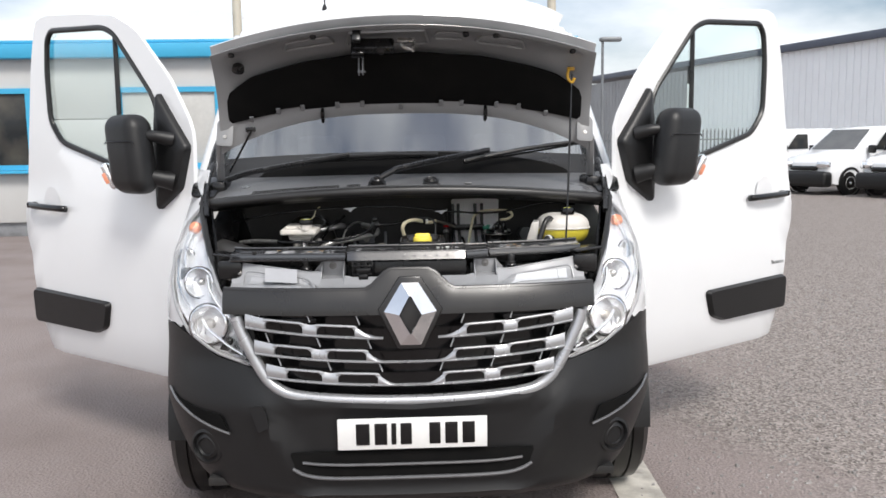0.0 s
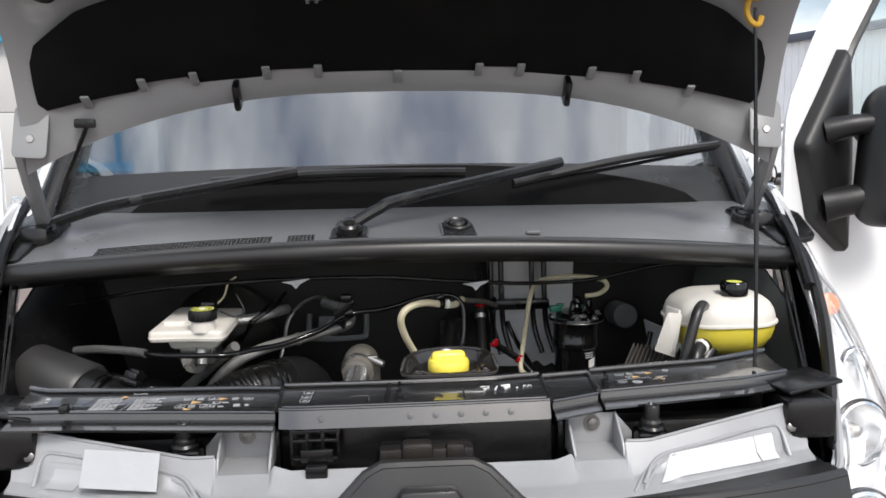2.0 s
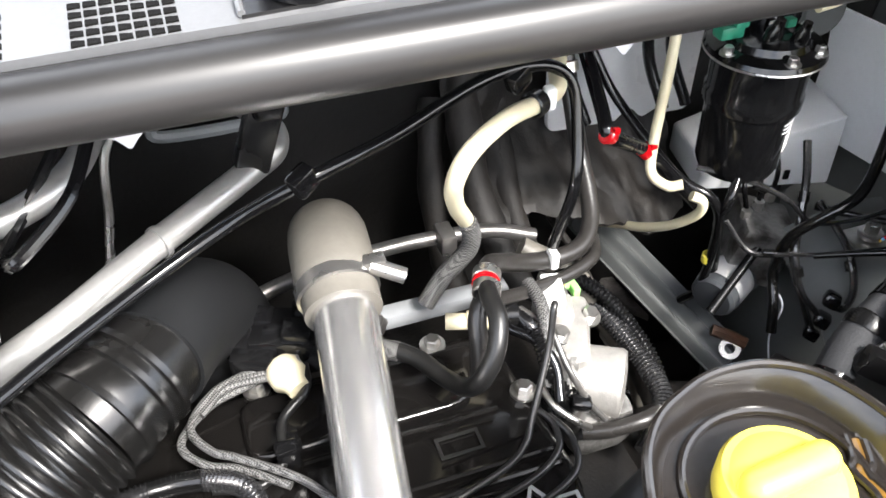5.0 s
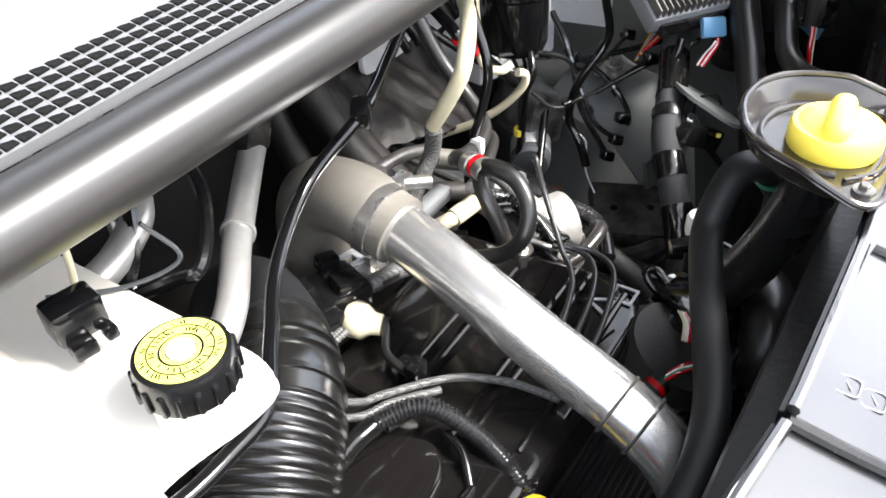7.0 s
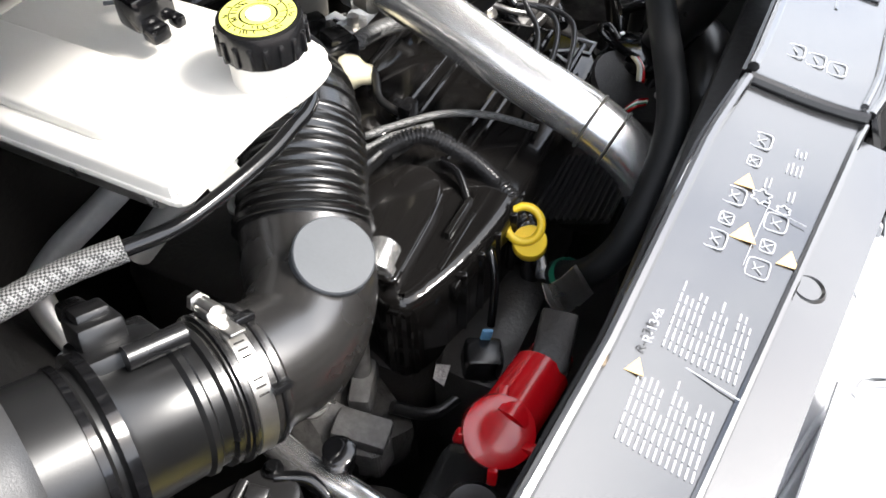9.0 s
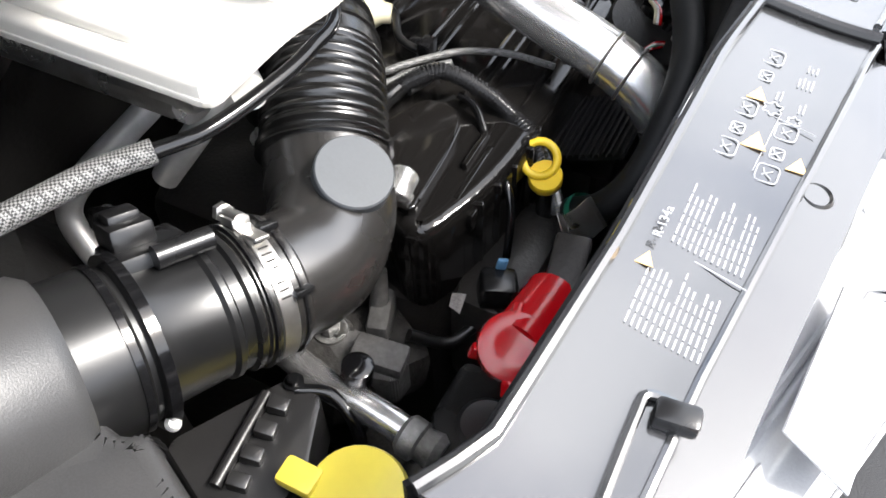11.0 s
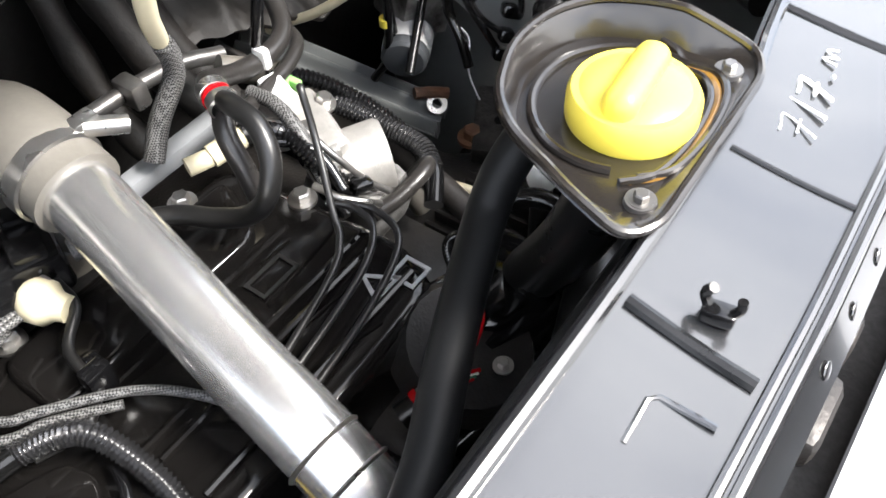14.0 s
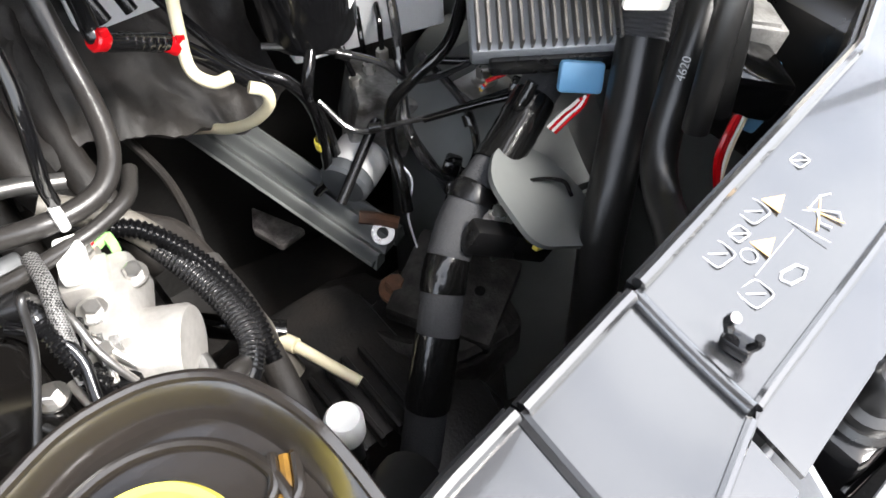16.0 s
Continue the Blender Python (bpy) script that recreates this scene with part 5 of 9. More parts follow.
# ---- slam panel cover ----
REAR = [(-0.66, 0.345), (-0.62, 0.322), (-0.48, 0.310), (-0.30, 0.303), (-0.22, 0.292), (-0.06, 0.290), (0.0, 0.291), (0.13, 0.296), (0.16, 0.303), (0.31, 0.327), (0.54, 0.366), (0.66, 0.42)]
FRONT = [(-0.66, 0.255), (-0.54, 0.247), (-0.36, 0.227), (-0.24, 0.214), (-0.2, 0.205), (0.0, 0.205), (0.2, 0.21), (0.30, 0.25), (0.43, 0.272), (0.56, 0.295), (0.66, 0.33)]


def slam_pt(x, v, dz=0.0):
    y = along(FRONT, x) + (along(REAR, x) - along(FRONT, x)) * v
    return (x, y, 1.135 + dz - 0.010 * math.cos(v * 1.5))


slam = thing("slam_panel_cover", (0, 0.26, 1.10), "long black plastic cover along the bay's front edge with pale printing", "engine cover")
for a, b, dz in ((-0.655, -0.232, 0.0), (-0.225, 0.2045, 0.005), (0.2105, 0.2925, 0.001), (0.298, 0.655, 0.004)):
    mid = dz == 0.005
    part("cover", sheet(lambda u, v: slam_pt(u, v, dz), span(a, b, 22), span(0, 1, 6), -0.006), M_PANEL, slam)
    part("rear_lip", sweep([Vector(slam_pt(x, 1.0, dz + 0.004)) for x in span(a, b, 22)], [0.0042] * 23, 8), M_PANEL, slam)
    part("front_lip", sweep([Vector(slam_pt(x, 0.0, dz - 0.001)) for x in span(a, b, 22)], [0.0032] * 23, 8), M_PANEL, slam)
    if mid:
        part("apron", sheet(lambda u, v: Vector(slam_pt(u, 0, dz)) + Vector((0, -0.004 - 0.012 * v, -0.002 - 0.026 * v)), span(a, b, 22), span(0, 1, 6), 0.004, (0, -1, 0.3)), M_PANEL, slam, "sloping front face with shallow dimples")
    else:
        part("apron", sheet(lambda u, v: Vector(slam_pt(u, 0, dz)) + Vector((0, -0.003 * min(1, v / 0.3) - 0.030 * max(0, (v - 0.3) / 0.7), -0.013 * min(1, v / 0.3) - 0.006 * max(0, (v - 0.3) / 0.7))), span(a, b, 22), span(0, 1, 10), 0.004), M_PANEL, slam)
    part("inner_flange", sheet(lambda u, v: Vector(slam_pt(u, 1.0, dz)) + Vector((0, 0.004, -0.12 * v)), span(a, b, 22), span(0, 1, 3), 0.003), M_BLACK, slam)
for x in (-0.16, -0.02, 0.02, 0.06, 0.10, 0.14):
    part("dimple", lathe([(0.005, 0), (0.0045, 0.0005), (0.002, 0.0008)], Vector(slam_pt(x, 0, 0.005)) + Vector((0, -0.0105, -0.0145)), (0, -0.93, 0.36), 14), M_PANEL, slam)
part("step_edge", tube([Vector(slam_pt(0.2955, v, 0.003)) for v in span(0.02, 1.0, 6)], 0.0042, 10), M_PANEL, slam)
for x in (-0.2285, 0.2075):
    part("joint_strap", tube([Vector(slam_pt(x, v, 0.003)) for v in span(0, 1, 5)], 0.0045, 8), M_BLACK, slam)
# moulded ribs, catch and hollows
for px, pv_, lift_ in ((0.313, 0.30, 0.004), (-0.035, 0.48, 0.005)):
    pc = Vector(slam_pt(px, pv_, lift_))
    part("rod_clip", join(box(pc + Vector((0, 0, 0.005)), (0.010, 0.016, 0.010), 0.0025, turn(0, 0, 10)), tube([pc + Vector((0.0, 0.0055, 0.008)), pc + Vector((0.001, 0.0085, 0.014)), pc + Vector((0.0, 0.0055, 0.021))], 0.0027, 8), tube([pc + Vector((0.0, -0.0055, 0.008)), pc + Vector((0.001, -0.0085, 0.0135)), pc + Vector((0.001, -0.008, 0.019))], 0.0024, 8)), M_GLOSS, slam, "black rod clip")
part("cross_ridge", tube([Vector(slam_pt(-0.052, 0.92, 0.006)), Vector(slam_pt(-0.055, 0.5, 0.006)), Vector(slam_pt(-0.057, 0.15, 0.006))], 0.0038, 8), M_BLACK, slam)
part("front_ridge", tube([Vector(slam_pt(x, 0.08, 0.0055)) for x in span(-0.22, 0.2, 12)], 0.0028, 8), M_PANEL, slam)
# Black box on the surface stands in for the notch's shaded recess
part("moulded_notch", box(Vector(slam_pt(-0.5675, 0.03, 0.004)), (0.014, 0.022, 0.012), 0.003, turn(0, 0, 6)), M_BLACK, slam)
part("ridge", tube([Vector(slam_pt(-0.560, 0.08, 0.002)), Vector(slam_pt(-0.562, 0.27, 0.003)), Vector(slam_pt(-0.575, 0.28, 0.003)), Vector(slam_pt(-0.625, 0.22, 0.003))], 0.003, 8), M_PANEL, slam)
part("rib", tube([Vector(slam_pt(0.07, v, 0.0055)) for v in span(0.1, 0.9, 4)], 0.0016, 6), M_BLACK, slam)

part("moulded_square", sweep([Vector(slam_pt(-0.10, 0.4, 0.0058)) + Vector(q) for q in ((0.014, -0.016, 0), (0.014, 0.010, 0), (0.010, 0.014, 0), (-0.014, 0.013, 0))], [0.0018] * 4, 8), M_PANEL, slam)
# printing on the cover: boxed pictograms, warning triangles and rows of small text
M_TRI = material("orange_print", (0.55, 0.36, 0.17), 0.5, grain=(100, 0.05), stain=(20, 0.1), bump=(90, 0))


def print_at(name, x, v, pts, mat=None, w=0.0011, dz=0.0008, extra=0.0):
    q = Vector(slam_pt(x, v, dz + extra + (0.004 if x > 0.298 else 0.0)))
    line = [q + Vector((px, py, 0)) for px, py in pts]
    return part(name, sweep(line, [w * 0.8] * len(line), 5), mat or M_INK, slam, flat=True)


def print_xy(name, x, y, pts, mat=None, w=0.0007, rise=0.0):
    """Raised strokes at a place on the cover's top, given by x and y."""
    f, r = along(FRONT, x), along(REAR, x)
    return print_at(name, x, (y - f) / (r - f), pts, mat, w, 0.0004, rise)


def warn_xy(x, y, k=1.0):
    f, r = along(FRONT, x), along(REAR, x)
    part("warning_triangle", prism([(-0.006 * k, -0.0065 * k), (-0.006 * k, 0.0065 * k), (0.007 * k, 0)], Vector(slam_pt(x, (y - f) / (r - f), 0.0006 + (0.004 if x > 0.298 else 0.0))), (1, 0, 0), (0, 1, 0), 0.0006), M_TRI, slam, flat=True)


SQ = rounded([(-0.0075, -0.0065), (0.0075, -0.0065), (0.0075, 0.0065), (-0.0075, 0.0065)], 0.003, 2)
SQ = SQ + SQ[:1]
SMALL = [(p[0] * 0.65, p[1] * 0.62) for p in SQ]
for x, y, boxed in ((-0.282, 0.2716, 1), (-0.303, 0.272, 0), (-0.339, 0.276, 1), (-0.360, 0.2762, 0), (-0.379, 0.2784, 1), (-0.348, 0.2484, 1), (-0.369, 0.2493, 0), (-0.388, 0.2508, 1)):
    print_xy("pictogram", x, y, SQ if boxed else SMALL)
    print_xy("pictogram", x, y, [(-0.004, -0.003), (0.0, 0.0015), (0.004, 0.003)])
    print_xy("pictogram", x, y, [(-0.002, 0.003), (0.003, -0.003)], w=0.0005)
warn_xy(-0.323, 0.2723)
warn_xy(-0.365, 0.2636, 1.2)
warn_xy(-0.3735, 0.2357)
print_xy("divider", -0.338, 0.2565, [(0.0065, 0.024), (-0.0065, -0.025)], w=0.0004)
print_xy("divider", -0.361, 0.257, [(0.029, -0.002), (-0.029, 0.002)], w=0.0004)
GEAR = [(0.0055 * (1 + 0.22 * math.cos(6 * a)) * math.cos(a), 0.0055 * (1 + 0.22 * math.cos(6 * a)) * math.sin(a)) for a in span(0, 2 * math.pi, 30)]
print_xy("pictogram", -0.331, 0.2610, GEAR)
print_xy("pictogram", -0.336, 0.2465, [(p[0] * 0.7, p[1] * 0.7) for p in GEAR])
for x, y, n, ln in ((-0.297, 0.2430, 4, 0.011), (-0.281, 0.2430, 3, 0.007), (-0.317, 0.2585, 2, 0.010), (-0.322, 0.2430, 2, 0.010)):
    for i in range(n):
        print_xy("printed_line", x, y + 0.0028 * i, [(-ln / 2, 0), (ln / 2 - 0.002 * (i % 2), 0)], w=0.0007)
for blk, (x0, y0, n) in enumerate(((-0.4655, 0.2848, 13), (-0.5275, 0.2905, 13))):
    for i in range(n):
        length = 0.050 - 0.011 * abs(math.sin(i * 0.9 + blk)) - (0.014 if i in (5, 9) else 0)
        x = x0 - 0.0004 * i
        # words of differing length with gaps between
        q, k = 0.0, 0
        while q < length - 0.003:
            w_ = 0.0045 + 0.004 * abs(math.sin(3.1 * i + 1.7 * k + blk))
            print_xy("printed_line", x, y0 - 0.0033 * i, [(q, 0), (min(q + w_, length), 0)], w=0.0008)
            q, k = q + w_ + 0.0014, k + 1
print_xy("divider", -0.473, 0.264, [(0.0055, 0.023), (-0.006, -0.024)], w=0.0006)
warn_xy(-0.4846, 0.2934, 0.8)
for i in range(3):
    print_xy("pictogram", -0.184 - 0.002 * i, 0.270 - 0.015 * i, SQ, rise=0.005)
    print_xy("pictogram", -0.184 - 0.002 * i, 0.270 - 0.015 * i, [(-0.003, -0.002), (0.003, 0.002)], rise=0.005)
# handwritten mark
def chalk(x, pts):
    q = Vector(slam_pt(x, 0.64, 0.0062))
    line = spline([q + Vector((px, py, 0)) for px, py in pts], 4)
    n = len(line) - 1
    part("chalk_mark", sweep(line, [0.0011 + 0.0005 * math.sin(2.2 * i / n + x * 90) for i in range(n + 1)], 6), M_WHITEPL, slam, flat=True)


for x in (0.108, 0.143):
    chalk(x, [(-0.008, 0.006), (-0.002, 0.007), (0.006, 0.009), (0.003, 0.0), (-0.004, -0.013)])
    chalk(x, [(-0.005, -0.003), (0.0, -0.002), (0.006, -0.001)])
chalk(0.126, [(0.003, 0.010), (0.0, 0.0), (-0.004, -0.013)])
chalk(0.160, [(-0.001, -0.009), (0.0, -0.0095), (0.0015, -0.009)])
chalk(0.178, [(-0.007, -0.009), (-0.005, -0.001), (-0.003, -0.001), (0.0, -0.008), (0.002, -0.001), (0.005, 0.0), (0.007, -0.006)])
for x, y, boxed in ((0.435, 0.331, 0), (0.385, 0.323, 1), (0.367, 0.318, 0), (0.348, 0.316, 1), (0.346, 0.289, 1)):
    print_xy("pictogram", x, y, SQ if boxed else SMALL)
    print_xy("pictogram", x, y, [(-0.004, 0.003), (0.004, -0.003)])
warn_xy(0.401, 0.320)
warn_xy(0.374, 0.305)
print_xy("pictogram", 0.361, 0.306, [(0.0045 * math.cos(a), 0.0045 * math.sin(a)) for a in span(0, 2 * math.pi, 12)])
print_xy("pictogram", 0.371, 0.285, [(-0.008, 0.002), (-0.004, 0.0045), (0.006, 0.003), (0.008, -0.002), (0.002, -0.0045), (-0.006, -0.003), (-0.008, 0.002)], w=0.0012)
for pts in ([(-0.012, 0.010), (-0.008, 0.013), (-0.004, 0.010), (-0.007, 0.006), (-0.012, 0.010)], [(-0.007, 0.006), (0.0, 0.001), (0.008, -0.008), (0.004, -0.012)], [(0.0, 0.001), (-0.006, -0.006), (-0.004, -0.012)], [(-0.002, 0.004), (0.010, 0.006), (0.016, 0.003)]):
    print_xy("pictogram", 0.415, 0.303, pts)
print_xy("yellow_cross", 0.415, 0.301, [(-0.011, -0.006), (0.011, 0.008)], M_TRI, 0.0008)
print_xy("yellow_cross", 0.415, 0.301, [(-0.004, 0.012), (0.004, -0.012)], M_TRI, 0.0008)
print_xy("divider", 0.393, 0.306, [(0.0, 0.022), (0.008, -0.021)], w=0.0004)
print_xy("divider", 0.374, 0.300, [(0.02, 0.003), (-0.02, -0.004)], w=0.0004)

# end brackets, buffers, lower crossmember
for s in (-1, 1):
    part("end_bracket", join(box((s * 0.665, 0.30, 1.118), (0.11, 0.09, 0.008), 0.004, turn(0, s * -6, s * 12)), box((s * 0.655, 0.28, 1.07), (0.09, 0.10, 0.07), 0.012)), M_BLACK, slam)
    for x, y, z in ((0.637, 0.285, 1.083), (0.376, 0.222, 1.084)):
        part("rubber_buffer", lathe([(0.017, -0.02), (0.017, 0.0), (0.0125, 0.004), (0.012, 0.024), (0.009, 0.028), (0.006, 0.024)], (s * x, y, z), (0, -0.1, 1), 20), M_RUBBER, slam)
        part("buffer_collar", lathe([(0.021, -0.016), (0.022, -0.010), (0.019, -0.006)], (s * x, y, z), (0, -0.1, 1), 20), M_MATT, slam)
        part("buffer_seat", join(box((s * x, y + 0.004, z - 0.040), (0.054, 0.046, 0.05), 0.008), box((s * x, y - 0.018, z - 0.058), (0.05, 0.01, 0.02), 0.004)), M_GLOSS, slam)
    part("side_bolt", join(lathe([(0.014, 0), (0.014, 0.006), (0.008, 0.01)], (s * 0.662, 0.276, 1.038), (0, -1, 0.3), 16)), M_STEEL, slam)
part("crossmember", box((0, 0.30, 1.03), (1.3, 0.05, 0.07), 0.01), M_FIRE, slam)
part("lower_beam", box((0, 0.27, 0.93), (1.32, 0.10, 0.10), 0.015), M_FIRE, slam)
for x in (-0.24, 0.235):
    part("upright", box((x, 0.262, 1.02), (0.02, 0.03, 0.12), 0.005), M_BLACK, slam)
part("bonnet_lock", join(box((0.005, 0.205, 1.045), (0.15, 0.03, 0.035), 0.005), box((-0.01, 0.195, 1.06), (0.05, 0.03, 0.03), 0.008), box((0.05, 0.195, 1.055), (0.03, 0.02, 0.03), 0.006)), M_DARKMET, slam, "greasy bonnet lock")
part("lock_plate", box((0, 0.225, 1.05), (0.42, 0.012, 0.09), 0.004), M_BLACK, slam)
part("vent_grid", join(*[box((-0.17 + dx, 0.20, 1.05 + dz), sz, 0.002) for dx, dz, sz in ((0, 0.03, (0.075, 0.01, 0.006)), (0, 0.0, (0.075, 0.01, 0.006)), (0, 0.045, (0.075, 0.01, 0.006)), (-0.036, 0.02, (0.006, 0.01, 0.06)), (0.036, 0.02, (0.006, 0.01, 0.06)), (0.012, 0.02, (0.006, 0.01, 0.06)), (-0.012, 0.02, (0.006, 0.01, 0.06)))]), M_BLACK, slam)

# radiator between the grille and the crossmember
M_RADI = material("dusty_radiator_core", (0.075, 0.07, 0.066), 0.7, metal=0.2, grain=(220, 0.5), stain=(9, 0.5), bump=(300, 0.5), tint=(0.035, 0.031, 0.028))
rad_ = thing("radiator", (0, 0.2, 0.4), "dusty grey-brown radiator behind the grille", "radiator")
part("core", box((0, 0.20, 0.68), (1.12, 0.05, 0.58), 0.004), M_RADI, rad_)
part("top_tank", box((0, 0.195, 0.975), (1.16, 0.075, 0.035), 0.012), M_RADI, rad_)
for s in (-1, 1):
    part("side_tank", box((s * 0.585, 0.20, 0.68), (0.05, 0.07, 0.60), 0.012), M_MATT, rad_)
part("air_guide", box((0, 0.145, 0.90), (1.1, 0.06, 0.02), 0.004), M_MATT, rad_)
for i in range(24):
    part("fin", box((0, 0.1735, 0.42 + 0.0225 * i), (1.08, 0.006, 0.006), 0.001, None, 1), M_RADI, rad_)

# ---- silver tray behind the grille bar ----
TRAY_FRONT = [(0.0, 0.066), (0.18, 0.068), (0.35, 0.103), (0.52, 0.157), (0.66, 0.205)]
TRAY_TOP = [(0.0, 1.046), (0.205, 1.046), (0.232, 1.052), (0.238, 1.041), (0.318, 1.041), (0.322, 1.064), (0.36, 1.062), (0.62, 1.094), (0.65, 1.092)]
TRAY_REAR = [(0.0, 0.165), (0.205, 0.165), (0.232, 0.172), (0.238, 0.168), (0.318, 0.170), (0.322, 0.188), (0.36, 0.190), (0.62, 0.250), (0.65, 0.256)]
for s in (-1, 1):
    def tray_at(x, v, off=0.0):
        """x across, v from the front edge (0) over the floor to the wall's top (1)."""
        y0, y1, z1 = along(TRAY_FRONT, x), along(TRAY_REAR, x), along(TRAY_TOP, x)
        yk, zk = y0 + (y1 - y0) * 0.52, 1.022
        if v < 0.45:
            k = v / 0.45
            y, z = y0 + (yk - y0) * k, 1.012 + (zk - 1.012) * k
        else:
            k = (v - 0.45) / 0.55
            y, z = yk + (y1 - yk) * k ** 0.9, zk + (z1 - zk) * k
        ledge = max(0.0, min(1.0, (x - 0.375) / 0.02)) * max(0.0, min(1.0, (0.60 - x) / 0.02)) * max(0.0, min(1.0, (v - 0.15) / 0.05)) * max(0.0, min(1.0, (0.70 - v) / 0.05))
        return Vector((s * x, y - (0.004 * ledge + off) * 0.6, z + (0.008 * ledge + off) * 0.8))
    xs = sorted(set(span(0.0, 0.65, 52) + [0.204, 0.206, 0.231, 0.233, 0.237, 0.239, 0.317, 0.319, 0.321, 0.323, 0.374, 0.396, 0.579, 0.601]))
    tray = part("grille_tray", sheet(tray_at, xs, span(0, 1, 30), 0.003), M_LINER, van, "moulded silver plastic tray behind the grille")
    part("tray_rim", sweep([tray_at(x, 1.0) for x in span(0.324, 0.648, 16)], [0.0028] * 17, 8), M_LINER, tray)
    part("tray_rim", sweep([tray_at(x, 0.0) for x in span(0.12, 0.648, 22)], [0.0022] * 23, 8), M_LINER, tray)
    # mounting tab: a pocket with a back plate, a floor and two cheeks
    part("mounting_tab", join(
        box((s * 0.278, 0.238, 1.066), (0.080, 0.004, 0.058), 0.0015),
        sheet(lambda u, v: (s * (0.238 + 0.080 * u), 0.168 + 0.070 * v, 1.0405 + 0.004 * v), [0, 1], [0, 1], 0.003),
        prism([(0.170, 1.036), (0.240, 1.036), (0.240, 1.096), (0.232, 1.096), (0.172, 1.050)], (s * 0.2365, 0, 0), (0, 1, 0), (0, 0, 1), s * 0.004, 0.001),
        prism([(0.170, 1.036), (0.240, 1.036), (0.240, 1.096), (0.232, 1.096), (0.184, 1.062)], (s * 0.3165, 0, 0), (0, 1, 0), (0, 0, 1), s * 0.004, 0.001),
        prism([(0.318, 1.096), (0.347, 1.062), (0.347, 1.045), (0.318, 1.045)], (0, 0.236, 0), (s, 0, 0), (0, 0, 1), 0.004, 0.001)), M_LINER, tray)
    part("screw", bolt((s * 0.280, 0.235, 1.079), (0, -1, 0.1), 0.0085, 0.006), M_OLDSTEEL, tray)
    part("screw", bolt(tray_at(0.62, 0.72), (0, -0.9, 0.3), 0.0085, 0.006), M_OLDSTEEL, tray)
    for d in (0.0, 0.016):
        part("rib", tube([tray_at(0.385 - d * 0.4, 0.62 - d), tray_at(0.365 - d, 0.55 - d), tray_at(0.33 - d, 0.12)], 0.0022, 8), M_LINER, tray)
    part("ledge_rim", tube([tray_at(0.335, 0.25), tray_at(0.375, 0.70), tray_at(0.47, 0.76), tray_at(0.565, 0.80), tray_at(0.598, 0.74), tray_at(0.607, 0.30)], 0.0034, 8), M_LINER, tray)
    if s > 0:
        bm = sheet(lambda u, v: tray_at(0.392 + 0.188 * u - 0.03 * (1 - v) * (1 - u), 0.20 + 0.48 * v, 0.0022), span(0, 1, 12), span(0, 1, 6), 0.001)
        part("sticker", bm, M_PRINT, tray, "blank white sticker")
        part("sticker_edge", sweep([tray_at(0.545, v, 0.003) for v in span(0.2, 0.68, 4)], [0.0012] * 5, 6), M_LINER, tray)
    else:
        bm = sheet(lambda u, v: Vector((-0.405 - 0.116 * u + 0.004 * (1 - v), 0.146 + 0.012 * u + 0.046 * v, 1.027 + 0.006 * u + 0.0425 * v)) + Vector((0, -0.006, 0.005)), [0, 1], [0, 1], 0.0015)
        part("sticker", bm, M_FOIL, tray, "blank pale grey sticker")
        part("sticker", sheet(lambda u, v: tray_at(0.535 + 0.05 * u - 0.012 * v, 0.2 + 0.38 * v, 0.0022), span(0, 1, 4), span(0, 1, 4), 0.001), M_FOIL, tray, "small blank pale sticker")
part("tray_clip", join(box((-0.165, 0.158, 1.045), (0.034, 0.016, 0.022), 0.003), box((-0.165, 0.170, 1.066), (0.05, 0.006, 0.02), 0.002)), M_BLACK, van)


# ---- engine ----
M_COVER = material("glossy_cam_cover", (0.0065, 0.0060, 0.0057), 0.11, grain=(200, 0.2), stain=(7, 0.35), bump=(25, 0.02), tint=(0.009, 0.0080, 0.0073), rvar=0.06, spec=0.42)
M_CASTGREY = material("weathered_cast_bracket", (0.14, 0.135, 0.13), 0.6, metal=0.2, grain=(160, 0.4), stain=(30, 0.5), bump=(260, 0.4), tint=(0.05, 0.047, 0.043))
engine = thing("engine", (-0.12, 0.62, 0.32), "black engine with glossy cam cover and grimy alloy flanks", "engine")
part("block", box((-0.12, 0.66, 0.66), (0.54, 0.36, 0.36), 0.03), M_DARKMET, engine)
part("sump", box((-0.12, 0.62, 0.42), (0.5, 0.3, 0.22), 0.04), M_DARKMET, engine)
part("bellhousing", box((0.26, 0.62, 0.5), (0.3, 0.34, 0.36), 0.08), M_DARKMET, engine)
cover = part("cam_cover", prism(rounded([(-0.37, 0.545), (-0.395, 0.49), (-0.33, 0.465), (-0.26, 0.452), (-0.05, 0.447), (0.02, 0.452), (0.045, 0.50), (0.04, 0.56), (0.03, 0.69), (-0.35, 0.69)], 0.03), (0, 0, 0.83), (1, 0, 0), (0, 1, 0), 0.115, 0.014, 3), M_COVER, engine, "glossy black plastic cam cover")
part("cover_hump", prism(rounded([(-0.372, 0.505), (-0.277, 0.511), (-0.246, 0.521), (-0.232, 0.540), (-0.238, 0.567), (-0.302, 0.592), (-0.372, 0.60)], 0.009), (0, 0, 0.935), (1, 0, 0), (0, 1, 0), 0.020, 0.0035, 3), M_COVER, cover)
part("cover_edge", tube([(-0.358, 0.5065, 0.9545), (-0.30, 0.510, 0.9548), (-0.262, 0.5155, 0.9548)], 0.0016, 8), M_COVER, cover)
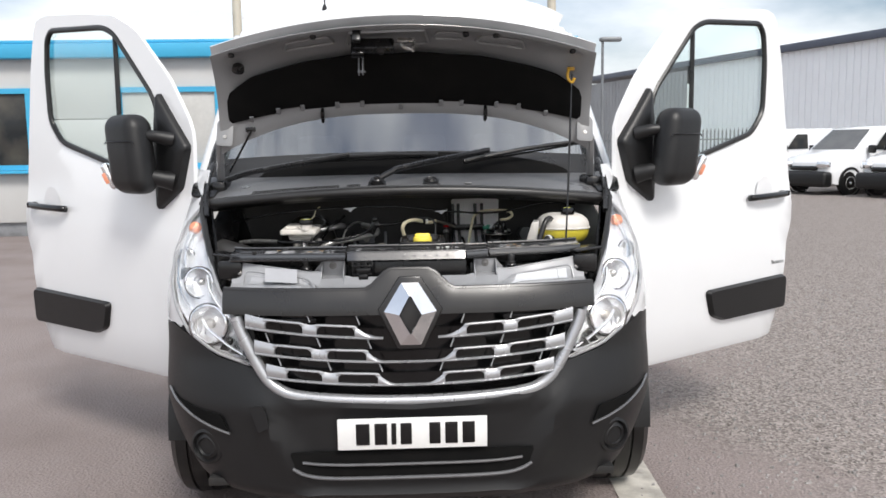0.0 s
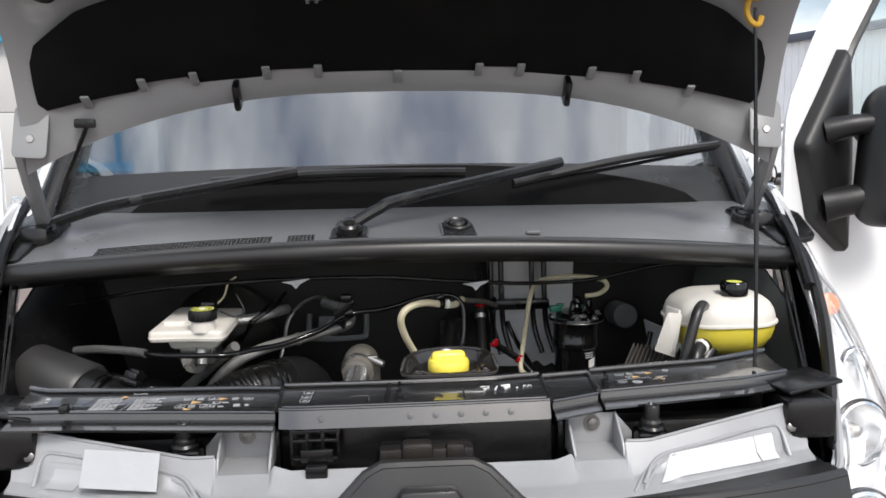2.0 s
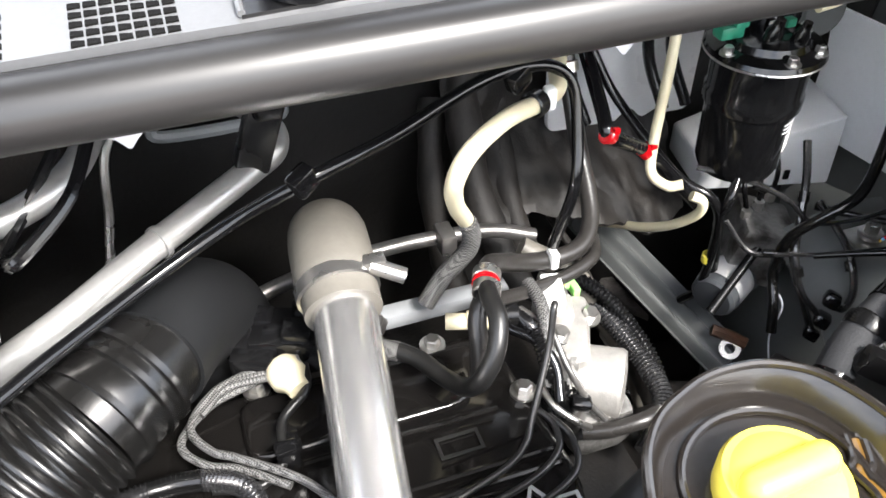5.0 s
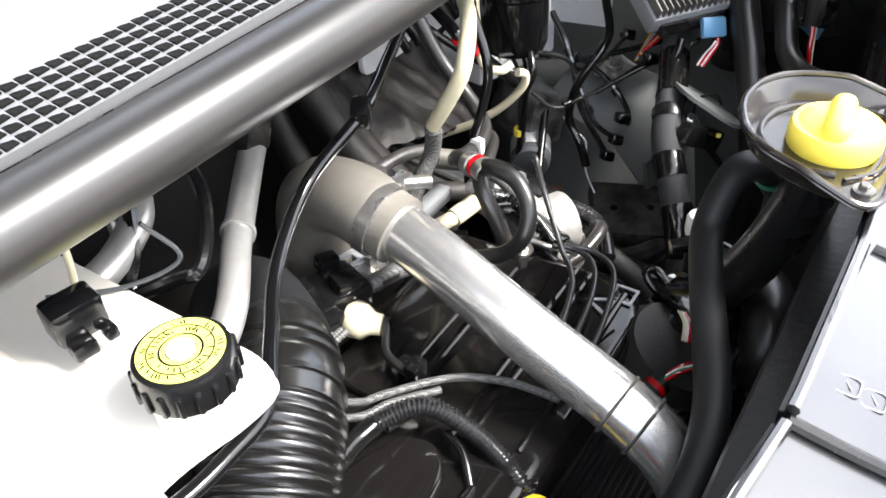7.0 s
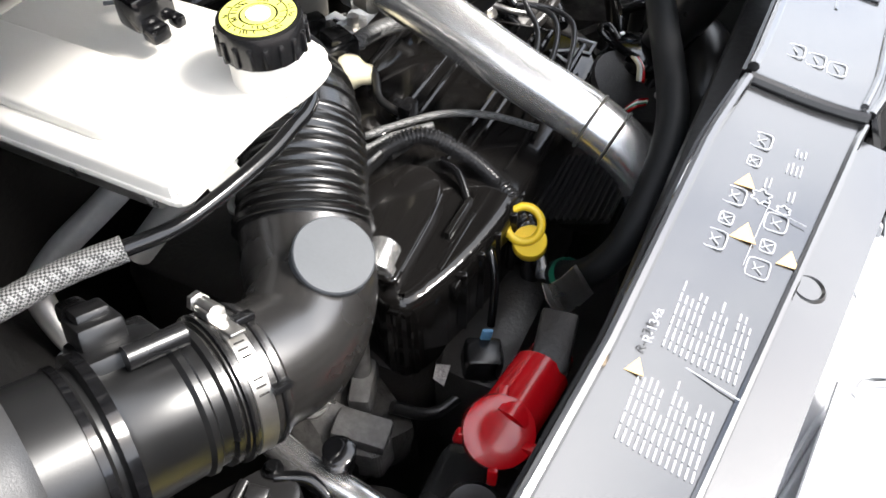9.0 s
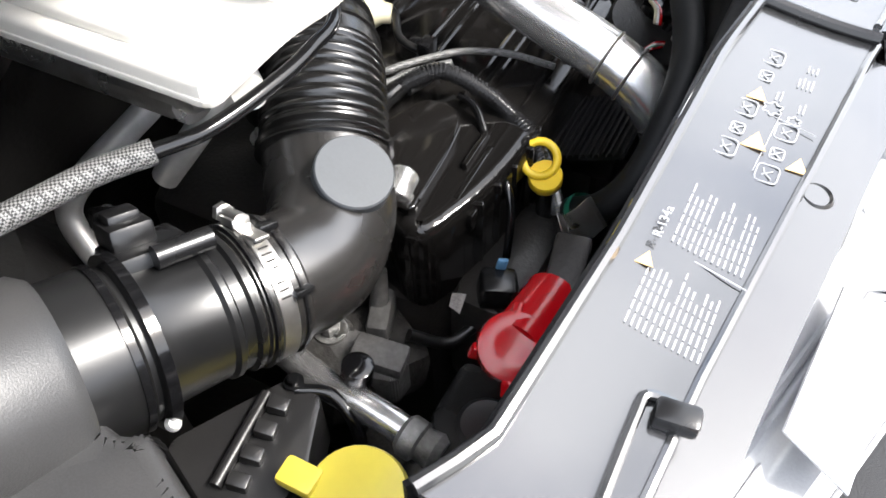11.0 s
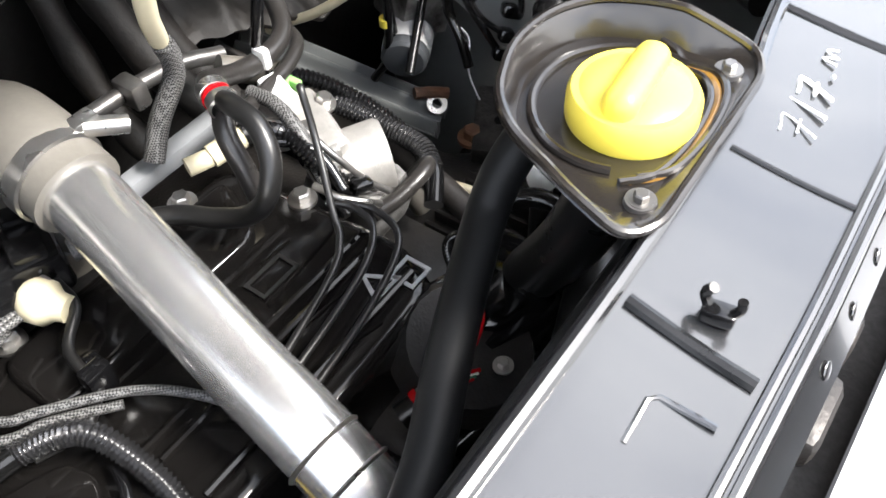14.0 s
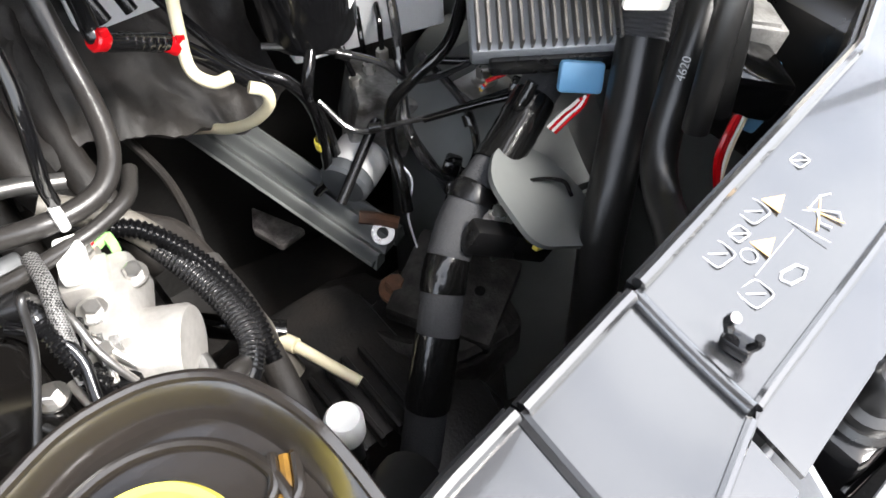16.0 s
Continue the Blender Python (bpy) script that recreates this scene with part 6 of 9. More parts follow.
for y, xa, xb, z in ((0.483, -0.335, -0.262, 0.936), (0.467, -0.34, -0.30, 0.925), (0.492, -0.30, -0.25, 0.942)):
    part("cover_rib", box(((xa + xb) / 2, y, z), (xb - xa, 0.006, 0.02), 0.0015), M_COVER, cover)
part("oil_separator_cap", lathe([(0.0135, 0), (0.0145, 0.002), (0.0145, 0.020), (0.0175, 0.022), (0.0175, 0.030), (0.013, 0.032)], (-0.338, 0.532, 0.956), (-0.9, -0.13, -0.12), 28), M_ALU, cover, "bright alloy plug")
part("cover_hump", prism(rounded([(-0.22, 0.60), (-0.02, 0.60), (0.01, 0.67), (-0.22, 0.672)], 0.02), (0, 0, 0.94), (1, 0, 0), (0, 1, 0), 0.014, 0.007, 3), M_COVER, cover)
for y, a, b in ((0.535, -0.22, 0.03), (0.52, -0.20, 0.03), (0.478, -0.20, 0.02), (0.59, -0.21, 0.0)):
    part("cover_rib", tube([(a, y, 0.945), ((a + b) / 2, y - 0.002, 0.949), (b, y, 0.945)], 0.0035, 8), M_COVER, cover)
for line in (((-0.281, 0.647), (-0.2, 0.667)), ((-0.33, 0.628), (-0.296, 0.647)), ((-0.067, 0.548), (0.023, 0.557)), ((-0.071, 0.528), (0.026, 0.533)), ((-0.079, 0.514), (-0.015, 0.508)), ((-0.04, 0.599), (-0.012, 0.597)), ((-0.04, 0.581), (-0.009, 0.579)), ((-0.258, 0.49), (-0.231, 0.494)), ((-0.203, 0.53), (-0.171, 0.54)), ((-0.188, 0.522), (-0.167, 0.524)), ((-0.059, 0.475), (-0.031, 0.467)), ((-0.155, 0.505), (-0.128, 0.498)), ((-0.05, 0.62), (0.0, 0.625)), ((-0.19, 0.60), (-0.10, 0.612))):
    part("cover_edge", tube([(x, y, 0.9455) for x, y in line], 0.0016, 6, 4), M_STEEL if len(line) == 3 else M_COVER, cover)
for i in range(7):
    x = -0.36 + 0.028 * i
    part("cover_fin", box((x + 0.03, 0.462 + 0.004 * abs(3 - i), 0.90), (0.006, 0.03, 0.08), 0.002, turn(0, 0, 20)), M_COVER, cover)
for x, y in ((-0.345, 0.68), (-0.2, 0.685), (-0.03, 0.682), (0.03, 0.60)):
    part("cover_bolt", bolt((x, y, 0.945), (0, 0, 1), 0.008, 0.01), M_STEEL, engine)
# triangular and square moulded marks
part("moulded_mark", join(ring([(0, 0.016), (-0.016, -0.012), (0.016, -0.012)], [(0, 0.010), (-0.010, -0.009), (0.010, -0.009)], (-0.005, 0.493, 0.946), (1, 0, 0), (0, 1, 0), 0.0015), ring(rect(-0.012, -0.012, 0.012, 0.012), rect(-0.009, -0.009, 0.009, 0.009), (0.018, 0.478, 0.946), (1, 0, 0), (0, 1, 0), 0.0015)), M_INK, cover, flat=True)
part("moulded_mark", ring(rect(-0.02, -0.011, 0.02, 0.011), rect(-0.017, -0.008, 0.017, 0.008), (-0.045, 0.565, 0.9465), (1, 0, 0), (0, 1, 0), 0.0012), M_SATIN, cover, flat=True)
part("rear_rail", box((-0.06, 0.715, 0.965), (0.24, 0.02, 0.018), 0.004), M_GREYMET, engine)
# alloy front: alternator cover and pulleys at depth
part("front_casting", box((0.0, 0.44, 0.82), (0.18, 0.08, 0.12), 0.02), M_DARKMET, engine)
part("pulley_cover", lathe([(0.055, 0), (0.06, 0.01), (0.05, 0.03)], (0.0, 0.42, 0.90), (0, -0.4, 1), 24), M_DARKMET, engine)
part("side_casting", box((-0.3, 0.44, 0.78), (0.16, 0.08, 0.16), 0.03), M_DARKMET, engine)
actuator = part("actuator_cover", join(box((0.045, 0.425, 0.915), (0.10, 0.085, 0.02), 0.012, turn(0, 0, -18)), lathe([(0.034, 0), (0.034, 0.008), (0.028, 0.012)], (0.045, 0.425, 0.925), (0, 0, 1), 24)), M_GLOSS, engine)
for dx, dy in ((-0.05, 0.035), (0.045, 0.045), (0.05, -0.03), (-0.045, -0.045)):
    part("screw", bolt((0.045 + dx, 0.425 + dy, 0.923), (0, 0, 1), 0.005, 0.006), M_STEEL, actuator)
part("ribbed_shield", sheet(lambda u, v: (-0.20 + 0.10 * v, 0.372 + 0.09 * u, 0.928 - 0.042 * u + 0.0035 * math.sin(u * 88)), span(0, 1, 84), span(0, 1, 3), 0.004), M_RUBBER, engine)
part("casting_lug", prism(rounded([(-0.475, 0.560), (-0.460, 0.573), (-0.433, 0.566), (-0.436, 0.524), (-0.446, 0.474), (-0.470, 0.476), (-0.482, 0.522)], 0.006), (0, 0, 0.800), (1, 0, 0), (0, 1, 0), 0.041, 0.004), M_CASTGREY, engine, "weathered grey cast bracket")
part("casting_lug", join(box((-0.455, 0.500, 0.848), (0.03, 0.05, 0.016), 0.004, turn(6, 0, 10)), rod((-0.405, 0.53, 0.84), (-0.395, 0.53, 0.885), 0.010, 0.006), box((-0.41, 0.525, 0.835), (0.05, 0.022, 0.03), 0.006, turn(0, 0, 20))), M_CASTGREY, engine)
part("casting_bolt", bolt((-0.449, 0.556, 0.841), (0, 0, 1), 0.010, 0.012), M_CAST, engine)
part("engine_flank", join(box((-0.445, 0.53, 0.805), (0.11, 0.09, 0.06), 0.015, turn(0, 12, -30)), box((-0.50, 0.45, 0.70), (0.1, 0.12, 0.14), 0.03)), M_GRIME, engine)
part("flank_bolt", bolt((-0.445, 0.550, 0.838), (-0.2, -0.1, 1), 0.009, 0.010), M_STEEL, engine)

# metal charge pipe with its rubber elbow
pipe = thing("charge_air_pipe", (-0.13, 0.5, 0.95), "polished aluminium charge-air pipe", "pipe")
part("pipe", sweep(spline([(-0.115, 0.665, 1.062), (-0.122, 0.60, 1.045), (-0.135, 0.50, 1.012), (-0.146, 0.405, 0.982), (-0.152, 0.355, 0.945), (-0.157, 0.335, 0.88), (-0.158, 0.33, 0.75)], 8), [0.0265] * 49, 24), M_ALU, pipe)
for a, r in (((-0.1445, 0.418, 0.986), 0.0275), ((-0.1475, 0.393, 0.977), 0.0275)):
    part("joint_bead", lathe([(r, -0.0015), (r + 0.0012, 0), (r, 0.0015)], a, (-0.1, -1, -0.33), 28), M_STEEL, pipe)
elbow = part("rubber_elbow", sweep(spline([(-0.117, 0.645, 1.056), (-0.113, 0.70, 1.068), (-0.108, 0.745, 1.055), (-0.106, 0.765, 1.01), (-0.106, 0.77, 0.90)], 8), [0.033] * 4 + [0.036] * 29, 24), M_OLIVE, pipe, "dusty olive rubber elbow")
part("hose_clamp", lathe([(0.0335, -0.007), (0.036, -0.006), (0.036, 0.006), (0.0335, 0.007)], (-0.1165, 0.668, 1.062), (0, 1, 0.26), 28, False), M_STEEL, pipe, "steel worm-drive hose clamp")
part("clamp_screw", join(rod((-0.088, 0.662, 1.085), (-0.062, 0.650, 1.075), 0.007), box((-0.085, 0.664, 1.085), (0.02, 0.014, 0.012), 0.002)), M_STEEL, pipe)

# intake: airbox, meter, elbow, ribbed hose
intake = thing("air_intake", (-0.5, 0.55, 0.9), "black corrugated air intake hose with airflow meter", "air intake")
AXM = Vector((0.89, -0.39, -0.22)).normalized()
FLG = Vector((-0.611, 0.575, 1.034))
lid_out = [(-0.622, 0.66), (-0.645, 0.60), (-0.672, 0.53), (-0.661, 0.514), (-0.68, 0.4765), (-0.695, 0.44), (-0.88, 0.42), (-0.88, 0.72), (-0.64, 0.70)]
part("airbox", join(prism(rounded(lid_out, 0.012), (0, 0, 0.80), (1, 0, 0), (0, 1, 0), 0.255, 0.012, 3), lathe([(0.066, -0.19), (0.066, -0.055), (0.060, -0.046)], FLG, AXM, 36)), M_AIRBOX, intake, "dusty dark grey airbox")
part("airbox_base", box((-0.75, 0.53, 0.72), (0.18, 0.30, 0.16), 0.02, turn(0, 0, 7)), M_MATT, intake)
part("outlet_ring", lathe([(0.056, -0.055), (0.056, -0.012), (0.053, -0.009), (0.053, -0.004)], FLG, AXM, 40), M_MATT, intake)
part("flange", join(lathe([(0.052, -0.006), (0.0605, -0.004), (0.0605, 0.003), (0.050, 0.005)], FLG, AXM, 40), lathe([(0.05, -0.018), (0.0575, -0.017), (0.0575, -0.012), (0.05, -0.011)], FLG, AXM, 40, False)), M_GLOSS, intake)
part("airflow_meter", lathe([(0.052, 0.003), (0.0490, 0.008), (0.0475, 0.046), (0.050, 0.049), (0.050, 0.053), (0.0475, 0.055), (0.0475, 0.062), (0.051, 0.064), (0.051, 0.068), (0.046, 0.070)], FLG, AXM, 40), M_MATT, intake)
up_ = (Vector((0, 0.45, 1)) - AXM * Vector((0, 0.45, 1)).dot(AXM)).normalized()
sd_ = AXM.cross(up_)
mrot_ = Matrix((AXM, -sd_, up_)).transposed().to_4x4()
pl0 = FLG + AXM * 0.026
part("meter_plug", join(box(pl0 + up_ * 0.047 - sd_ * 0.012, (0.052, 0.044, 0.022), 0.004, mrot_), box(pl0 + up_ * 0.063 - sd_ * 0.022 - AXM * 0.006, (0.030, 0.034, 0.020), 0.004, mrot_), box(pl0 + up_ * 0.074 - sd_ * 0.024 - AXM * 0.006, (0.022, 0.020, 0.010), 0.003, mrot_), rod(pl0 + up_ * 0.055 + sd_ * 0.016 - AXM * 0.004, pl0 + up_ * 0.055 + sd_ * 0.016 + AXM * 0.034, 0.008), box(pl0 + up_ * 0.066 - sd_ * 0.048 - AXM * 0.008, (0.018, 0.03, 0.016), 0.004, mrot_)), M_BLACK, intake)
for k in range(3):
    part("meter_mark", box(FLG + AXM * (0.026 + 0.012 * k) + (sd_ * 0.78 + Vector((0, 0, -0.62))).normalized() * 0.0466, (0.009, 0.0015, 0.003), 0.0, mrot_), M_BOSS, intake)
part("elbow", sweep(spline([FLG + AXM * 0.066, FLG + AXM * 0.095, (-0.482, 0.527, 0.999), (-0.438, 0.539, 0.997), (-0.412, 0.557, 1.001), (-0.388, 0.574, 1.013)], 8), [0.0475] * 14 + [0.0475 + 0.0045 * min(1, k / 18) for k in range(27)], 36), M_ELBOW, intake, "smooth satin black intake elbow")
part("elbow_collar", lathe([(0.046, 0.070), (0.0505, 0.072), (0.0515, 0.080), (0.0505, 0.104), (0.047, 0.107)], FLG, AXM, 40, False), M_ELBOW, intake)
part("flat_boss", lathe([(0.030, -0.03), (0.030, 0.009), (0.0288, 0.0105)], (-0.430, 0.520, 1.042), (-0.12, -0.40, 0.91), 36), M_BOSS, intake, "flat round grey boss")
RH = resample(spline([(-0.394, 0.571, 1.011), (-0.36, 0.591, 1.028), (-0.323, 0.614, 1.038)], 10), 0.00125)
part("ribbed_hose", sweep(RH, [0.0530 - 0.0034 * abs(math.sin(math.pi * i * 0.00125 / 0.0082)) ** 4 + (0.003 if i < 7 else 0) for i in range(len(RH))], 36), M_INTAKE, intake, "corrugated black hose")
part("hose_cuff", sweep(spline([(-0.326, 0.612, 1.038), (-0.30, 0.633, 1.043), (-0.272, 0.668, 1.041)], 6), [0.0495] * 6 + [0.0475] * 7, 36), M_INTAKE, intake)
part("rubber_elbow", sweep(spline([(-0.279, 0.658, 1.042), (-0.252, 0.706, 1.032), (-0.228, 0.742, 1.0), (-0.216, 0.755, 0.95), (-0.214, 0.76, 0.86)], 6), [0.0505] * 25, 32), M_RUBBERM, intake, "matt black rubber elbow")
for c, w in (((-0.317, 0.619, 1.0395), 0.0525), ((-0.297, 0.636, 1.043), 0.0518), ((-0.287, 0.648, 1.0425), 0.0518)):
    part("cuff_band", lathe([(w - 0.004, -0.004), (w, -0.0025), (w, 0.0025), (w - 0.004, 0.004)], c, (0.72, 0.69, 0.08), 36, False), M_INTAKE, intake)

part("hose_clamp", lathe([(0.0505, 0.079), (0.0525, 0.080), (0.0525, 0.092), (0.0505, 0.093)], FLG, AXM, 40, False), M_STEEL, intake, "bright steel hose clamp")
for dx, w in ((0.075, 0.0535), (0.099, 0.0525)):
    part("clamp_rim", lathe([(w - 0.003, dx - 0.002), (w, dx - 0.001), (w, dx + 0.001), (w - 0.003, dx + 0.002)], FLG, AXM, 40, False), M_BLACK, intake)
cs = FLG + AXM * 0.086 + up_ * 0.055
part("clamp_screw", join(rod(cs - sd_ * 0.016, cs + sd_ * 0.008, 0.0055), box(cs - sd_ * 0.002 - up_ * 0.002, (0.014, 0.020, 0.009), 0.002, mrot_), lathe([(0.0075, 0), (0.0075, 0.006), (0.005, 0.008)], cs - sd_ * 0.016, -sd_, 6), box(cs + sd_ * 0.022 - up_ * 0.006, (0.011, 0.026, 0.003), 0.001, mrot_)), M_STEEL, intake, "worm-drive screw housing")
for k in range(9):
    a = 0.55 + 0.10 * k
    q = FLG + AXM * 0.086 + (up_ * math.cos(a) + sd_ * math.sin(a)) * 0.0527
    part("clamp_slot", rod(q - AXM * 0.0035, q + AXM * 0.0035, 0.0007, seg=5), M_DARKMET, intake)
for a in (0.35, 1.35):
    q = FLG + AXM * 0.098 + (up_ * math.cos(a) + sd_ * math.sin(a)) * 0.053
    part("retainer_tab", box(q, (0.014, 0.010, 0.005), 0.001, mrot_), M_BLACK, intake)
for p in ((-0.583, 0.621, 1.057), (-0.640, 0.529, 1.010)):
    part("white_clip", lathe([(0.0048, 0), (0.0054, 0.004), (0.003, 0.009)], p, (-0.1, -0.5, 0.85), 14), M_WHITEPL, intake)

# brake fluid reservoir
res = thing("brake_fluid_reservoir", (-0.45, 0.63, 1.10), "milky white brake fluid reservoir with yellow-printed black cap", "reservoir")
TK0 = [(-0.517, 0.546), (-0.44, 0.545), (-0.40, 0.536), (-0.374, 0.536), (-0.368, 0.555), (-0.368, 0.765), (-0.517, 0.775)]
part("tank", prism(rounded(TK0, 0.012), (0, 0, 1.160), (1, 0, 0), (0, 1, 0), 0.022, 0.005, 3), M_TANKWH, res)
part("seam", prism(rounded([(-0.442 + (x + 0.442) * 1.015, 0.655 + (y - 0.655) * 1.012) for x, y in TK0], 0.012), (0, 0, 1.1665), (1, 0, 0), (0, 1, 0), 0.003, 0.001), M_TANKWH, res)
part("raised_bay", prism(rounded([(-0.505, 0.60), (-0.455, 0.60), (-0.445, 0.64), (-0.445, 0.75), (-0.505, 0.75)], 0.012), (0, 0, 1.178), (1, 0, 0), (0, 1, 0), 0.012, 0.004, 3), M_TANKWH, res)
part("sump", box((-0.44, 0.66, 1.150), (0.10, 0.15, 0.03), 0.012), M_TANKWH, res)
part("moulded_tab", lathe([(0.012, -0.003), (0.012, 0.003)], (-0.452, 0.578, 1.118), (-0.6, -0.6, 0.4), 24), M_TANKWH, res)
CC = Vector((-0.412, 0.556, 0.0))
part("neck", lathe([(0.023, 0), (0.023, 0.022)], CC + Vector((0, 0, 1.18)), (0, 0, 1), 28), M_TANKWH, res)
cap = part("cap", lathe([(0.0255, 0), (0.026, 0.016), (0.0248, 0.0205), (0.022, 0.0215), (0.008, 0.0215), (0.0075, 0.021)], CC + Vector((0, 0, 1.202)), (0, 0, 1), 40), M_BLACK, res, "ribbed black cap")
for i in range(18):
    a = 2 * math.pi * i / 18
    part("cap_rib", box(CC + Vector((0.026 * math.cos(a), 0.026 * math.sin(a), 1.210)), (0.0035, 0.0034, 0.014), 0.001, turn(0, 0, math.degrees(a))), M_BLACK, cap)
M_LEMON = material("yellow_green_print", (0.66, 0.68, 0.13), 0.5, grain=(300, 0.1), stain=(60, 0.2), bump=(90, 0), tint=(0.4, 0.4, 0.06))
part("cap_print", lathe([(0.0115, 0), (0.0115, 0.0006), (0.0222, 0.0006), (0.0222, 0)], CC + Vector((0, 0, 1.2233)), (0, 0, 1), 40, False), M_LEMON, cap)
part("cap_print", lathe([(0.0078, 0), (0.0078, 0.0006), (0.0102, 0.0006), (0.0102, 0)], CC + Vector((0, 0, 1.2233)), (0, 0, 1), 32, False), M_LEMON, cap)
rnd = random.Random(5)
for i in range(58):
    a = 2 * math.pi * (i + 0.4 * rnd.random()) / 58
    if i % 9 == 8:
        continue
    r0 = rnd.choice((0.0124, 0.0128, 0.0175, 0.0181))
    r1 = r0 + rnd.choice((0.002, 0.003, 0.0036))
    part("cap_mark", rod(CC + Vector((r0 * math.cos(a), r0 * math.sin(a), 1.2237)), CC + Vector((r1 * math.cos(a + 0.05), r1 * math.sin(a + 0.05), 1.2237)), 0.00055, seg=5), M_BLACK, cap)
for r_ in (0.0168,):
    part("cap_ring", lathe([(r_ - 0.0003, 0), (r_ - 0.0003, 0.0009), (r_ + 0.0003, 0.0009), (r_ + 0.0003, 0)], CC + Vector((0, 0, 1.2233)), (0, 0, 1), 40, False), M_BLACK, cap)
part("cap_centre", lathe([(0.0072, 0), (0.0072, 0.0012)], CC + Vector((0, 0, 1.2233)), (0, 0, 1), 20), M_WHITEPL, cap, "white centre disc")
part("sensor_plug", join(box((-0.416, 0.640, 1.210), (0.030, 0.022, 0.024), 0.004, turn(0, 0, -12)), box((-0.424, 0.628, 1.198), (0.014, 0.012, 0.010), 0.002, turn(0, 0, -12)), box((-0.408, 0.625, 1.198), (0.008, 0.010, 0.008), 0.002, turn(0, 0, -12))), M_GLOSS, res)
part("sensor_lead", tube([(-0.405, 0.65, 1.212), (-0.392, 0.67, 1.225), (-0.385, 0.69, 1.25), (-0.37, 0.70, 1.262)], 0.0022, 8), M_CREAM, res)
part("master_cylinder", join(rod((-0.45, 0.63, 1.10), (-0.45, 0.99, 1.10), 0.026), rod((-0.43, 0.60, 1.10), (-0.43, 0.62, 1.148), 0.012), box((-0.44, 0.66, 1.12), (0.07, 0.1, 0.05), 0.01)), M_STEEL, res)
part("servo", lathe([(0.03, -0.03), (0.10, 0.0), (0.125, 0.03), (0.125, 0.07), (0.05, 0.1)], (-0.45, 0.92, 1.08), (0, 1, 0), 32), M_DARKMET, res)

# oil filler tray with yellow cap
tray = thing("oil_filler_tray", (0.05, 0.34, 1.12), "dark brown-black plastic drip tray round the oil filler", "tray")
M_OIL = material("amber_oil_film", (0.20, 0.105, 0.02), 0.12, grain=(120, 0.1), stain=(40, 0.4), bump=(60, 0.05), tint=(0.06, 0.035, 0.012))
TR = [(-0.032, 0.300), (-0.015, 0.288), (0.115, 0.290), (0.134, 0.300), (0.133, 0.33), (0.128, 0.362), (0.113, 0.393), (0.087, 0.409), (0.05, 0.412), (0.010, 0.396), (-0.010, 0.375), (-0.026, 0.340)]
M_TRAY = material("oily_brown_black_plastic", (0.015, 0.0128, 0.0115), 0.21, grain=(300, 0.2), stain=(14, 0.35), bump=(300, 0.05), tint=(0.019, 0.0152, 0.0115), spec=0.6, coat=0.25)
o = rounded(TR, 0.02)


def tray_pt(k, q):
    """Along the tray's rim by k, from its lip (q 0) down to the floor (q 1)."""
    x, y = o[k % len(o)]
    front = max(0, min(1, (0.345 - y) / 0.05))
    s = 1 - 0.17 * q ** 0.8
    return (0.054 + (x - 0.054) * s, 0.357 + (y - 0.357) * s, (1.168 - 0.015 * front) * (1 - q) + 1.149 * q)


part("tray_floor", prism([tray_pt(k, 0.96)[:2] for k in range(len(o))], (0, 0, 1.144), (1, 0, 0), (0, 1, 0), 0.005), M_TRAY, tray)
part("tray_wall", sheet(lambda u, v: tray_pt(int(round(u)), v), list(range(len(o) + 1)), span(0, 1, 6), 0.004), M_TRAY, tray)
part("tray_lip", sweep([Vector(tray_pt(k, 0)) for k in range(len(o) + 1)], [0.0028] * (len(o) + 1), 8), M_TRAY, tray)
part("inner_step", tube([(0.056 + 0.052 * math.cos(t), 0.343 + 0.050 * math.sin(t), 1.150) for t in span(-0.3, 3.5, 24)], 0.0028, 8, 2), M_TRAY, tray)
DR = [Vector(p) for p in spline([Vector((x, y, 1.1505)) for x, y in ((0.115, 0.351), (0.109, 0.338), (0.103, 0.331), (0.104, 0.312), (0.088, 0.300), (0.055, 0.2955), (0.022, 0.299), (0.006, 0.312))], 5)]
part("drain_rib", sweep([p + Vector((0.004, 0.0, 0)) for p in DR], [0.0024] * len(DR), 8), M_TRAY, tray)
part("drain_rib", sweep([p + Vector((-0.004, 0.006, 0)) for p in DR], [0.0024] * len(DR), 8), M_TRAY, tray)
part("oil_film", sweep([p + Vector((0, 0.003, -0.0022)) for p in DR], [0.0029] * len(DR), 8), M_OIL, tray, "ochre oil film in the drain")
for x, y in ((-0.004, 0.303), (0.113, 0.308)):
    part("tray_screw", join(lathe([(0.0085, 0), (0.008, 0.003)], (x, y, 1.1492), (0, 0, 1), 20), bolt((x, y, 1.151), (0, 0, 1), 0.0042, 0.005)), M_OLDSTEEL, tray)
oc = Vector((0.052, 0.337, 1.147))
ocap = part("oil_filler_cap", lathe([(0.0345, 0), (0.036, 0.004), (0.0358, 0.016), (0.0335, 0.0205), (0.02, 0.0215)], oc, (0, 0, 1), 40), M_YELLOW, tray, "bright yellow oil filler cap")
part("grip", join(box(oc + Vector((0, 0, 0.0235)), (0.060, 0.020, 0.022), 0.009, turn(0, 0, 5), 4), lathe([(0.03, 0), (0.022, 0.005)], oc + Vector((0, 0, 0.0205)), (0, 0, 1), 32)), M_YELLOW, ocap)
part("filler_neck", sweep(spline([(0.064, 0.340, 1.146), (0.070, 0.348, 1.08), (0.075, 0.372, 1.0), (0.08, 0.41, 0.92)], 6), [0.024] * 19, 18), M_BLACK, tray)

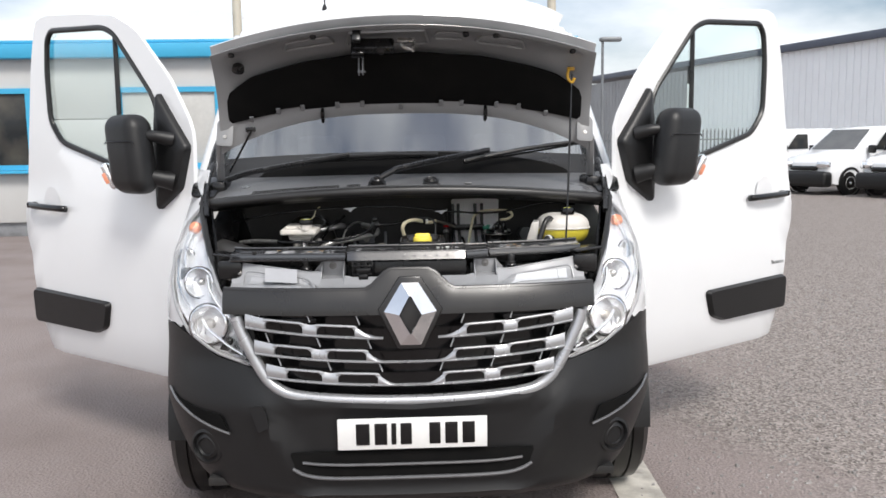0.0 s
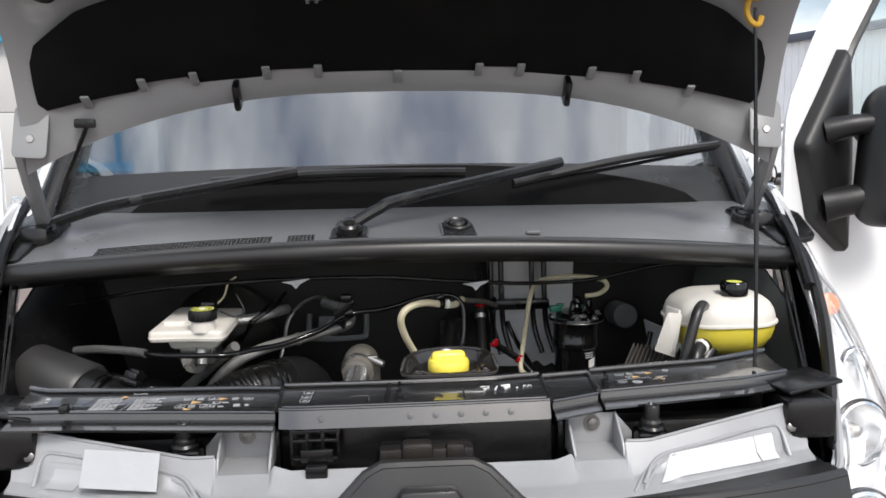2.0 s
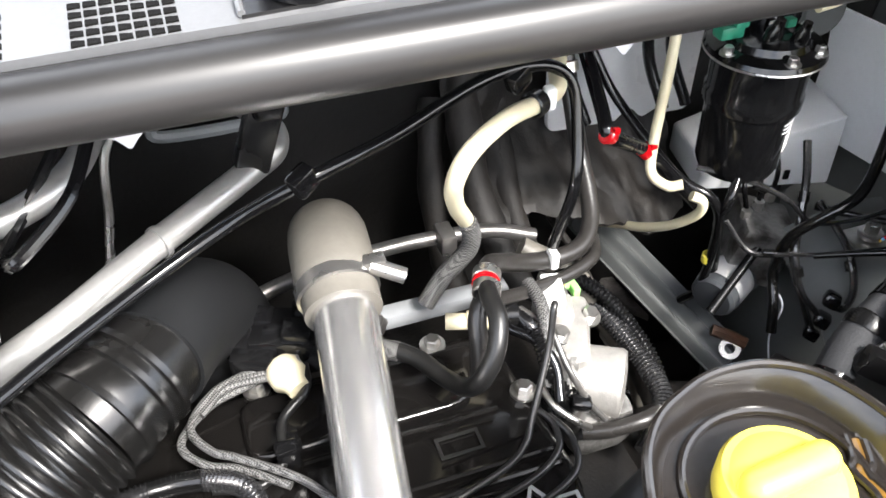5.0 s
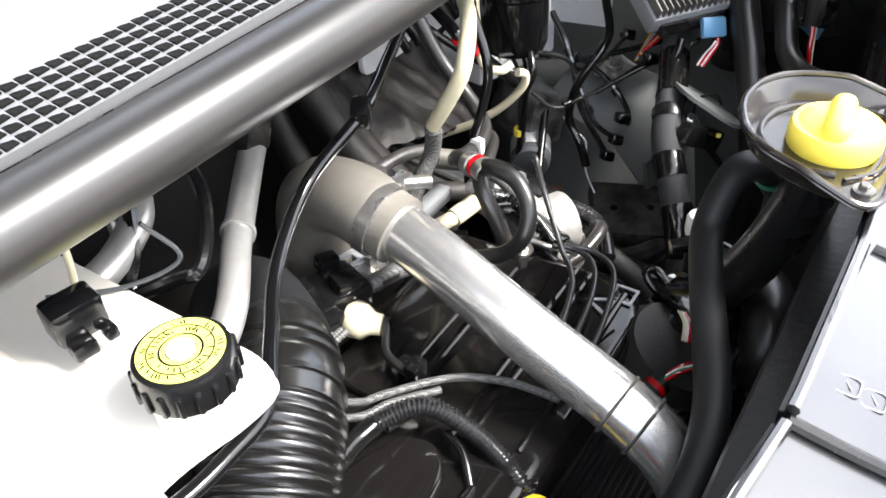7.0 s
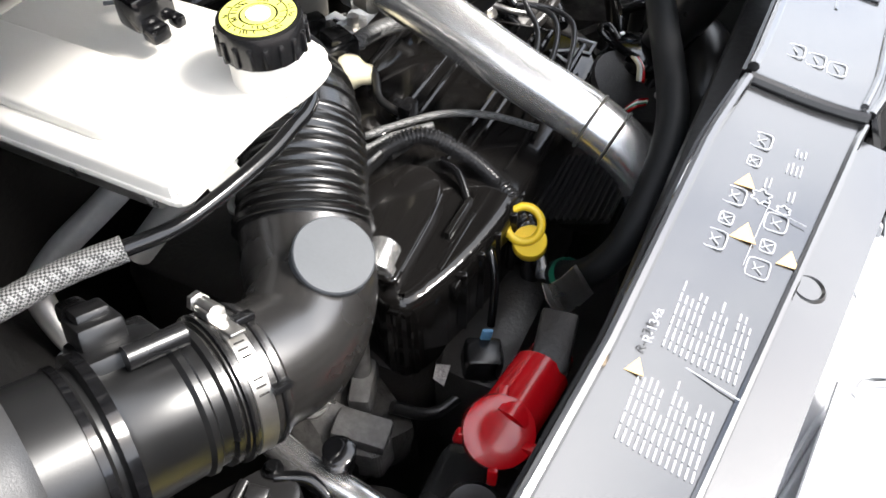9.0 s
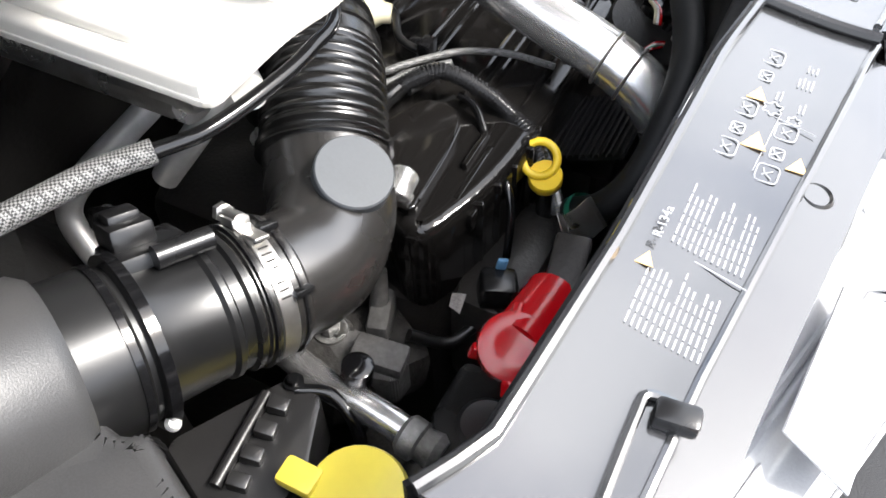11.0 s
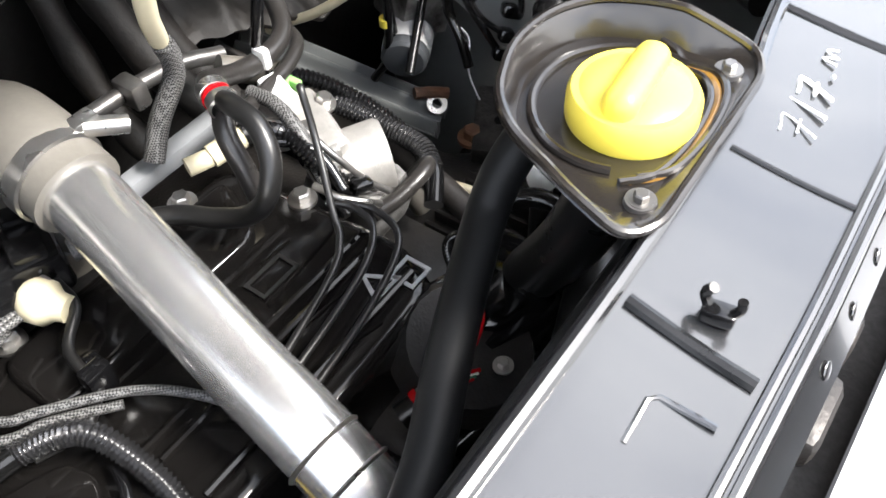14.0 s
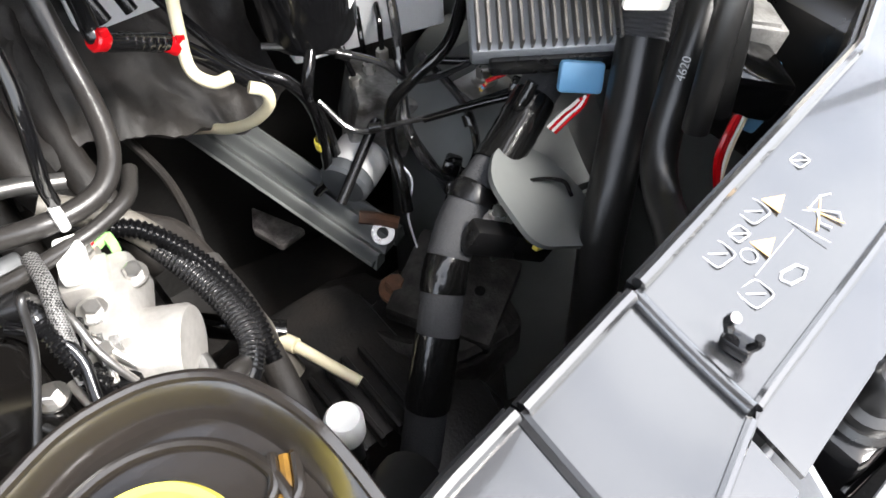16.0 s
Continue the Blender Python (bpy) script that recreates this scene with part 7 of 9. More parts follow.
# thick black breather hose past the slam panel
hose = thing("breather_hose", (-0.1, 0.37, 1.0), "thick matt black rubber breather hose", "hose")
part("hose", tube([(0.145, 0.384, 1.035), (0.125, 0.388, 1.062), (0.100, 0.393, 1.080), (0.071, 0.405, 1.090), (0.048, 0.412, 1.072), (0.024, 0.412, 1.046), (-0.03, 0.392, 1.036), (-0.08, 0.371, 1.030), (-0.124, 0.352, 1.018), (-0.165, 0.342, 1.004), (-0.207, 0.342, 0.975), (-0.238, 0.352, 0.935), (-0.248, 0.375, 0.90), (-0.236, 0.405, 0.868)], 0.0145, 18, 8), M_RUBBERM, hose)
for p, d in (((-0.242, 0.394, 0.88), (0.2, 0.4, -0.7)), ((0.130, 0.387, 1.056), (0.6, -0.1, -0.8))):
    part("green_clip", lathe([(0.0165, -0.006), (0.018, 0), (0.0165, 0.006)], p, d, 20, False), M_GREEN, hose)

# dipstick
dip = thing("oil_dipstick", (-0.243, 0.434, 0.80), "yellow dipstick with ring handle", "dipstick")
part("tube", rod((-0.236, 0.425, 0.72), (-0.241, 0.434, 0.90), 0.009), M_BLACK, dip)
part("plug", lathe([(0.009, 0), (0.0150, 0.003), (0.0165, 0.006), (0.0165, 0.016), (0.0155, 0.018), (0.004, 0.0175)], (-0.241, 0.434, 0.900), (-0.35, -0.1, 0.93), 28), M_DIP, dip)
du, dv, dn = frame_of((-0.55, -0.30, 0.78))
loop = [Vector((-0.2395, 0.442, 0.927)) + du * 0.0165 * math.cos(a) + dv * 0.0165 * math.sin(a) for a in span(0, 2 * math.pi, 24)]
part("ring_handle", sweep(loop, [0.0042] * 25, 10), M_DIP, dip)

# red filler cover low by the battery
redc = thing("red_jump_terminal", (-0.42, 0.38, 0.85), "red plastic terminal cover", "terminal cover")
part("barrel", lathe([(0.0225, 0), (0.024, 0.004), (0.024, 0.062), (0.019, 0.068), (0.018, 0.085), (0.014, 0.09)], (-0.452, 0.374, 0.945), (0.96, -0.1, -0.12), 28), M_RED, redc)
part("cover", lathe([(0.026, -0.03), (0.028, -0.002), (0.0265, 0.006), (0.018, 0.008), (0.012, 0.0065)], (-0.458, 0.374, 0.952), (-0.40, -0.22, 0.88), 28), M_RED, redc)
for a in (0.3, 2.0, 3.4, 4.6):
    part("cover_lug", box(Vector((-0.458, 0.374, 0.950)) + Vector((0.0265 * math.cos(a), 0.0265 * math.sin(a), 0.012 * math.cos(a))), (0.012, 0.008, 0.014), 0.002, turn(0, -20, math.degrees(a))), M_RED, redc)
part("stud", join(rod((-0.425, 0.385, 0.75), (-0.428, 0.384, 0.91), 0.012), box((-0.37, 0.365, 0.955), (0.05, 0.03, 0.02), 0.004, turn(0, -20, 10))), M_DARKMET, redc)

# washer bottle cap, battery box, air-con pipe
wb = thing("washer_bottle", (-0.61, 0.43, 0.75), "dark washer bottle with a yellow cap", "washer bottle")
part("neck", rod((-0.61, 0.42, 0.70), (-0.603, 0.428, 0.93), 0.028), M_BLACK, wb)
part("cap", lathe([(0.036, 0), (0.037, 0.006), (0.034, 0.014), (0.02, 0.018)], (-0.603, 0.425, 0.925), (-0.12, -0.1, 1), 32), M_YELLOW, wb, "yellow flip cap")
part("cap_tab", box((-0.612, 0.465, 0.94), (0.022, 0.03, 0.012), 0.004), M_YELLOW, wb)
fuse = thing("fuse_box", (-0.6, 0.5, 0.86), "ribbed black fuse box beneath the airflow meter", "fuse box")
part("box", prism(rounded([(-0.655, 0.56), (-0.625, 0.575), (-0.557, 0.535), (-0.536, 0.522), (-0.545, 0.492), (-0.60, 0.47), (-0.655, 0.475)], 0.008), (0, 0, 0.86), (1, 0, 0), (0, 1, 0), 0.062, 0.004), M_SATIN, fuse)
part("channel", tube([(-0.640, 0.520, 0.926), (-0.60, 0.525, 0.926), (-0.562, 0.530, 0.925)], 0.005, 10), M_SATIN, fuse)
for i in range(4):
    part("rib", box((-0.630 + 0.021 * i, 0.507 + 0.003 * i, 0.925), (0.012, 0.016, 0.014), 0.002, turn(8, 0, 12)), M_SATIN, fuse)
part("stay", tube([(-0.548, 0.515, 0.92), (-0.537, 0.49, 0.915), (-0.545, 0.465, 0.90), (-0.56, 0.45, 0.86)], 0.0055, 10), M_GLOSS, fuse)
part("screw", bolt((-0.544, 0.518, 0.923), (0, 0, 1), 0.005, 0.006), M_GLOSS, fuse)
ac = thing("air_conditioning_pipe", (-0.52, 0.47, 0.85), "grey alloy air-conditioning pipe with a black service cap", "pipe")
part("pipe", tube([(-0.50, 0.60, 0.90), (-0.525, 0.51, 0.905), (-0.53, 0.46, 0.905), (-0.535, 0.415, 0.90)], 0.0125, 16), M_ALU, ac)
part("service_cap", lathe([(0.011, 0), (0.013, 0.004), (0.013, 0.024), (0.009, 0.026)], (-0.515, 0.482, 0.905), (0.15, -0.1, 1), 20), M_GLOSS, ac)
part("end_fitting", lathe([(0.013, 0), (0.017, 0.004), (0.017, 0.016), (0.014, 0.018), (0.016, 0.03), (0.012, 0.036)], (-0.534, 0.43, 0.901), (-0.1, -1, -0.1), 20), M_CAST, ac)
batt = thing("battery_tray", (-0.52, 0.37, 0.7), "black battery tray corner", "battery tray")
part("tray", box((-0.53, 0.37, 0.80), (0.16, 0.10, 0.2), 0.012), M_BLACK, batt)
part("boss", lathe([(0.024, 0), (0.02, 0.003), (0.012, 0.001)], (-0.50, 0.375, 0.90), (0, 0, 1), 24), M_SATIN, batt)

# fuel filter on its shelf
shelf = thing("filter_bracket", (0.44, 0.82, 0.9), "pale grey pressed steel bracket", "bracket")
part("shelf", prism(rounded([(0.0, 0.0), (0.185, -0.012), (0.182, 0.092), (0.055, 0.062), (0.0, 0.042)], 0.006), (0.390, 0.865, 0.896), (1, -0.18, 0), (0, 0, 1), -0.10, 0.004), M_PALEGREY, shelf)
part("wing_panel", sheet(lambda u, v: (0.588 + 0.03 * u + 0.012 * math.sin(math.pi * v), 0.93 - 0.17 * u, 0.92 + 0.17 * v), span(0, 1, 10), span(0, 1, 10), 0.004, (-1, 0, 0)), M_PALEGREY, shelf, "pale painted panel above the bracket")
part("slot", box((0.508, 0.8425, 0.907), (0.007, 0.003, 0.013), 0.0, turn(0, 0, -10)), M_FELT, shelf)
part("rear_plate", prism(rounded([(0.205, 0.982), (0.405, 0.975), (0.41, 1.27), (0.195, 1.27)], 0.014), (0, 0.935, 0), (1, 0, 0), (0, 0, 1), -0.01, 0.002), M_PALEGREY, shelf)
filt = thing("fuel_filter", (0.386, 0.806, 0.975), "black cylindrical fuel filter with a white label", "fuel filter")
fc = Vector((0.386, 0.806, 0.975))
part("canister", lathe([(0.004, -0.008), (0.007, 0.0), (0.034, 0.001), (0.043, 0.005), (0.047, 0.015), (0.0485, 0.085), (0.053, 0.090), (0.0535, 0.104), (0.051, 0.108), (0.053, 0.148)], fc, (0.0, 0.0, 1), 44), M_GLOSS, filt)
part("lid", lathe([(0.062, 0.149), (0.064, 0.153), (0.062, 0.158), (0.046, 0.162), (0.043, 0.169), (0.02, 0.172)], fc, (0, 0, 1), 44), M_GLOSS, filt)
part("lid_ring", lathe([(0.0635, 0.1495), (0.0645, 0.151), (0.0635, 0.1525)], fc, (0, 0, 1), 44, False), M_STEEL, filt)
for a in (8, 100, 190, 262, 310):
    part("lid_bolt", bolt(fc + Vector((0.054 * math.cos(radians(a)), 0.054 * math.sin(radians(a)), 0.158)), (0, 0, 1), 0.0055, 0.008), M_STEEL, filt)
part("green_plug", join(box(fc + Vector((-0.046, 0.006, 0.176)), (0.028, 0.018, 0.014), 0.003), box(fc + Vector((-0.036, 0.004, 0.184)), (0.016, 0.014, 0.008), 0.002)), M_GREEN, filt, "green plug")
part("green_plug", box(fc + Vector((0.018, -0.006, 0.180)), (0.012, 0.010, 0.010), 0.002), M_GREEN, filt, "small green plug")
part("white_lock", box(fc + Vector((-0.004, -0.012, 0.183)), (0.012, 0.008, 0.008), 0.002), M_WHITEPL, filt, "white lock clip")
for dx, dy, dz, r in ((0.004, 0.016, 0.170, 0.016), (0.030, 0.010, 0.168, 0.011), (-0.012, -0.018, 0.166, 0.010), (0.012, -0.030, 0.164, 0.009)):
    part("port", lathe([(r, 0), (r * 0.95, 0.016), (r * 0.6, 0.022), (r * 0.5, 0.030)], fc + Vector((dx, dy, dz)), (0.1, -0.2, 1), 16), M_GLOSS, filt)
part("label", sheet(lambda u, v: fc + Vector((0.0490 * math.sin(u), -0.0490 * math.cos(u), 0.040 + 0.020 * v + 0.012 * (u - 0.3))), span(0.45, 0.85, 8), [0, 1], 0.0006), M_WHITEPL, filt)
for k in range(3):
    part("label_text", sheet(lambda u, v: fc + Vector((0.0492 * math.sin(u), -0.0492 * math.cos(u), 0.068 + 0.005 * k + 0.0018 * v)), span(0.25, 0.7, 8), [0, 1], 0.0006), M_PRINT, filt)

# coolant expansion tank
tank = thing("coolant_expansion_tank", (0.655, 0.57, 1.08), "translucent white coolant tank half full of yellow coolant", "coolant tank")
M_COOL = material("yellow_coolant_in_plastic", (0.72, 0.60, 0.06), 0.35, grain=(60, 0.05), stain=(12, 0.15), bump=(150, 0.03), tint=(0.75, 0.62, 0.2))
TK = rounded([(0.530, 0.52), (0.575, 0.485), (0.69, 0.485), (0.74, 0.53), (0.745, 0.66), (0.68, 0.70), (0.57, 0.69), (0.53, 0.64)], 0.045, 6)


def tank_slice(zs):
    bm = bmesh.new()
    rows = []
    for z, k in zs:
        rows.append([bm.verts.new((0.637 + (x - 0.637) * k, 0.588 + (y - 0.588) * k, z)) for x, y in TK])
    for a, b in zip(rows, rows[1:]):
        for i in range(len(TK)):
            bm.faces.new((a[i], a[(i + 1) % len(TK)], b[(i + 1) % len(TK)], b[i]))
    bm.faces.new(rows[0])
    bm.faces.new(rows[-1])
    return bm


part("lower_half", tank_slice([(1.104, 0.45), (1.108, 0.62), (1.118, 0.80), (1.138, 0.93), (1.155, 0.975), (1.170, 0.99)]), M_COOL, tank, "yellow coolant showing through")
part("upper_half", tank_slice([(1.1705, 0.99), (1.184, 0.985), (1.197, 0.95), (1.209, 0.88), (1.219, 0.76), (1.226, 0.58), (1.229, 0.3)]), M_TANKWH, tank)
part("seam", tank_slice([(1.168, 0.99), (1.169, 1.03), (1.173, 1.03), (1.175, 0.99)]), M_TANKWH, tank)
part("neck", lathe([(0.026, 0), (0.025, 0.02)], (0.645, 0.535, 1.214), (0, 0, 1), 24), M_TANKWH, tank)
tc_ = part("cap", lathe([(0.026, 0), (0.0275, 0.004), (0.027, 0.024), (0.024, 0.028), (0.01, 0.028)], (0.645, 0.535, 1.226), (0, 0, 1), 28), M_GLOSS, tank, "black pressure cap")
part("cap_label", lathe([(0.019, 0), (0.012, 0.001)], (0.645, 0.535, 1.2535), (0, 0, 1), 24), M_LEMON, tc_)
part("overflow_hose", tube([(0.578, 0.515, 1.208), (0.562, 0.490, 1.216), (0.546, 0.470, 1.206), (0.528, 0.455, 1.165), (0.512, 0.445, 1.11), (0.504, 0.44, 1.04)], 0.0105, 14), M_RUBBER, tank)
part("lower_hose", tube([(0.60, 0.53, 1.125), (0.565, 0.492, 1.135), (0.545, 0.466, 1.128), (0.535, 0.452, 1.10), (0.53, 0.445, 1.04)], 0.0135, 14), M_RUBBER, tank)
band((0.558, 0.482, 1.134), (0.6, 0.7, 0.1), 0.0145, M_WHITEPL, tank)
part("side_bracket", join(prism(rounded([(-0.02, -0.045), (0.02, -0.058), (0.032, 0.030), (0.004, 0.032)], 0.004), (0.492, 0.497, 1.170), (1, -0.25, 0), (0, 0, 1), -0.004, 0.001), box((0.508, 0.515, 1.165), (0.005, 0.045, 0.085), 0.002, turn(0, 10, 15))), M_TANKWH, tank, "translucent white mounting leg")
for x in (0.60, 0.69):
    part("foot", box((x, 0.6, 1.05), (0.03, 0.12, 0.11), 0.006), M_BLACK, tank)


# ---- hoses and lines across the bay ----
def hose_thing(name, pts, r, mat, label, category="hose", seg=12, sub=7):
    t = thing(name, pts[len(pts) // 2], label, category)
    part("hose" if category == "hose" else "line", tube(pts, r, seg, sub), mat, t)
    return t


def braided(name, color, color2):
    m = material(name, color, 0.5, grain=(300, 0.2), stain=(15, 0.2), bump=(100, 0.0))
    n, l = m.node_tree.nodes, m.node_tree.links
    tc, w = n.new("ShaderNodeTexCoord"), n.new("ShaderNodeTexChecker")
    w.inputs["Scale"].default_value = 620
    w.inputs["Color1"].default_value, w.inputs["Color2"].default_value = color + (1,), color2 + (1,)
    l.new(tc.outputs["Object"], w.inputs["Vector"])
    l.new(w.outputs["Color"], n["Principled BSDF"].inputs["Base Color"])
    b = n.new("ShaderNodeBump")
    b.inputs["Strength"].default_value, b.inputs["Distance"].default_value = 0.5, 0.001
    l.new(w.outputs["Fac"], b.inputs["Height"])
    l.new(b.outputs["Normal"], n["Principled BSDF"].inputs["Normal"])
    return m


M_BRAID = braided("grey_braided_sleeve", (0.006, 0.006, 0.006), (0.17, 0.168, 0.165))
M_FABRIC = material("ribbed_fabric_tape", (0.035, 0.036, 0.039), 0.75, grain=(500, 0.3), stain=(12, 0.2), bump=(500, 0.4))
M_TAPE = material("shiny_black_tape", (0.006, 0.006, 0.006), 0.14, grain=(80, 0.2), stain=(30, 0.2), bump=(70, 0.35), rvar=0.08)
M_GREYHOSE = material("dusty_grey_rubber", (0.026, 0.024, 0.0225), 0.3, grain=(200, 0.15), stain=(12, 0.25), bump=(350, 0.12), tint=(0.018, 0.017, 0.016))
M_OLDALU = material("dull_alloy_tube", (0.50, 0.495, 0.485), 0.36, metal=0.7, grain=(120, 0.12), stain=(14, 0.3), bump=(200, 0.08), tint=(0.2, 0.19, 0.17))
M_PALE = material("speckled_pale_grey", (0.20, 0.185, 0.175), 0.95, grain=(260, 0.6), stain=(40, 0.5), bump=(260, 0.8), tint=(0.07, 0.066, 0.06))

vent = hose_thing("vent_hose", [(0.116, 0.752, 1.190), (0.106, 0.735, 1.1887), (0.095, 0.710, 1.187), (0.068, 0.687, 1.192), (0.026, 0.657, 1.203), (-0.010, 0.636, 1.196), (-0.024, 0.634, 1.172), (-0.015, 0.657, 1.132), (0.005, 0.688, 1.088)], 0.0076, M_CREAM, "cream plastic vent hose")
part("tail_pipe", tube([(0.114, 0.748, 1.190), (0.149, 0.80, 1.176), (0.180, 0.84, 1.165), (0.207, 0.865, 1.150)], 0.0062, 10), M_OLIVE, vent, "dull pipe end")
band((0.062, 0.683, 1.194), (1, 0.7, -0.1), 0.0095, M_BLACK, vent, "clip", 0.007)
part("white_clip", box((0.078, 0.690, 1.193), (0.010, 0.012, 0.020), 0.003), M_WHITEPL, vent)
part("sleeve", tube([(0.008, 0.690, 1.082), (0.014, 0.695, 1.062), (0.012, 0.70, 1.04), (-0.01, 0.705, 1.01), (-0.03, 0.70, 0.985)], 0.0088, 12), M_BRAID, vent)
hose_thing("drain_hose", [(0.398, 0.762, 1.188), (0.430, 0.765, 1.192), (0.450, 0.772, 1.206), (0.438, 0.782, 1.222), (0.38, 0.795, 1.228), (0.32, 0.808, 1.222), (0.292, 0.815, 1.205), (0.281, 0.815, 1.18), (0.268, 0.80, 1.12), (0.256, 0.787, 1.05), (0.252, 0.776, 1.018), (0.262, 0.758, 1.010), (0.276, 0.750, 1.014)], 0.0057, M_CREAM, "cream plastic drain hose")
hose_thing("drain_hose", [(0.262, 0.88, 0.868), (0.272, 0.85, 0.885), (0.281, 0.814, 0.905), (0.292, 0.775, 0.935), (0.302, 0.748, 0.968), (0.30, 0.742, 0.99), (0.288, 0.747, 0.998)], 0.0057, M_CREAM, "cream plastic drain hose looped under the bulkhead")

heater = hose_thing("heater_hose", [(0.166, 0.88, 1.23), (0.166, 0.86, 1.20), (0.166, 0.82, 1.12), (0.165, 0.785, 1.065), (0.163, 0.755, 1.035), (0.156, 0.730, 1.016), (0.140, 0.710, 1.006), (0.115, 0.700, 1.004), (0.08, 0.697, 1.008), (0.045, 0.688, 1.025), (0.022, 0.670, 1.045), (0.010, 0.648, 1.053)], 0.0090, M_GREYHOSE, "thick grey-black heater hose with red clamp rings", seg=16)
band((0.165, 0.828, 1.135), (0, 0.4, 1), 0.0108, M_STEEL, heater)
band((0.166, 0.838, 1.155), (0, 0.4, 1), 0.0104, M_RED, heater, "red_ring", 0.004)
band((0.010, 0.648, 1.053), (0.3, 0.6, 0), 0.0108, M_STEEL, heater)
band((0.0055, 0.638, 1.056), (0.3, 0.6, 0), 0.0104, M_RED, heater, "red_ring", 0.0022)
band((0.003, 0.630, 1.056), (0.3, 0.6, 0.1), 0.0106, M_STEEL, heater)
part("clip", box((0.098, 0.694, 1.010), (0.009, 0.016, 0.02), 0.003), M_WHITEPL, heater)
loop = hose_thing("coolant_hose", [(0.004, 0.632, 1.058), (-0.002, 0.612, 1.066), (-0.003, 0.590, 1.060), (-0.012, 0.572, 1.042), (-0.026, 0.568, 1.018), (-0.034, 0.585, 0.995), (-0.045, 0.612, 0.985), (-0.06, 0.64, 0.985), (-0.085, 0.660, 0.986), (-0.12, 0.675, 0.985)], 0.0082, M_RUBBER, "looped black coolant hose", seg=14)
part("sleeve", tube([(-0.072, 0.651, 0.985), (-0.10, 0.668, 0.986), (-0.13, 0.68, 0.985)], 0.0092, 12), M_BRAID, loop)
hose_thing("coolant_hose", [(0.004, 0.635, 1.048), (-0.008, 0.622, 1.035), (-0.012, 0.605, 1.01), (-0.016, 0.592, 0.985)], 0.0085, M_GREYHOSE, "short grey coolant hose")
hose_thing("coolant_hose", [(0.165, 0.735, 0.985), (0.15, 0.705, 0.988), (0.12, 0.690, 0.988), (0.09, 0.682, 0.99), (0.05, 0.668, 1.0), (0.02, 0.655, 1.015)], 0.0068, M_GREYHOSE, "grey coolant hose beneath the heater hose")

line1 = hose_thing("vacuum_line", [(-0.70, 0.67, 1.12), (-0.65, 0.645, 1.128), (-0.596, 0.621, 1.13), (-0.564, 0.607, 1.13), (-0.534, 0.587, 1.13), (-0.501, 0.568, 1.13), (-0.442, 0.557, 1.13), (-0.405, 0.556, 1.13), (-0.368, 0.562, 1.128), (-0.324, 0.598, 1.128), (-0.265, 0.645, 1.128), (-0.192, 0.672, 1.148), (-0.13, 0.66, 1.183), (-0.055, 0.69, 1.186), (0.03, 0.715, 1.205), (0.085, 0.72, 1.206), (0.112, 0.716, 1.185), (0.114, 0.70, 1.14), (0.108, 0.685, 1.10), (0.10, 0.69, 1.05), (0.10, 0.70, 1.02)], 0.0055, M_GLOSS, "thin glossy black vacuum line", "line", 10)
part("braid", tube([(-0.70, 0.67, 1.12), (-0.65, 0.645, 1.128), (-0.596, 0.621, 1.13), (-0.564, 0.607, 1.13), (-0.534, 0.587, 1.13)], 0.0085, 12), M_BRAID, line1)
for p in ((-0.133, 0.66, 1.183), (0.062, 0.718, 1.199)):
    part("clip", box(p, (0.022, 0.016, 0.020), 0.004, turn(0, -20, 30)), M_GLOSS, line1)
hose_thing("refrigerant_pipe", [(-0.366, 0.632, 1.128), (-0.398, 0.657, 1.099), (-0.43, 0.681, 1.07), (-0.463, 0.706, 1.041), (-0.495, 0.731, 1.012), (-0.518, 0.742, 0.985), (-0.528, 0.722, 0.955), (-0.53, 0.695, 0.925), (-0.535, 0.68, 0.86)], 0.0108, M_OLDALU, "dull alloy pipe bent down beside the airflow meter", "pipe", 16)
ac2 = hose_thing("refrigerant_pipe", [(-0.20, 0.88, 1.165), (-0.158, 0.83, 1.160), (-0.138, 0.80, 1.150), (-0.138, 0.778, 1.139), (-0.165, 0.762, 1.130), (-0.25, 0.70, 1.122), (-0.315, 0.648, 1.116), (-0.37, 0.64, 1.09), (-0.42, 0.66, 1.04), (-0.45, 0.70, 0.98)], 0.0118, M_OLDALU, "dull alloy refrigerant pipe", "pipe", 16)
part("clip", join(box((-0.150, 0.765, 1.165), (0.03, 0.02, 0.07), 0.004, turn(0, 20, 0)), box((-0.142, 0.75, 1.20), (0.024, 0.03, 0.018), 0.004)), M_BLACK, ac2, "black retaining clip")
band((-0.245, 0.704, 1.122), (-1, -0.7, 0), 0.0122, M_OLDALU, ac2, "collar", 0.003)
hose_thing("brake_pipe", [(-0.17, 0.98, 1.10), (-0.20, 0.93, 1.165), (-0.24, 0.86, 1.175), (-0.276, 0.818, 1.143), (-0.29, 0.80, 1.08), (-0.31, 0.77, 1.02), (-0.36, 0.72, 0.98)], 0.0042, M_STEEL, "bright steel brake pipe", "line", 8)
hose_thing("brake_pipe", [(-0.38, 0.72, 1.12), (-0.355, 0.70, 1.14), (-0.34, 0.66, 1.165), (-0.328, 0.64, 1.18), (-0.29, 0.672, 1.20), (-0.27, 0.72, 1.22)], 0.0048, M_GLOSS, "black sleeved brake pipe", "line", 8)
hose_thing("brake_pipe", [(-0.40, 0.74, 1.10), (-0.37, 0.72, 1.12), (-0.34, 0.70, 1.16), (-0.30, 0.74, 1.20)], 0.0048, M_GLOSS, "black sleeved brake pipe", "line", 8)
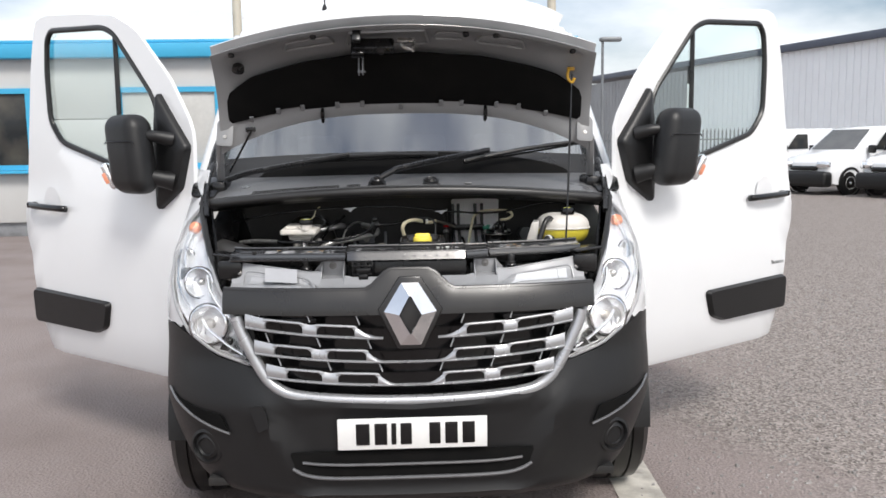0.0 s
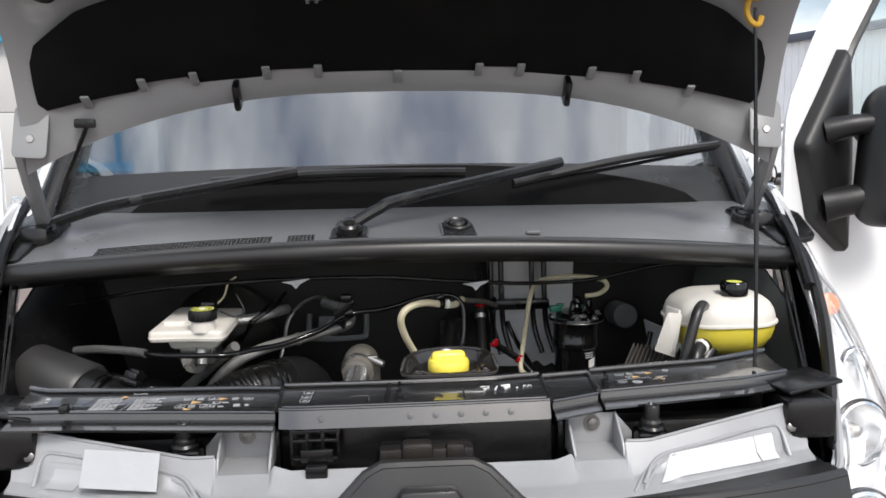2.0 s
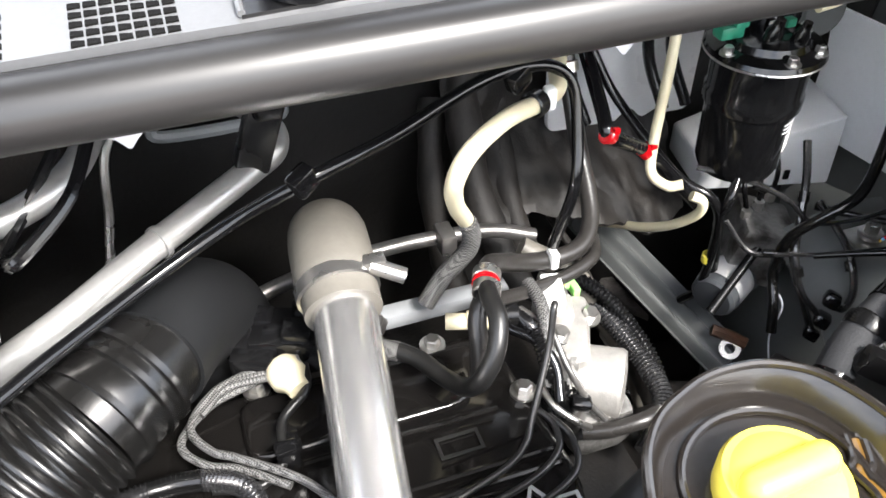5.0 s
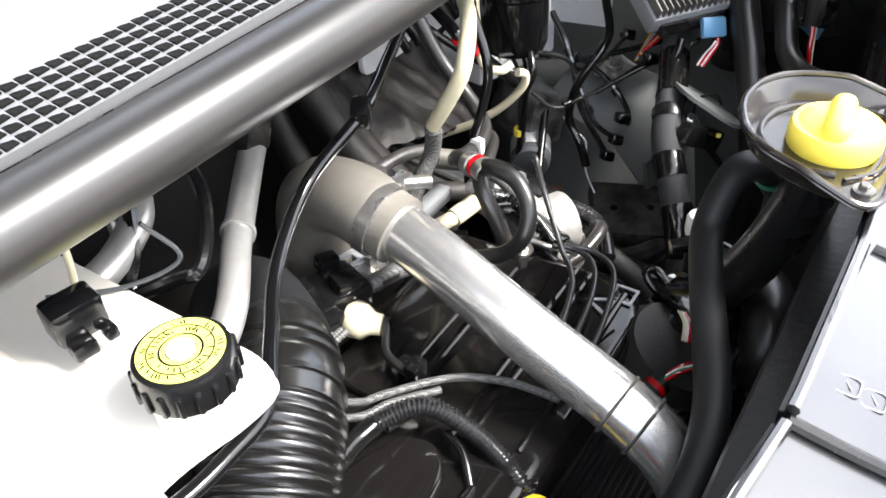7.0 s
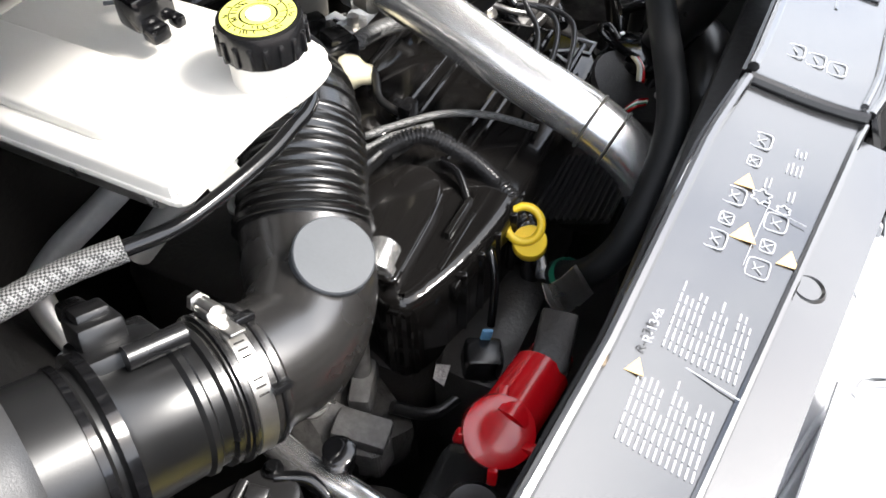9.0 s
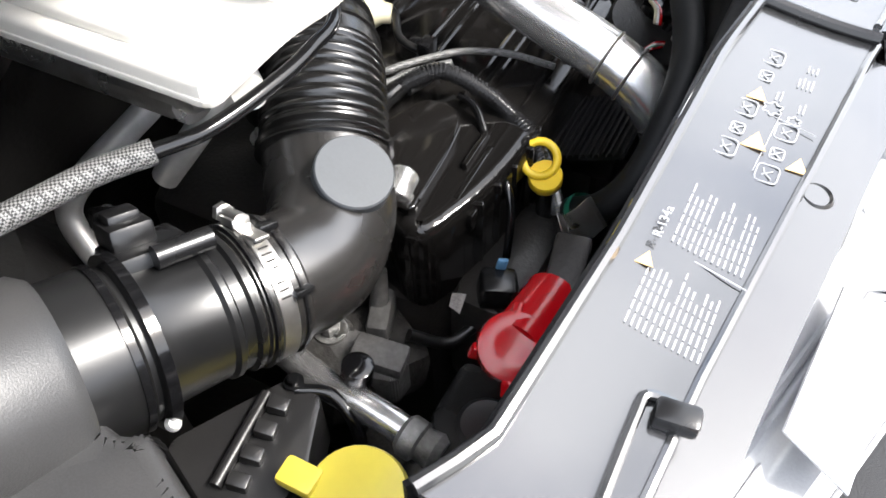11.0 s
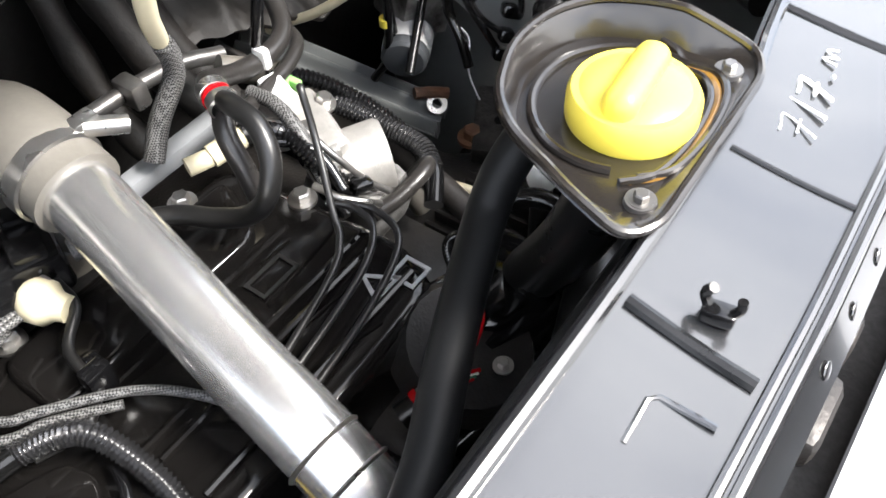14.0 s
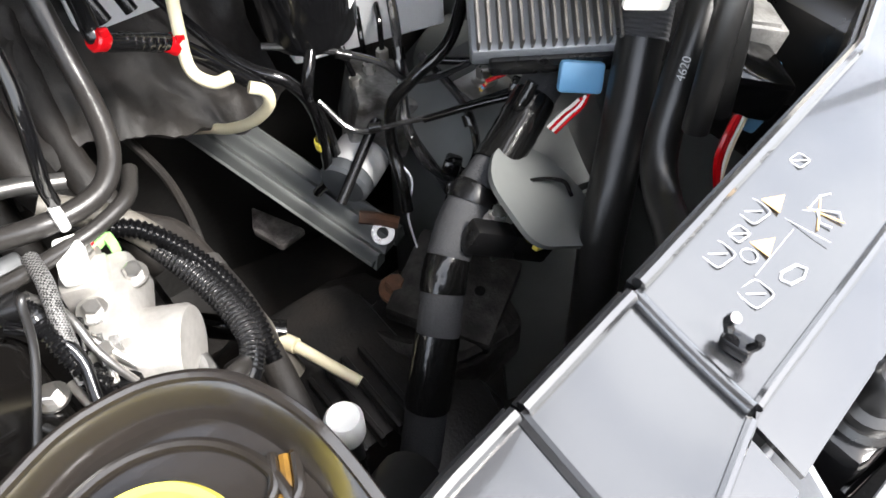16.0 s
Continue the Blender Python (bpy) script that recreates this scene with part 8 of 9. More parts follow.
hose_thing("servo_hose", [(-0.39, 0.70, 1.165), (-0.34, 0.71, 1.168), (-0.30, 0.735, 1.175), (-0.28, 0.80, 1.17)], 0.0115, M_OLDALU, "pale grey rubber servo hose")
hose_thing("wiring_loom", [(-0.74, 0.76, 1.20), (-0.55, 0.72, 1.235), (-0.33, 0.68, 1.255), (-0.08, 0.65, 1.262), (0.08, 0.68, 1.245), (0.235, 0.74, 1.225), (0.34, 0.78, 1.218), (0.43, 0.775, 1.225), (0.58, 0.74, 1.26), (0.72, 0.76, 1.25)], 0.0045, M_TAPE, "taped black wiring loom under the scuttle", "wiring loom")
for x, y, z in ((-0.24, 0.665, 1.262), (0.14, 0.70, 1.242)):
    tg = thing("loom_clip", (x, y, z), "small pale loom clip", "clip")
    part("clip", prism(rounded([(-0.03, 0.0), (0.03, 0.006), (0.008, -0.006), (0.0, -0.016), (-0.008, -0.006)], 0.003), (x, y - 0.01, z - 0.006), (1, 0, 0), (0, 0, 1), 0.003), M_PRINT, tg)
hose_thing("wire", [(-0.36, 0.64, 1.235), (-0.345, 0.635, 1.20), (-0.37, 0.66, 1.185), (-0.405, 0.69, 1.19)], 0.0016, M_BOSS, "thin grey sensor wire", "wire", 6)

# bulkhead fittings
lift = thing("bulkhead_bracket", (-0.17, 0.99, 1.08), "grey pressed bracket on the bulkhead", "bracket")
part("hoop", tube([(-0.245, 0.99, 1.115), (-0.245, 0.965, 1.075), (-0.23, 0.96, 1.06), (-0.12, 0.96, 1.06), (-0.105, 0.965, 1.075), (-0.105, 0.99, 1.12)], 0.007, 8), M_GREYMET, lift)
part("plate", box((-0.19, 0.985, 1.09), (0.07, 0.012, 0.04), 0.004), M_GREYMET, lift)
part("bolt", bolt((-0.19, 0.978, 1.09), (0, -1, 0), 0.008, 0.01), M_STEEL, lift)
duct = thing("bulkhead_grommet", (0.13, 0.9, 0.95), "soft dusty black rubber bulkhead boots", "rubber boot")
for x, y, z, r in ((0.10, 0.90, 0.98, 0.035), (0.145, 0.88, 0.93, 0.03), (0.06, 0.92, 0.90, 0.03)):
    part("boot", sweep(spline([(x + 0.02, 1.0, z + 0.12), (x, 0.95, z + 0.05), (x - 0.005, y - 0.03, z - 0.04), (x + 0.02, y - 0.1, z - 0.12)], 6), [r * (0.58 + 0.06 * math.sin(i * 1.1)) for i in range(19)], 16), M_SOOT, duct)
pad = thing("heat_shield", (0.28, 0.93, 0.95), "sooty crinkled heat shield on the lower bulkhead", "heat shield")
part("shield", sheet(lambda u, v: (0.08 + 0.29 * u, 0.985 - 0.14 * v * v - 0.02 * math.sin(u * 7 + v * 3) + 0.018 * noise.noise(Vector((u * 7, v * 5, 0.3))), 1.09 - 0.19 * v + 0.02 * math.sin(u * 5) + 0.010 * noise.noise(Vector((u * 13, v * 9, 2.0))) + 0.002 * noise.noise(Vector((u * 45, v * 26, 5.0)))), span(0, 1, 80), span(0, 1, 44), 0.006), M_SOOT, pad)
# Pale plates added where the ground shows through below the bay
for q in ([(0.377, 1.02), (0.389, 0.90), (0.37, 0.925), (0.35, 0.995)], [(0.326, 0.958), (0.362, 0.876), (0.321, 0.872), (0.306, 0.92)]):
    part("ground_patch", prism(rounded(q, 0.006), (0, 0, 0.62), (1, 0, 0), (0, 1, 0), 0.012, 0.002), M_PALE, pad, "speckled pale plate standing in for the ground below")
disc = thing("bulkhead_blank", (0.525, 0.93, 1.11), "round grey blanking disc on the bulkhead", "grommet")
part("disc", lathe([(0.030, -0.08), (0.031, 0.0), (0.028, 0.004), (0.02, 0.005)], (0.525, 0.88, 1.113), (0, -1, 0.1), 32), M_INNER, disc)
silver = thing("vacuum_pipe", (0.0, 0.78, 0.98), "bright metal pipe behind the engine", "pipe")
part("pipe", tube([(-0.24, 0.74, 0.95), (-0.18, 0.77, 0.98), (-0.06, 0.79, 0.985), (0.06, 0.79, 0.98), (0.12, 0.78, 0.965)], 0.008, 12), M_OLDSTEEL, silver)
part("clip", box((0.02, 0.785, 0.985), (0.018, 0.03, 0.026), 0.004), M_STEEL, silver)
quick = thing("heater_couplings", (0.22, 0.78, 1.05), "black heater pipe with red quick couplings", "coupling")
qa, qb, qc = Vector((0.190, 0.771, 1.082)), Vector((0.250, 0.789, 1.038)), Vector((0.286, 0.777, 0.9986))
part("coupling", tube([(0.205, 0.90, 1.16), (0.196, 0.84, 1.13), (0.190, 0.79, 1.10), qa, qa.lerp(qb, 0.5), qb, qc, (0.315, 0.765, 0.965)], 0.0075, 12), M_GLOSS, quick)
for p, q in ((qa, qb), (qb, qc)):
    part("red_collar", join(lathe([(0.008, -0.007), (0.0098, -0.005), (0.0098, 0.003), (0.008, 0.006)], p, q - p, 16), box(p + Vector((0.004, -0.006, 0.008)), (0.008, 0.006, 0.008), 0.002)), M_RED, quick, "red locking collar")
for j in range(6):
    part("pipe_rib", lathe([(0.0076, -0.0012), (0.0080, 0), (0.0076, 0.0012)], qa.lerp(qb, 0.28 + 0.10 * j), qb - qa, 14, False), M_CONDUIT, quick)
fl = [(0.40, 0.80, 1.05), (0.375, 0.78, 1.0), (0.35, 0.757, 0.968), (0.352, 0.77, 0.93), (0.372, 0.785, 0.88), (0.385, 0.79, 0.80), (0.391, 0.81, 0.772)]
fuel = hose_thing("fuel_pipe", fl, 0.0058, M_GLOSS, "black fuel pipe with yellow tape mark", "line")
band((0.365, 0.785, 0.855), (0.1, 0.1, -1), 0.006, M_YELLOW, fuel, "yellow_band", 0.007)
hose_thing("fuel_pipe", [(0.24, 0.91, 1.10), (0.262, 0.88, 1.05), (0.30, 0.80, 0.99), (0.335, 0.765, 0.965), (0.36, 0.775, 0.90), (0.368, 0.79, 0.80), (0.36, 0.81, 0.76)], 0.0058, M_GLOSS, "black fuel pipe along the bulkhead", "line")
for x in (0.20, 0.225, 0.30, 0.33):
    hose_thing("heater_pipe", [(x, 0.91, 1.25), (x, 0.90, 1.17), (x + 0.005, 0.895, 1.09), (x + 0.02, 0.87, 1.03)], 0.0068, M_BLACK, "upright black pipe clipped to the bulkhead", "line", 10)
clipbar = thing("pipe_clip", (0.22, 0.905, 1.14), "black four-way pipe clip", "clip")
part("bar", box((0.262, 0.90, 1.145), (0.16, 0.022, 0.026), 0.006), M_BLACK, clipbar)

# pieces on the cam cover
valve = thing("vacuum_valve", (-0.16, 0.70, 0.96), "small black vacuum valve with a pale yellow connector", "valve")
part("body", join(box((-0.165, 0.70, 0.985), (0.07, 0.05, 0.04), 0.006, turn(0, 0, -20)), box((-0.195, 0.685, 0.985), (0.04, 0.03, 0.03), 0.005, turn(0, 0, -20))), M_GLOSS, valve)
part("connector", lathe([(0.013, 0), (0.017, 0.006), (0.017, 0.018), (0.011, 0.026), (0.010, 0.034)], (-0.176, 0.672, 0.985), (0.3, -0.8, -0.1), 20), M_CREAM, valve, "pale yellow cap")
for i, (dx, dy, dz, sx, sy, sz) in enumerate(((-0.02, 0.02, 0.012, 0.03, 0.02, 0.016), (0.01, -0.015, 0.018, 0.026, 0.022, 0.012), (-0.045, 0.0, 0.008, 0.03, 0.026, 0.02), (0.025, 0.02, 0.016, 0.022, 0.016, 0.014))):
    part("valve_port", box((-0.165 + dx, 0.70 + dy, 0.99 + dz), (sx, sy, sz), 0.003, turn(5, 10, -20)), M_GLOSS, valve)
for i in range(3):
    part("braid", tube([(-0.172, 0.660 + 0.006 * i, 0.984), (-0.195, 0.662 + 0.005 * i, 0.984), (-0.222, 0.662 + 0.002 * i, 0.984), (-0.248, 0.648 - 0.004 * i, 0.983)], 0.0034, 10), M_BRAID, valve)
part("ferrule", rod((-0.170, 0.664, 0.985), (-0.158, 0.665, 0.985), 0.0105), M_STEEL, valve)
part("tag", ring(rect(-0.018, -0.012, 0.018, 0.012), rect(-0.01, -0.005, 0.01, 0.005), (-0.118, 0.715, 0.99), (1, -0.3, 0), (0.3, 1, 0), 0.0025), M_PRINT, valve)
part("bracket", join(box((-0.10, 0.70, 0.975), (0.06, 0.03, 0.02), 0.004, turn(10, 15, 30)), bolt((-0.105, 0.695, 0.985), (0, 0, 1), 0.007, 0.012)), M_STEEL, valve)
hose_thing("braided_line", [(-0.20, 0.675, 0.983), (-0.235, 0.66, 0.985), (-0.258, 0.63, 0.983), (-0.245, 0.605, 0.978), (-0.226, 0.592, 0.977), (-0.179, 0.556, 0.972), (-0.153, 0.515, 0.965), (-0.14, 0.47, 0.955)], 0.0036, M_BRAID, "grey braided vacuum line", "line")
hose_thing("braided_line", [(-0.20, 0.668, 0.975), (-0.24, 0.652, 0.978), (-0.268, 0.622, 0.976), (-0.252, 0.598, 0.972), (-0.226, 0.586, 0.970), (-0.19, 0.56, 0.965)], 0.0036, M_BRAID, "grey braided vacuum line", "line")
cond = thing("corrugated_conduit", (-0.25, 0.52, 0.95), "shiny black corrugated wiring conduit", "conduit")
part("conduit", ribbed([(-0.36, 0.57, 0.98), (-0.33, 0.578, 0.978), (-0.297, 0.586, 0.974), (-0.256, 0.584, 0.972), (-0.221, 0.557, 0.978), (-0.212, 0.515, 0.962), (-0.215, 0.481, 0.944), (-0.228, 0.450, 0.928), (-0.234, 0.42, 0.86)], 0.0092, 0.0038, 0.0020, 16), M_CONDUIT, cond)
part("tape", tube([(-0.297, 0.586, 0.974), (-0.275, 0.587, 0.972), (-0.256, 0.584, 0.972)], 0.0092, 12), M_TAPE, cond)
part("clip", join(box((-0.187, 0.588, 0.968), (0.02, 0.014, 0.026), 0.003), box((-0.18, 0.60, 0.965), (0.012, 0.02, 0.012), 0.002)), M_GLOSS, cond)
hose_thing("sensor_wire", [(-0.19, 0.585, 0.965), (-0.185, 0.62, 0.972), (-0.16, 0.64, 0.98), (-0.155, 0.665, 0.985)], 0.0042, M_RUBBER, "black sensor wire over the cam cover", "wire")
hose_thing("sensor_wire", [(-0.19, 0.585, 0.965), (-0.215, 0.57, 0.962), (-0.25, 0.575, 0.968)], 0.004, M_RUBBER, "black sensor wire over the cam cover", "wire")
hose_thing("sensor_wire", [(-0.222, 0.535, 0.957), (-0.232, 0.512, 0.955), (-0.258, 0.486, 0.938), (-0.284, 0.456, 0.925), (-0.300, 0.444, 0.905), (-0.32, 0.438, 0.87)], 0.004, M_GLOSS, "black sensor wire down the engine's face", "wire")
for pts in ([(0.054, 0.602, 1.048), (0.050, 0.596, 1.05), (0.040, 0.58, 1.02), (0.012, 0.545, 0.982), (-0.002, 0.528, 0.972), (-0.03, 0.515, 0.965), (-0.12, 0.495, 0.958)], [(0.02, 0.56, 0.975), (0.03, 0.54, 0.972), (0.022, 0.515, 0.968), (-0.02, 0.498, 0.962), (-0.12, 0.485, 0.955)], [(0.03, 0.55, 0.972), (0.04, 0.525, 0.968), (0.028, 0.495, 0.962), (-0.03, 0.478, 0.955), (-0.11, 0.468, 0.952)]):
    hose_thing("injector_cable", pts, 0.003, M_SATIN, "grey-black cable along the cam cover", "cable", 10)
sens = thing("cam_sensor", (-0.33, 0.48, 0.88), "black sensor plug with a red lock and blue plug", "sensor")
part("plug", join(rod((-0.335, 0.488, 0.897), (-0.295, 0.475, 0.885), 0.009), box((-0.285, 0.472, 0.882), (0.024, 0.02, 0.02), 0.004)), M_BLACK, sens)
part("red_lock", rod((-0.338, 0.489, 0.898), (-0.330, 0.486, 0.895), 0.0095), M_RED, sens)
part("blue_plug", box((-0.345, 0.432, 0.892), (0.004, 0.010, 0.014), 0.004, turn(10, 0, 30)), M_BLUE, sens)
part("plug_body", box((-0.358, 0.43, 0.872), (0.03, 0.034, 0.03), 0.005, turn(10, 0, 30)), M_BLACK, sens)
part("lead", tube([(-0.36, 0.42, 0.86), (-0.37, 0.44, 0.83), (-0.40, 0.46, 0.82), (-0.42, 0.49, 0.84)], 0.006, 10), M_RUBBER, sens)
part("paper_scrap", prism([(-0.01, 0), (0.012, 0.004), (0.006, 0.016), (-0.008, 0.012)], (-0.385, 0.45, 0.866), (1, 0, 0), (0, 1, 0.2), 0.001), M_PALE, sens)
flap = thing("foil_flap", (-0.30, 0.375, 0.90), "torn grey foil flap", "foil")
part("flap", sheet(lambda u, v: (-0.315 + 0.045 * u, 0.37 + 0.01 * math.sin(u * 5) + 0.02 * v, 0.90 + 0.03 * v + 0.008 * math.sin(u * 9)), span(0, 1, 6), span(0, 1, 4), 0.001), M_STEEL, flap)

# injection pump
pump = thing("fuel_pump", (0.12, 0.61, 0.86), "pale cast alloy fuel pump with white and green plugs", "fuel pump")
M_PUMP = material("pale_pump_alloy", (0.50, 0.485, 0.46), 0.38, metal=0.55, grain=(180, 0.18), stain=(26, 0.3), bump=(380, 0.15), tint=(0.22, 0.205, 0.185))
part("body", box((0.100, 0.648, 0.935), (0.042, 0.085, 0.055), 0.009, turn(6, -8, -25)), M_PUMP, pump)
part("head", box((0.092, 0.672, 0.952), (0.040, 0.036, 0.040), 0.007, turn(0, 0, -20)), M_PUMP, pump)
part("housing", box((0.105, 0.61, 0.885), (0.07, 0.09, 0.06), 0.018), M_CAST, pump)
part("drum", lathe([(0.026, 0), (0.033, 0.004), (0.0345, 0.046), (0.032, 0.050), (0.016, 0.052)], (0.092, 0.622, 0.918), (0.78, -0.55, 0.06), 40), M_PUMP, pump, "smooth pale alloy drum")
part("flange", prism(rounded([(-0.03, -0.03), (0.012, -0.034), (0.034, -0.004), (0.02, 0.034), (-0.024, 0.03)], 0.009), (0.094, 0.628, 0.928), (0.55, 0.78, 0), (-0.05, 0.05, 1), 0.010, 0.002), M_CAST, pump)
for p in ((0.100, 0.685, 0.970), (0.122, 0.655, 0.958), (0.083, 0.640, 0.960), (0.075, 0.612, 0.945)):
    part("bolt", bolt(p, (0.1, -0.3, 1), 0.0075, 0.011), M_STEEL, pump)
part("white_plug", box((0.090, 0.674, 0.984), (0.022, 0.038, 0.017), 0.004, turn(12, 0, -15)), M_WHITEPL, pump)
part("green_clip", join(box((0.112, 0.695, 0.970), (0.022, 0.014, 0.010), 0.003, turn(0, 0, 20)), box((0.122, 0.688, 0.967), (0.008, 0.016, 0.012), 0.002)), material("lime_plastic", (0.3, 0.62, 0.2), 0.4), pump)
part("red_dot", box((0.107, 0.690, 0.977), (0.008, 0.008, 0.005), 0.002), M_RED, pump)
part("fuel_line", tube([(0.062, 0.64, 0.965), (0.075, 0.615, 0.955), (0.092, 0.59, 0.93), (0.098, 0.575, 0.90)], 0.0045, 10), M_STEEL, pump)
part("sleeve", ribbed([(0.045, 0.66, 0.985), (0.05, 0.625, 0.99), (0.055, 0.60, 0.965), (0.065, 0.585, 0.945)], 0.0078, 0.0045, 0.002, 12), M_GLOSS, pump)
part("braid", tube([(0.066, 0.68, 1.0), (0.066, 0.65, 1.0), (0.060, 0.62, 0.985), (0.054, 0.595, 0.95)], 0.0065, 12), M_BRAID, pump)
part("dark_plug", box((0.075, 0.590, 0.925), (0.030, 0.022, 0.022), 0.005, turn(0, 0, 30)), M_GLOSS, pump)
part("return_hose", tube([(0.150, 0.585, 0.875), (0.158, 0.568, 0.90), (0.140, 0.556, 0.912), (0.105, 0.560, 0.905), (0.08, 0.57, 0.90)], 0.0078, 12), M_GREYHOSE, pump)
part("cream_plug", join(rod((0.0, 0.665, 0.985), (0.035, 0.655, 0.99), 0.010), rod((-0.02, 0.672, 0.985), (0.0, 0.665, 0.985), 0.008)), M_CREAM, pump)
part("plug_ring", rod((0.03, 0.657, 0.99), (0.045, 0.652, 0.991), 0.0115), M_BLACK, pump)
hose_thing("coolant_pipe", [(0.09, 0.75, 0.98), (0.14, 0.72, 0.95), (0.17, 0.69, 0.90), (0.195, 0.66, 0.84), (0.21, 0.62, 0.76)], 0.0125, M_OLIVE, "dusty olive-black coolant pipe", "hose", 14)
corr = thing("corrugated_conduit", (0.16, 0.68, 0.9), "black corrugated wiring conduit", "conduit")
part("conduit", ribbed([(0.115, 0.715, 0.965), (0.15, 0.70, 0.95), (0.178, 0.665, 0.92), (0.19, 0.62, 0.89), (0.185, 0.58, 0.86)], 0.0088, 0.005, 0.0022, 12), M_GLOSS, corr)

# lower radiator hose bend and coolant stub beside the tray
rad = thing("intercooler_hose", (0.08, 0.34, 0.9), "fat black intercooler hose with a jointed collar", "hose")
part("hose", tube([(0.21, 0.42, 0.86), (0.16, 0.39, 0.90), (0.11, 0.36, 0.925), (0.07, 0.345, 0.92), (0.045, 0.34, 0.88), (0.03, 0.34, 0.77)], 0.027, 20), M_RUBBER, rad)
for k in (0, 1, 2):
    part("collar", lathe([(0.028, -0.004), (0.030, 0), (0.028, 0.004)], (0.044 - 0.002 * k, 0.34, 0.872 - 0.012 * k), (0.2, 0, 1), 28, False), M_GLOSS, rad)
wc = thing("coolant_bleed_cap", (0.185, 0.458, 0.87), "white plastic bleed cap on a dark stub", "cap")
part("stub", rod((0.185, 0.458, 0.80), (0.185, 0.458, 0.922), 0.010), M_SATIN, wc)
part("cap", lathe([(0.0135, 0), (0.0145, 0.004), (0.0145, 0.022), (0.012, 0.026)], (0.185, 0.458, 0.916), (0, 0, 1), 24), M_WHITEPL, wc)
alt = thing("throttle_wiring", (0.02, 0.43, 0.93), "corrugated lead with red and white wires", "wiring")
part("lead", ribbed([(0.085, 0.452, 0.915), (0.078, 0.468, 0.938), (0.061, 0.472, 0.944), (0.045, 0.458, 0.945), (0.033, 0.435, 0.943), (0.03, 0.418, 0.94)], 0.0048, 0.003, 0.0012, 10), M_GLOSS, alt)
for k, mt in enumerate((M_RED, M_WHITEPL, M_CREAM)):
    part("wire", tube([(0.03, 0.420 + 0.003 * k, 0.942), (0.015, 0.408 + 0.003 * k, 0.942), (-0.004, 0.402 + 0.003 * k, 0.938)], 0.0018, 6), mt, alt)
part("loom", tube([(0.10, 0.44, 0.90), (0.12, 0.41, 0.91), (0.11, 0.37, 0.90), (0.05, 0.36, 0.88), (-0.02, 0.37, 0.87)], 0.008, 10), M_TAPE, alt)

# ---- driver's side of the bay ----
absu = thing("brake_control_unit", (0.43, 0.78, 0.78), "grey brake control block with a round labelled motor", "brake unit")
part("block", box((0.452, 0.808, 0.84), (0.07, 0.085, 0.08), 0.006, turn(0, 15, -25)), M_CAST, absu)
part("motor", lathe([(0.0, -0.002), (0.026, 0), (0.030, 0.004), (0.031, 0.060), (0.034, 0.064), (0.034, 0.074)], (0.372, 0.768, 0.797), (0.88, 0.46, 0.1), 36), M_BOSS, absu, "dark grey motor with a pale label")
mu, mv, md = frame_of((0.88, 0.46, 0.1))
part("label", sheet(lambda u, v: Vector((0.372, 0.768, 0.797)) + md * (0.016 + 0.036 * v) + (mu * math.cos(u) + mv * math.sin(u)) * 0.0316, span(0, 2 * math.pi, 36), [0, 1], 0.0006), M_BOSSLIGHT, absu)
for k in range(3):
    part("pipe_nut", lathe([(0.007, 0), (0.007, 0.012), (0.004, 0.014)], (0.43 + 0.025 * k, 0.81 + 0.01 * k, 0.882), (0, 0, 1), 6), M_STEEL, absu)
    part("brake_line", tube([(0.43 + 0.025 * k, 0.81 + 0.01 * k, 0.89), (0.43 + 0.025 * k, 0.83, 0.93), (0.47 + 0.02 * k, 0.88, 0.95), (0.56, 0.90, 0.93 + 0.01 * k)], 0.0032, 8), M_GLOSS, absu)
for a, b in (((0.355, 0.745, 0.80), (0.43, 0.775, 0.86)),):
    part("stay", rod(a, b, 0.006), M_BLACK, absu)
beam = thing("subframe_leg", (0.33, 0.85, 0.6), "dull grey subframe leg", "subframe")
lg_a, lg_b = Vector((0.305, 0.985, 0.80)), Vector((0.405, 0.735, 0.705))
lu = Vector((0.93, 0.37, 0.02))
part("leg", sheet(lambda u, v: lg_a.lerp(lg_b, u) + lu * (0.032 * (2 * v - 1)) + Vector((0, 0, 0.008 * math.cos(math.pi * (2 * v - 1) * 2.5) - 0.02 * (2 * v - 1) ** 6)), span(0, 1, 12), span(0, 1, 30), 0.02), M_INNER, beam, "ribbed grey member")
part("ring_lug", lathe([(0.014, -0.003), (0.014, 0.003), (0.007, 0.003), (0.007, -0.003), (0.014, -0.003)], (0.40, 0.74, 0.72), (-0.3, -0.4, 0.8), 20, False), M_STEEL, beam)
part("rusty_edge", tube([(0.385, 0.765, 0.738), (0.405, 0.75, 0.733), (0.42, 0.735, 0.728)], 0.008, 8), M_RUST, beam)
tower = thing("strut_cover", (0.52, 0.66, 0.85), "grey inner-wing turret with a stud", "panel")
part("turret", sheet(lambda u, v: (0.455 + 0.125 * u, 0.62 + 0.165 * v - 0.03 * u, 0.90 - 0.05 * (1 - u) ** 2 - 0.25 * max(0, 0.35 - v) - 0.02 * math.sin(v * 4)), span(0, 1, 12), span(0, 1, 12), 0.006), M_INNER, tower)
part("turret_face", sheet(lambda u, v: (0.455 + 0.125 * u, 0.615 - 0.03 * u - 0.05 * v, 0.80 - 0.3 * v), span(0, 1, 8), span(0, 1, 8), 0.006), M_INNER, tower)
part("stud", bolt((0.526, 0.708, 0.905), (0, 0, 1), 0.009, 0.016), M_STEEL, tower)
part("plate", box((0.526, 0.708, 0.899), (0.05, 0.045, 0.006), 0.002), M_STEEL, tower)
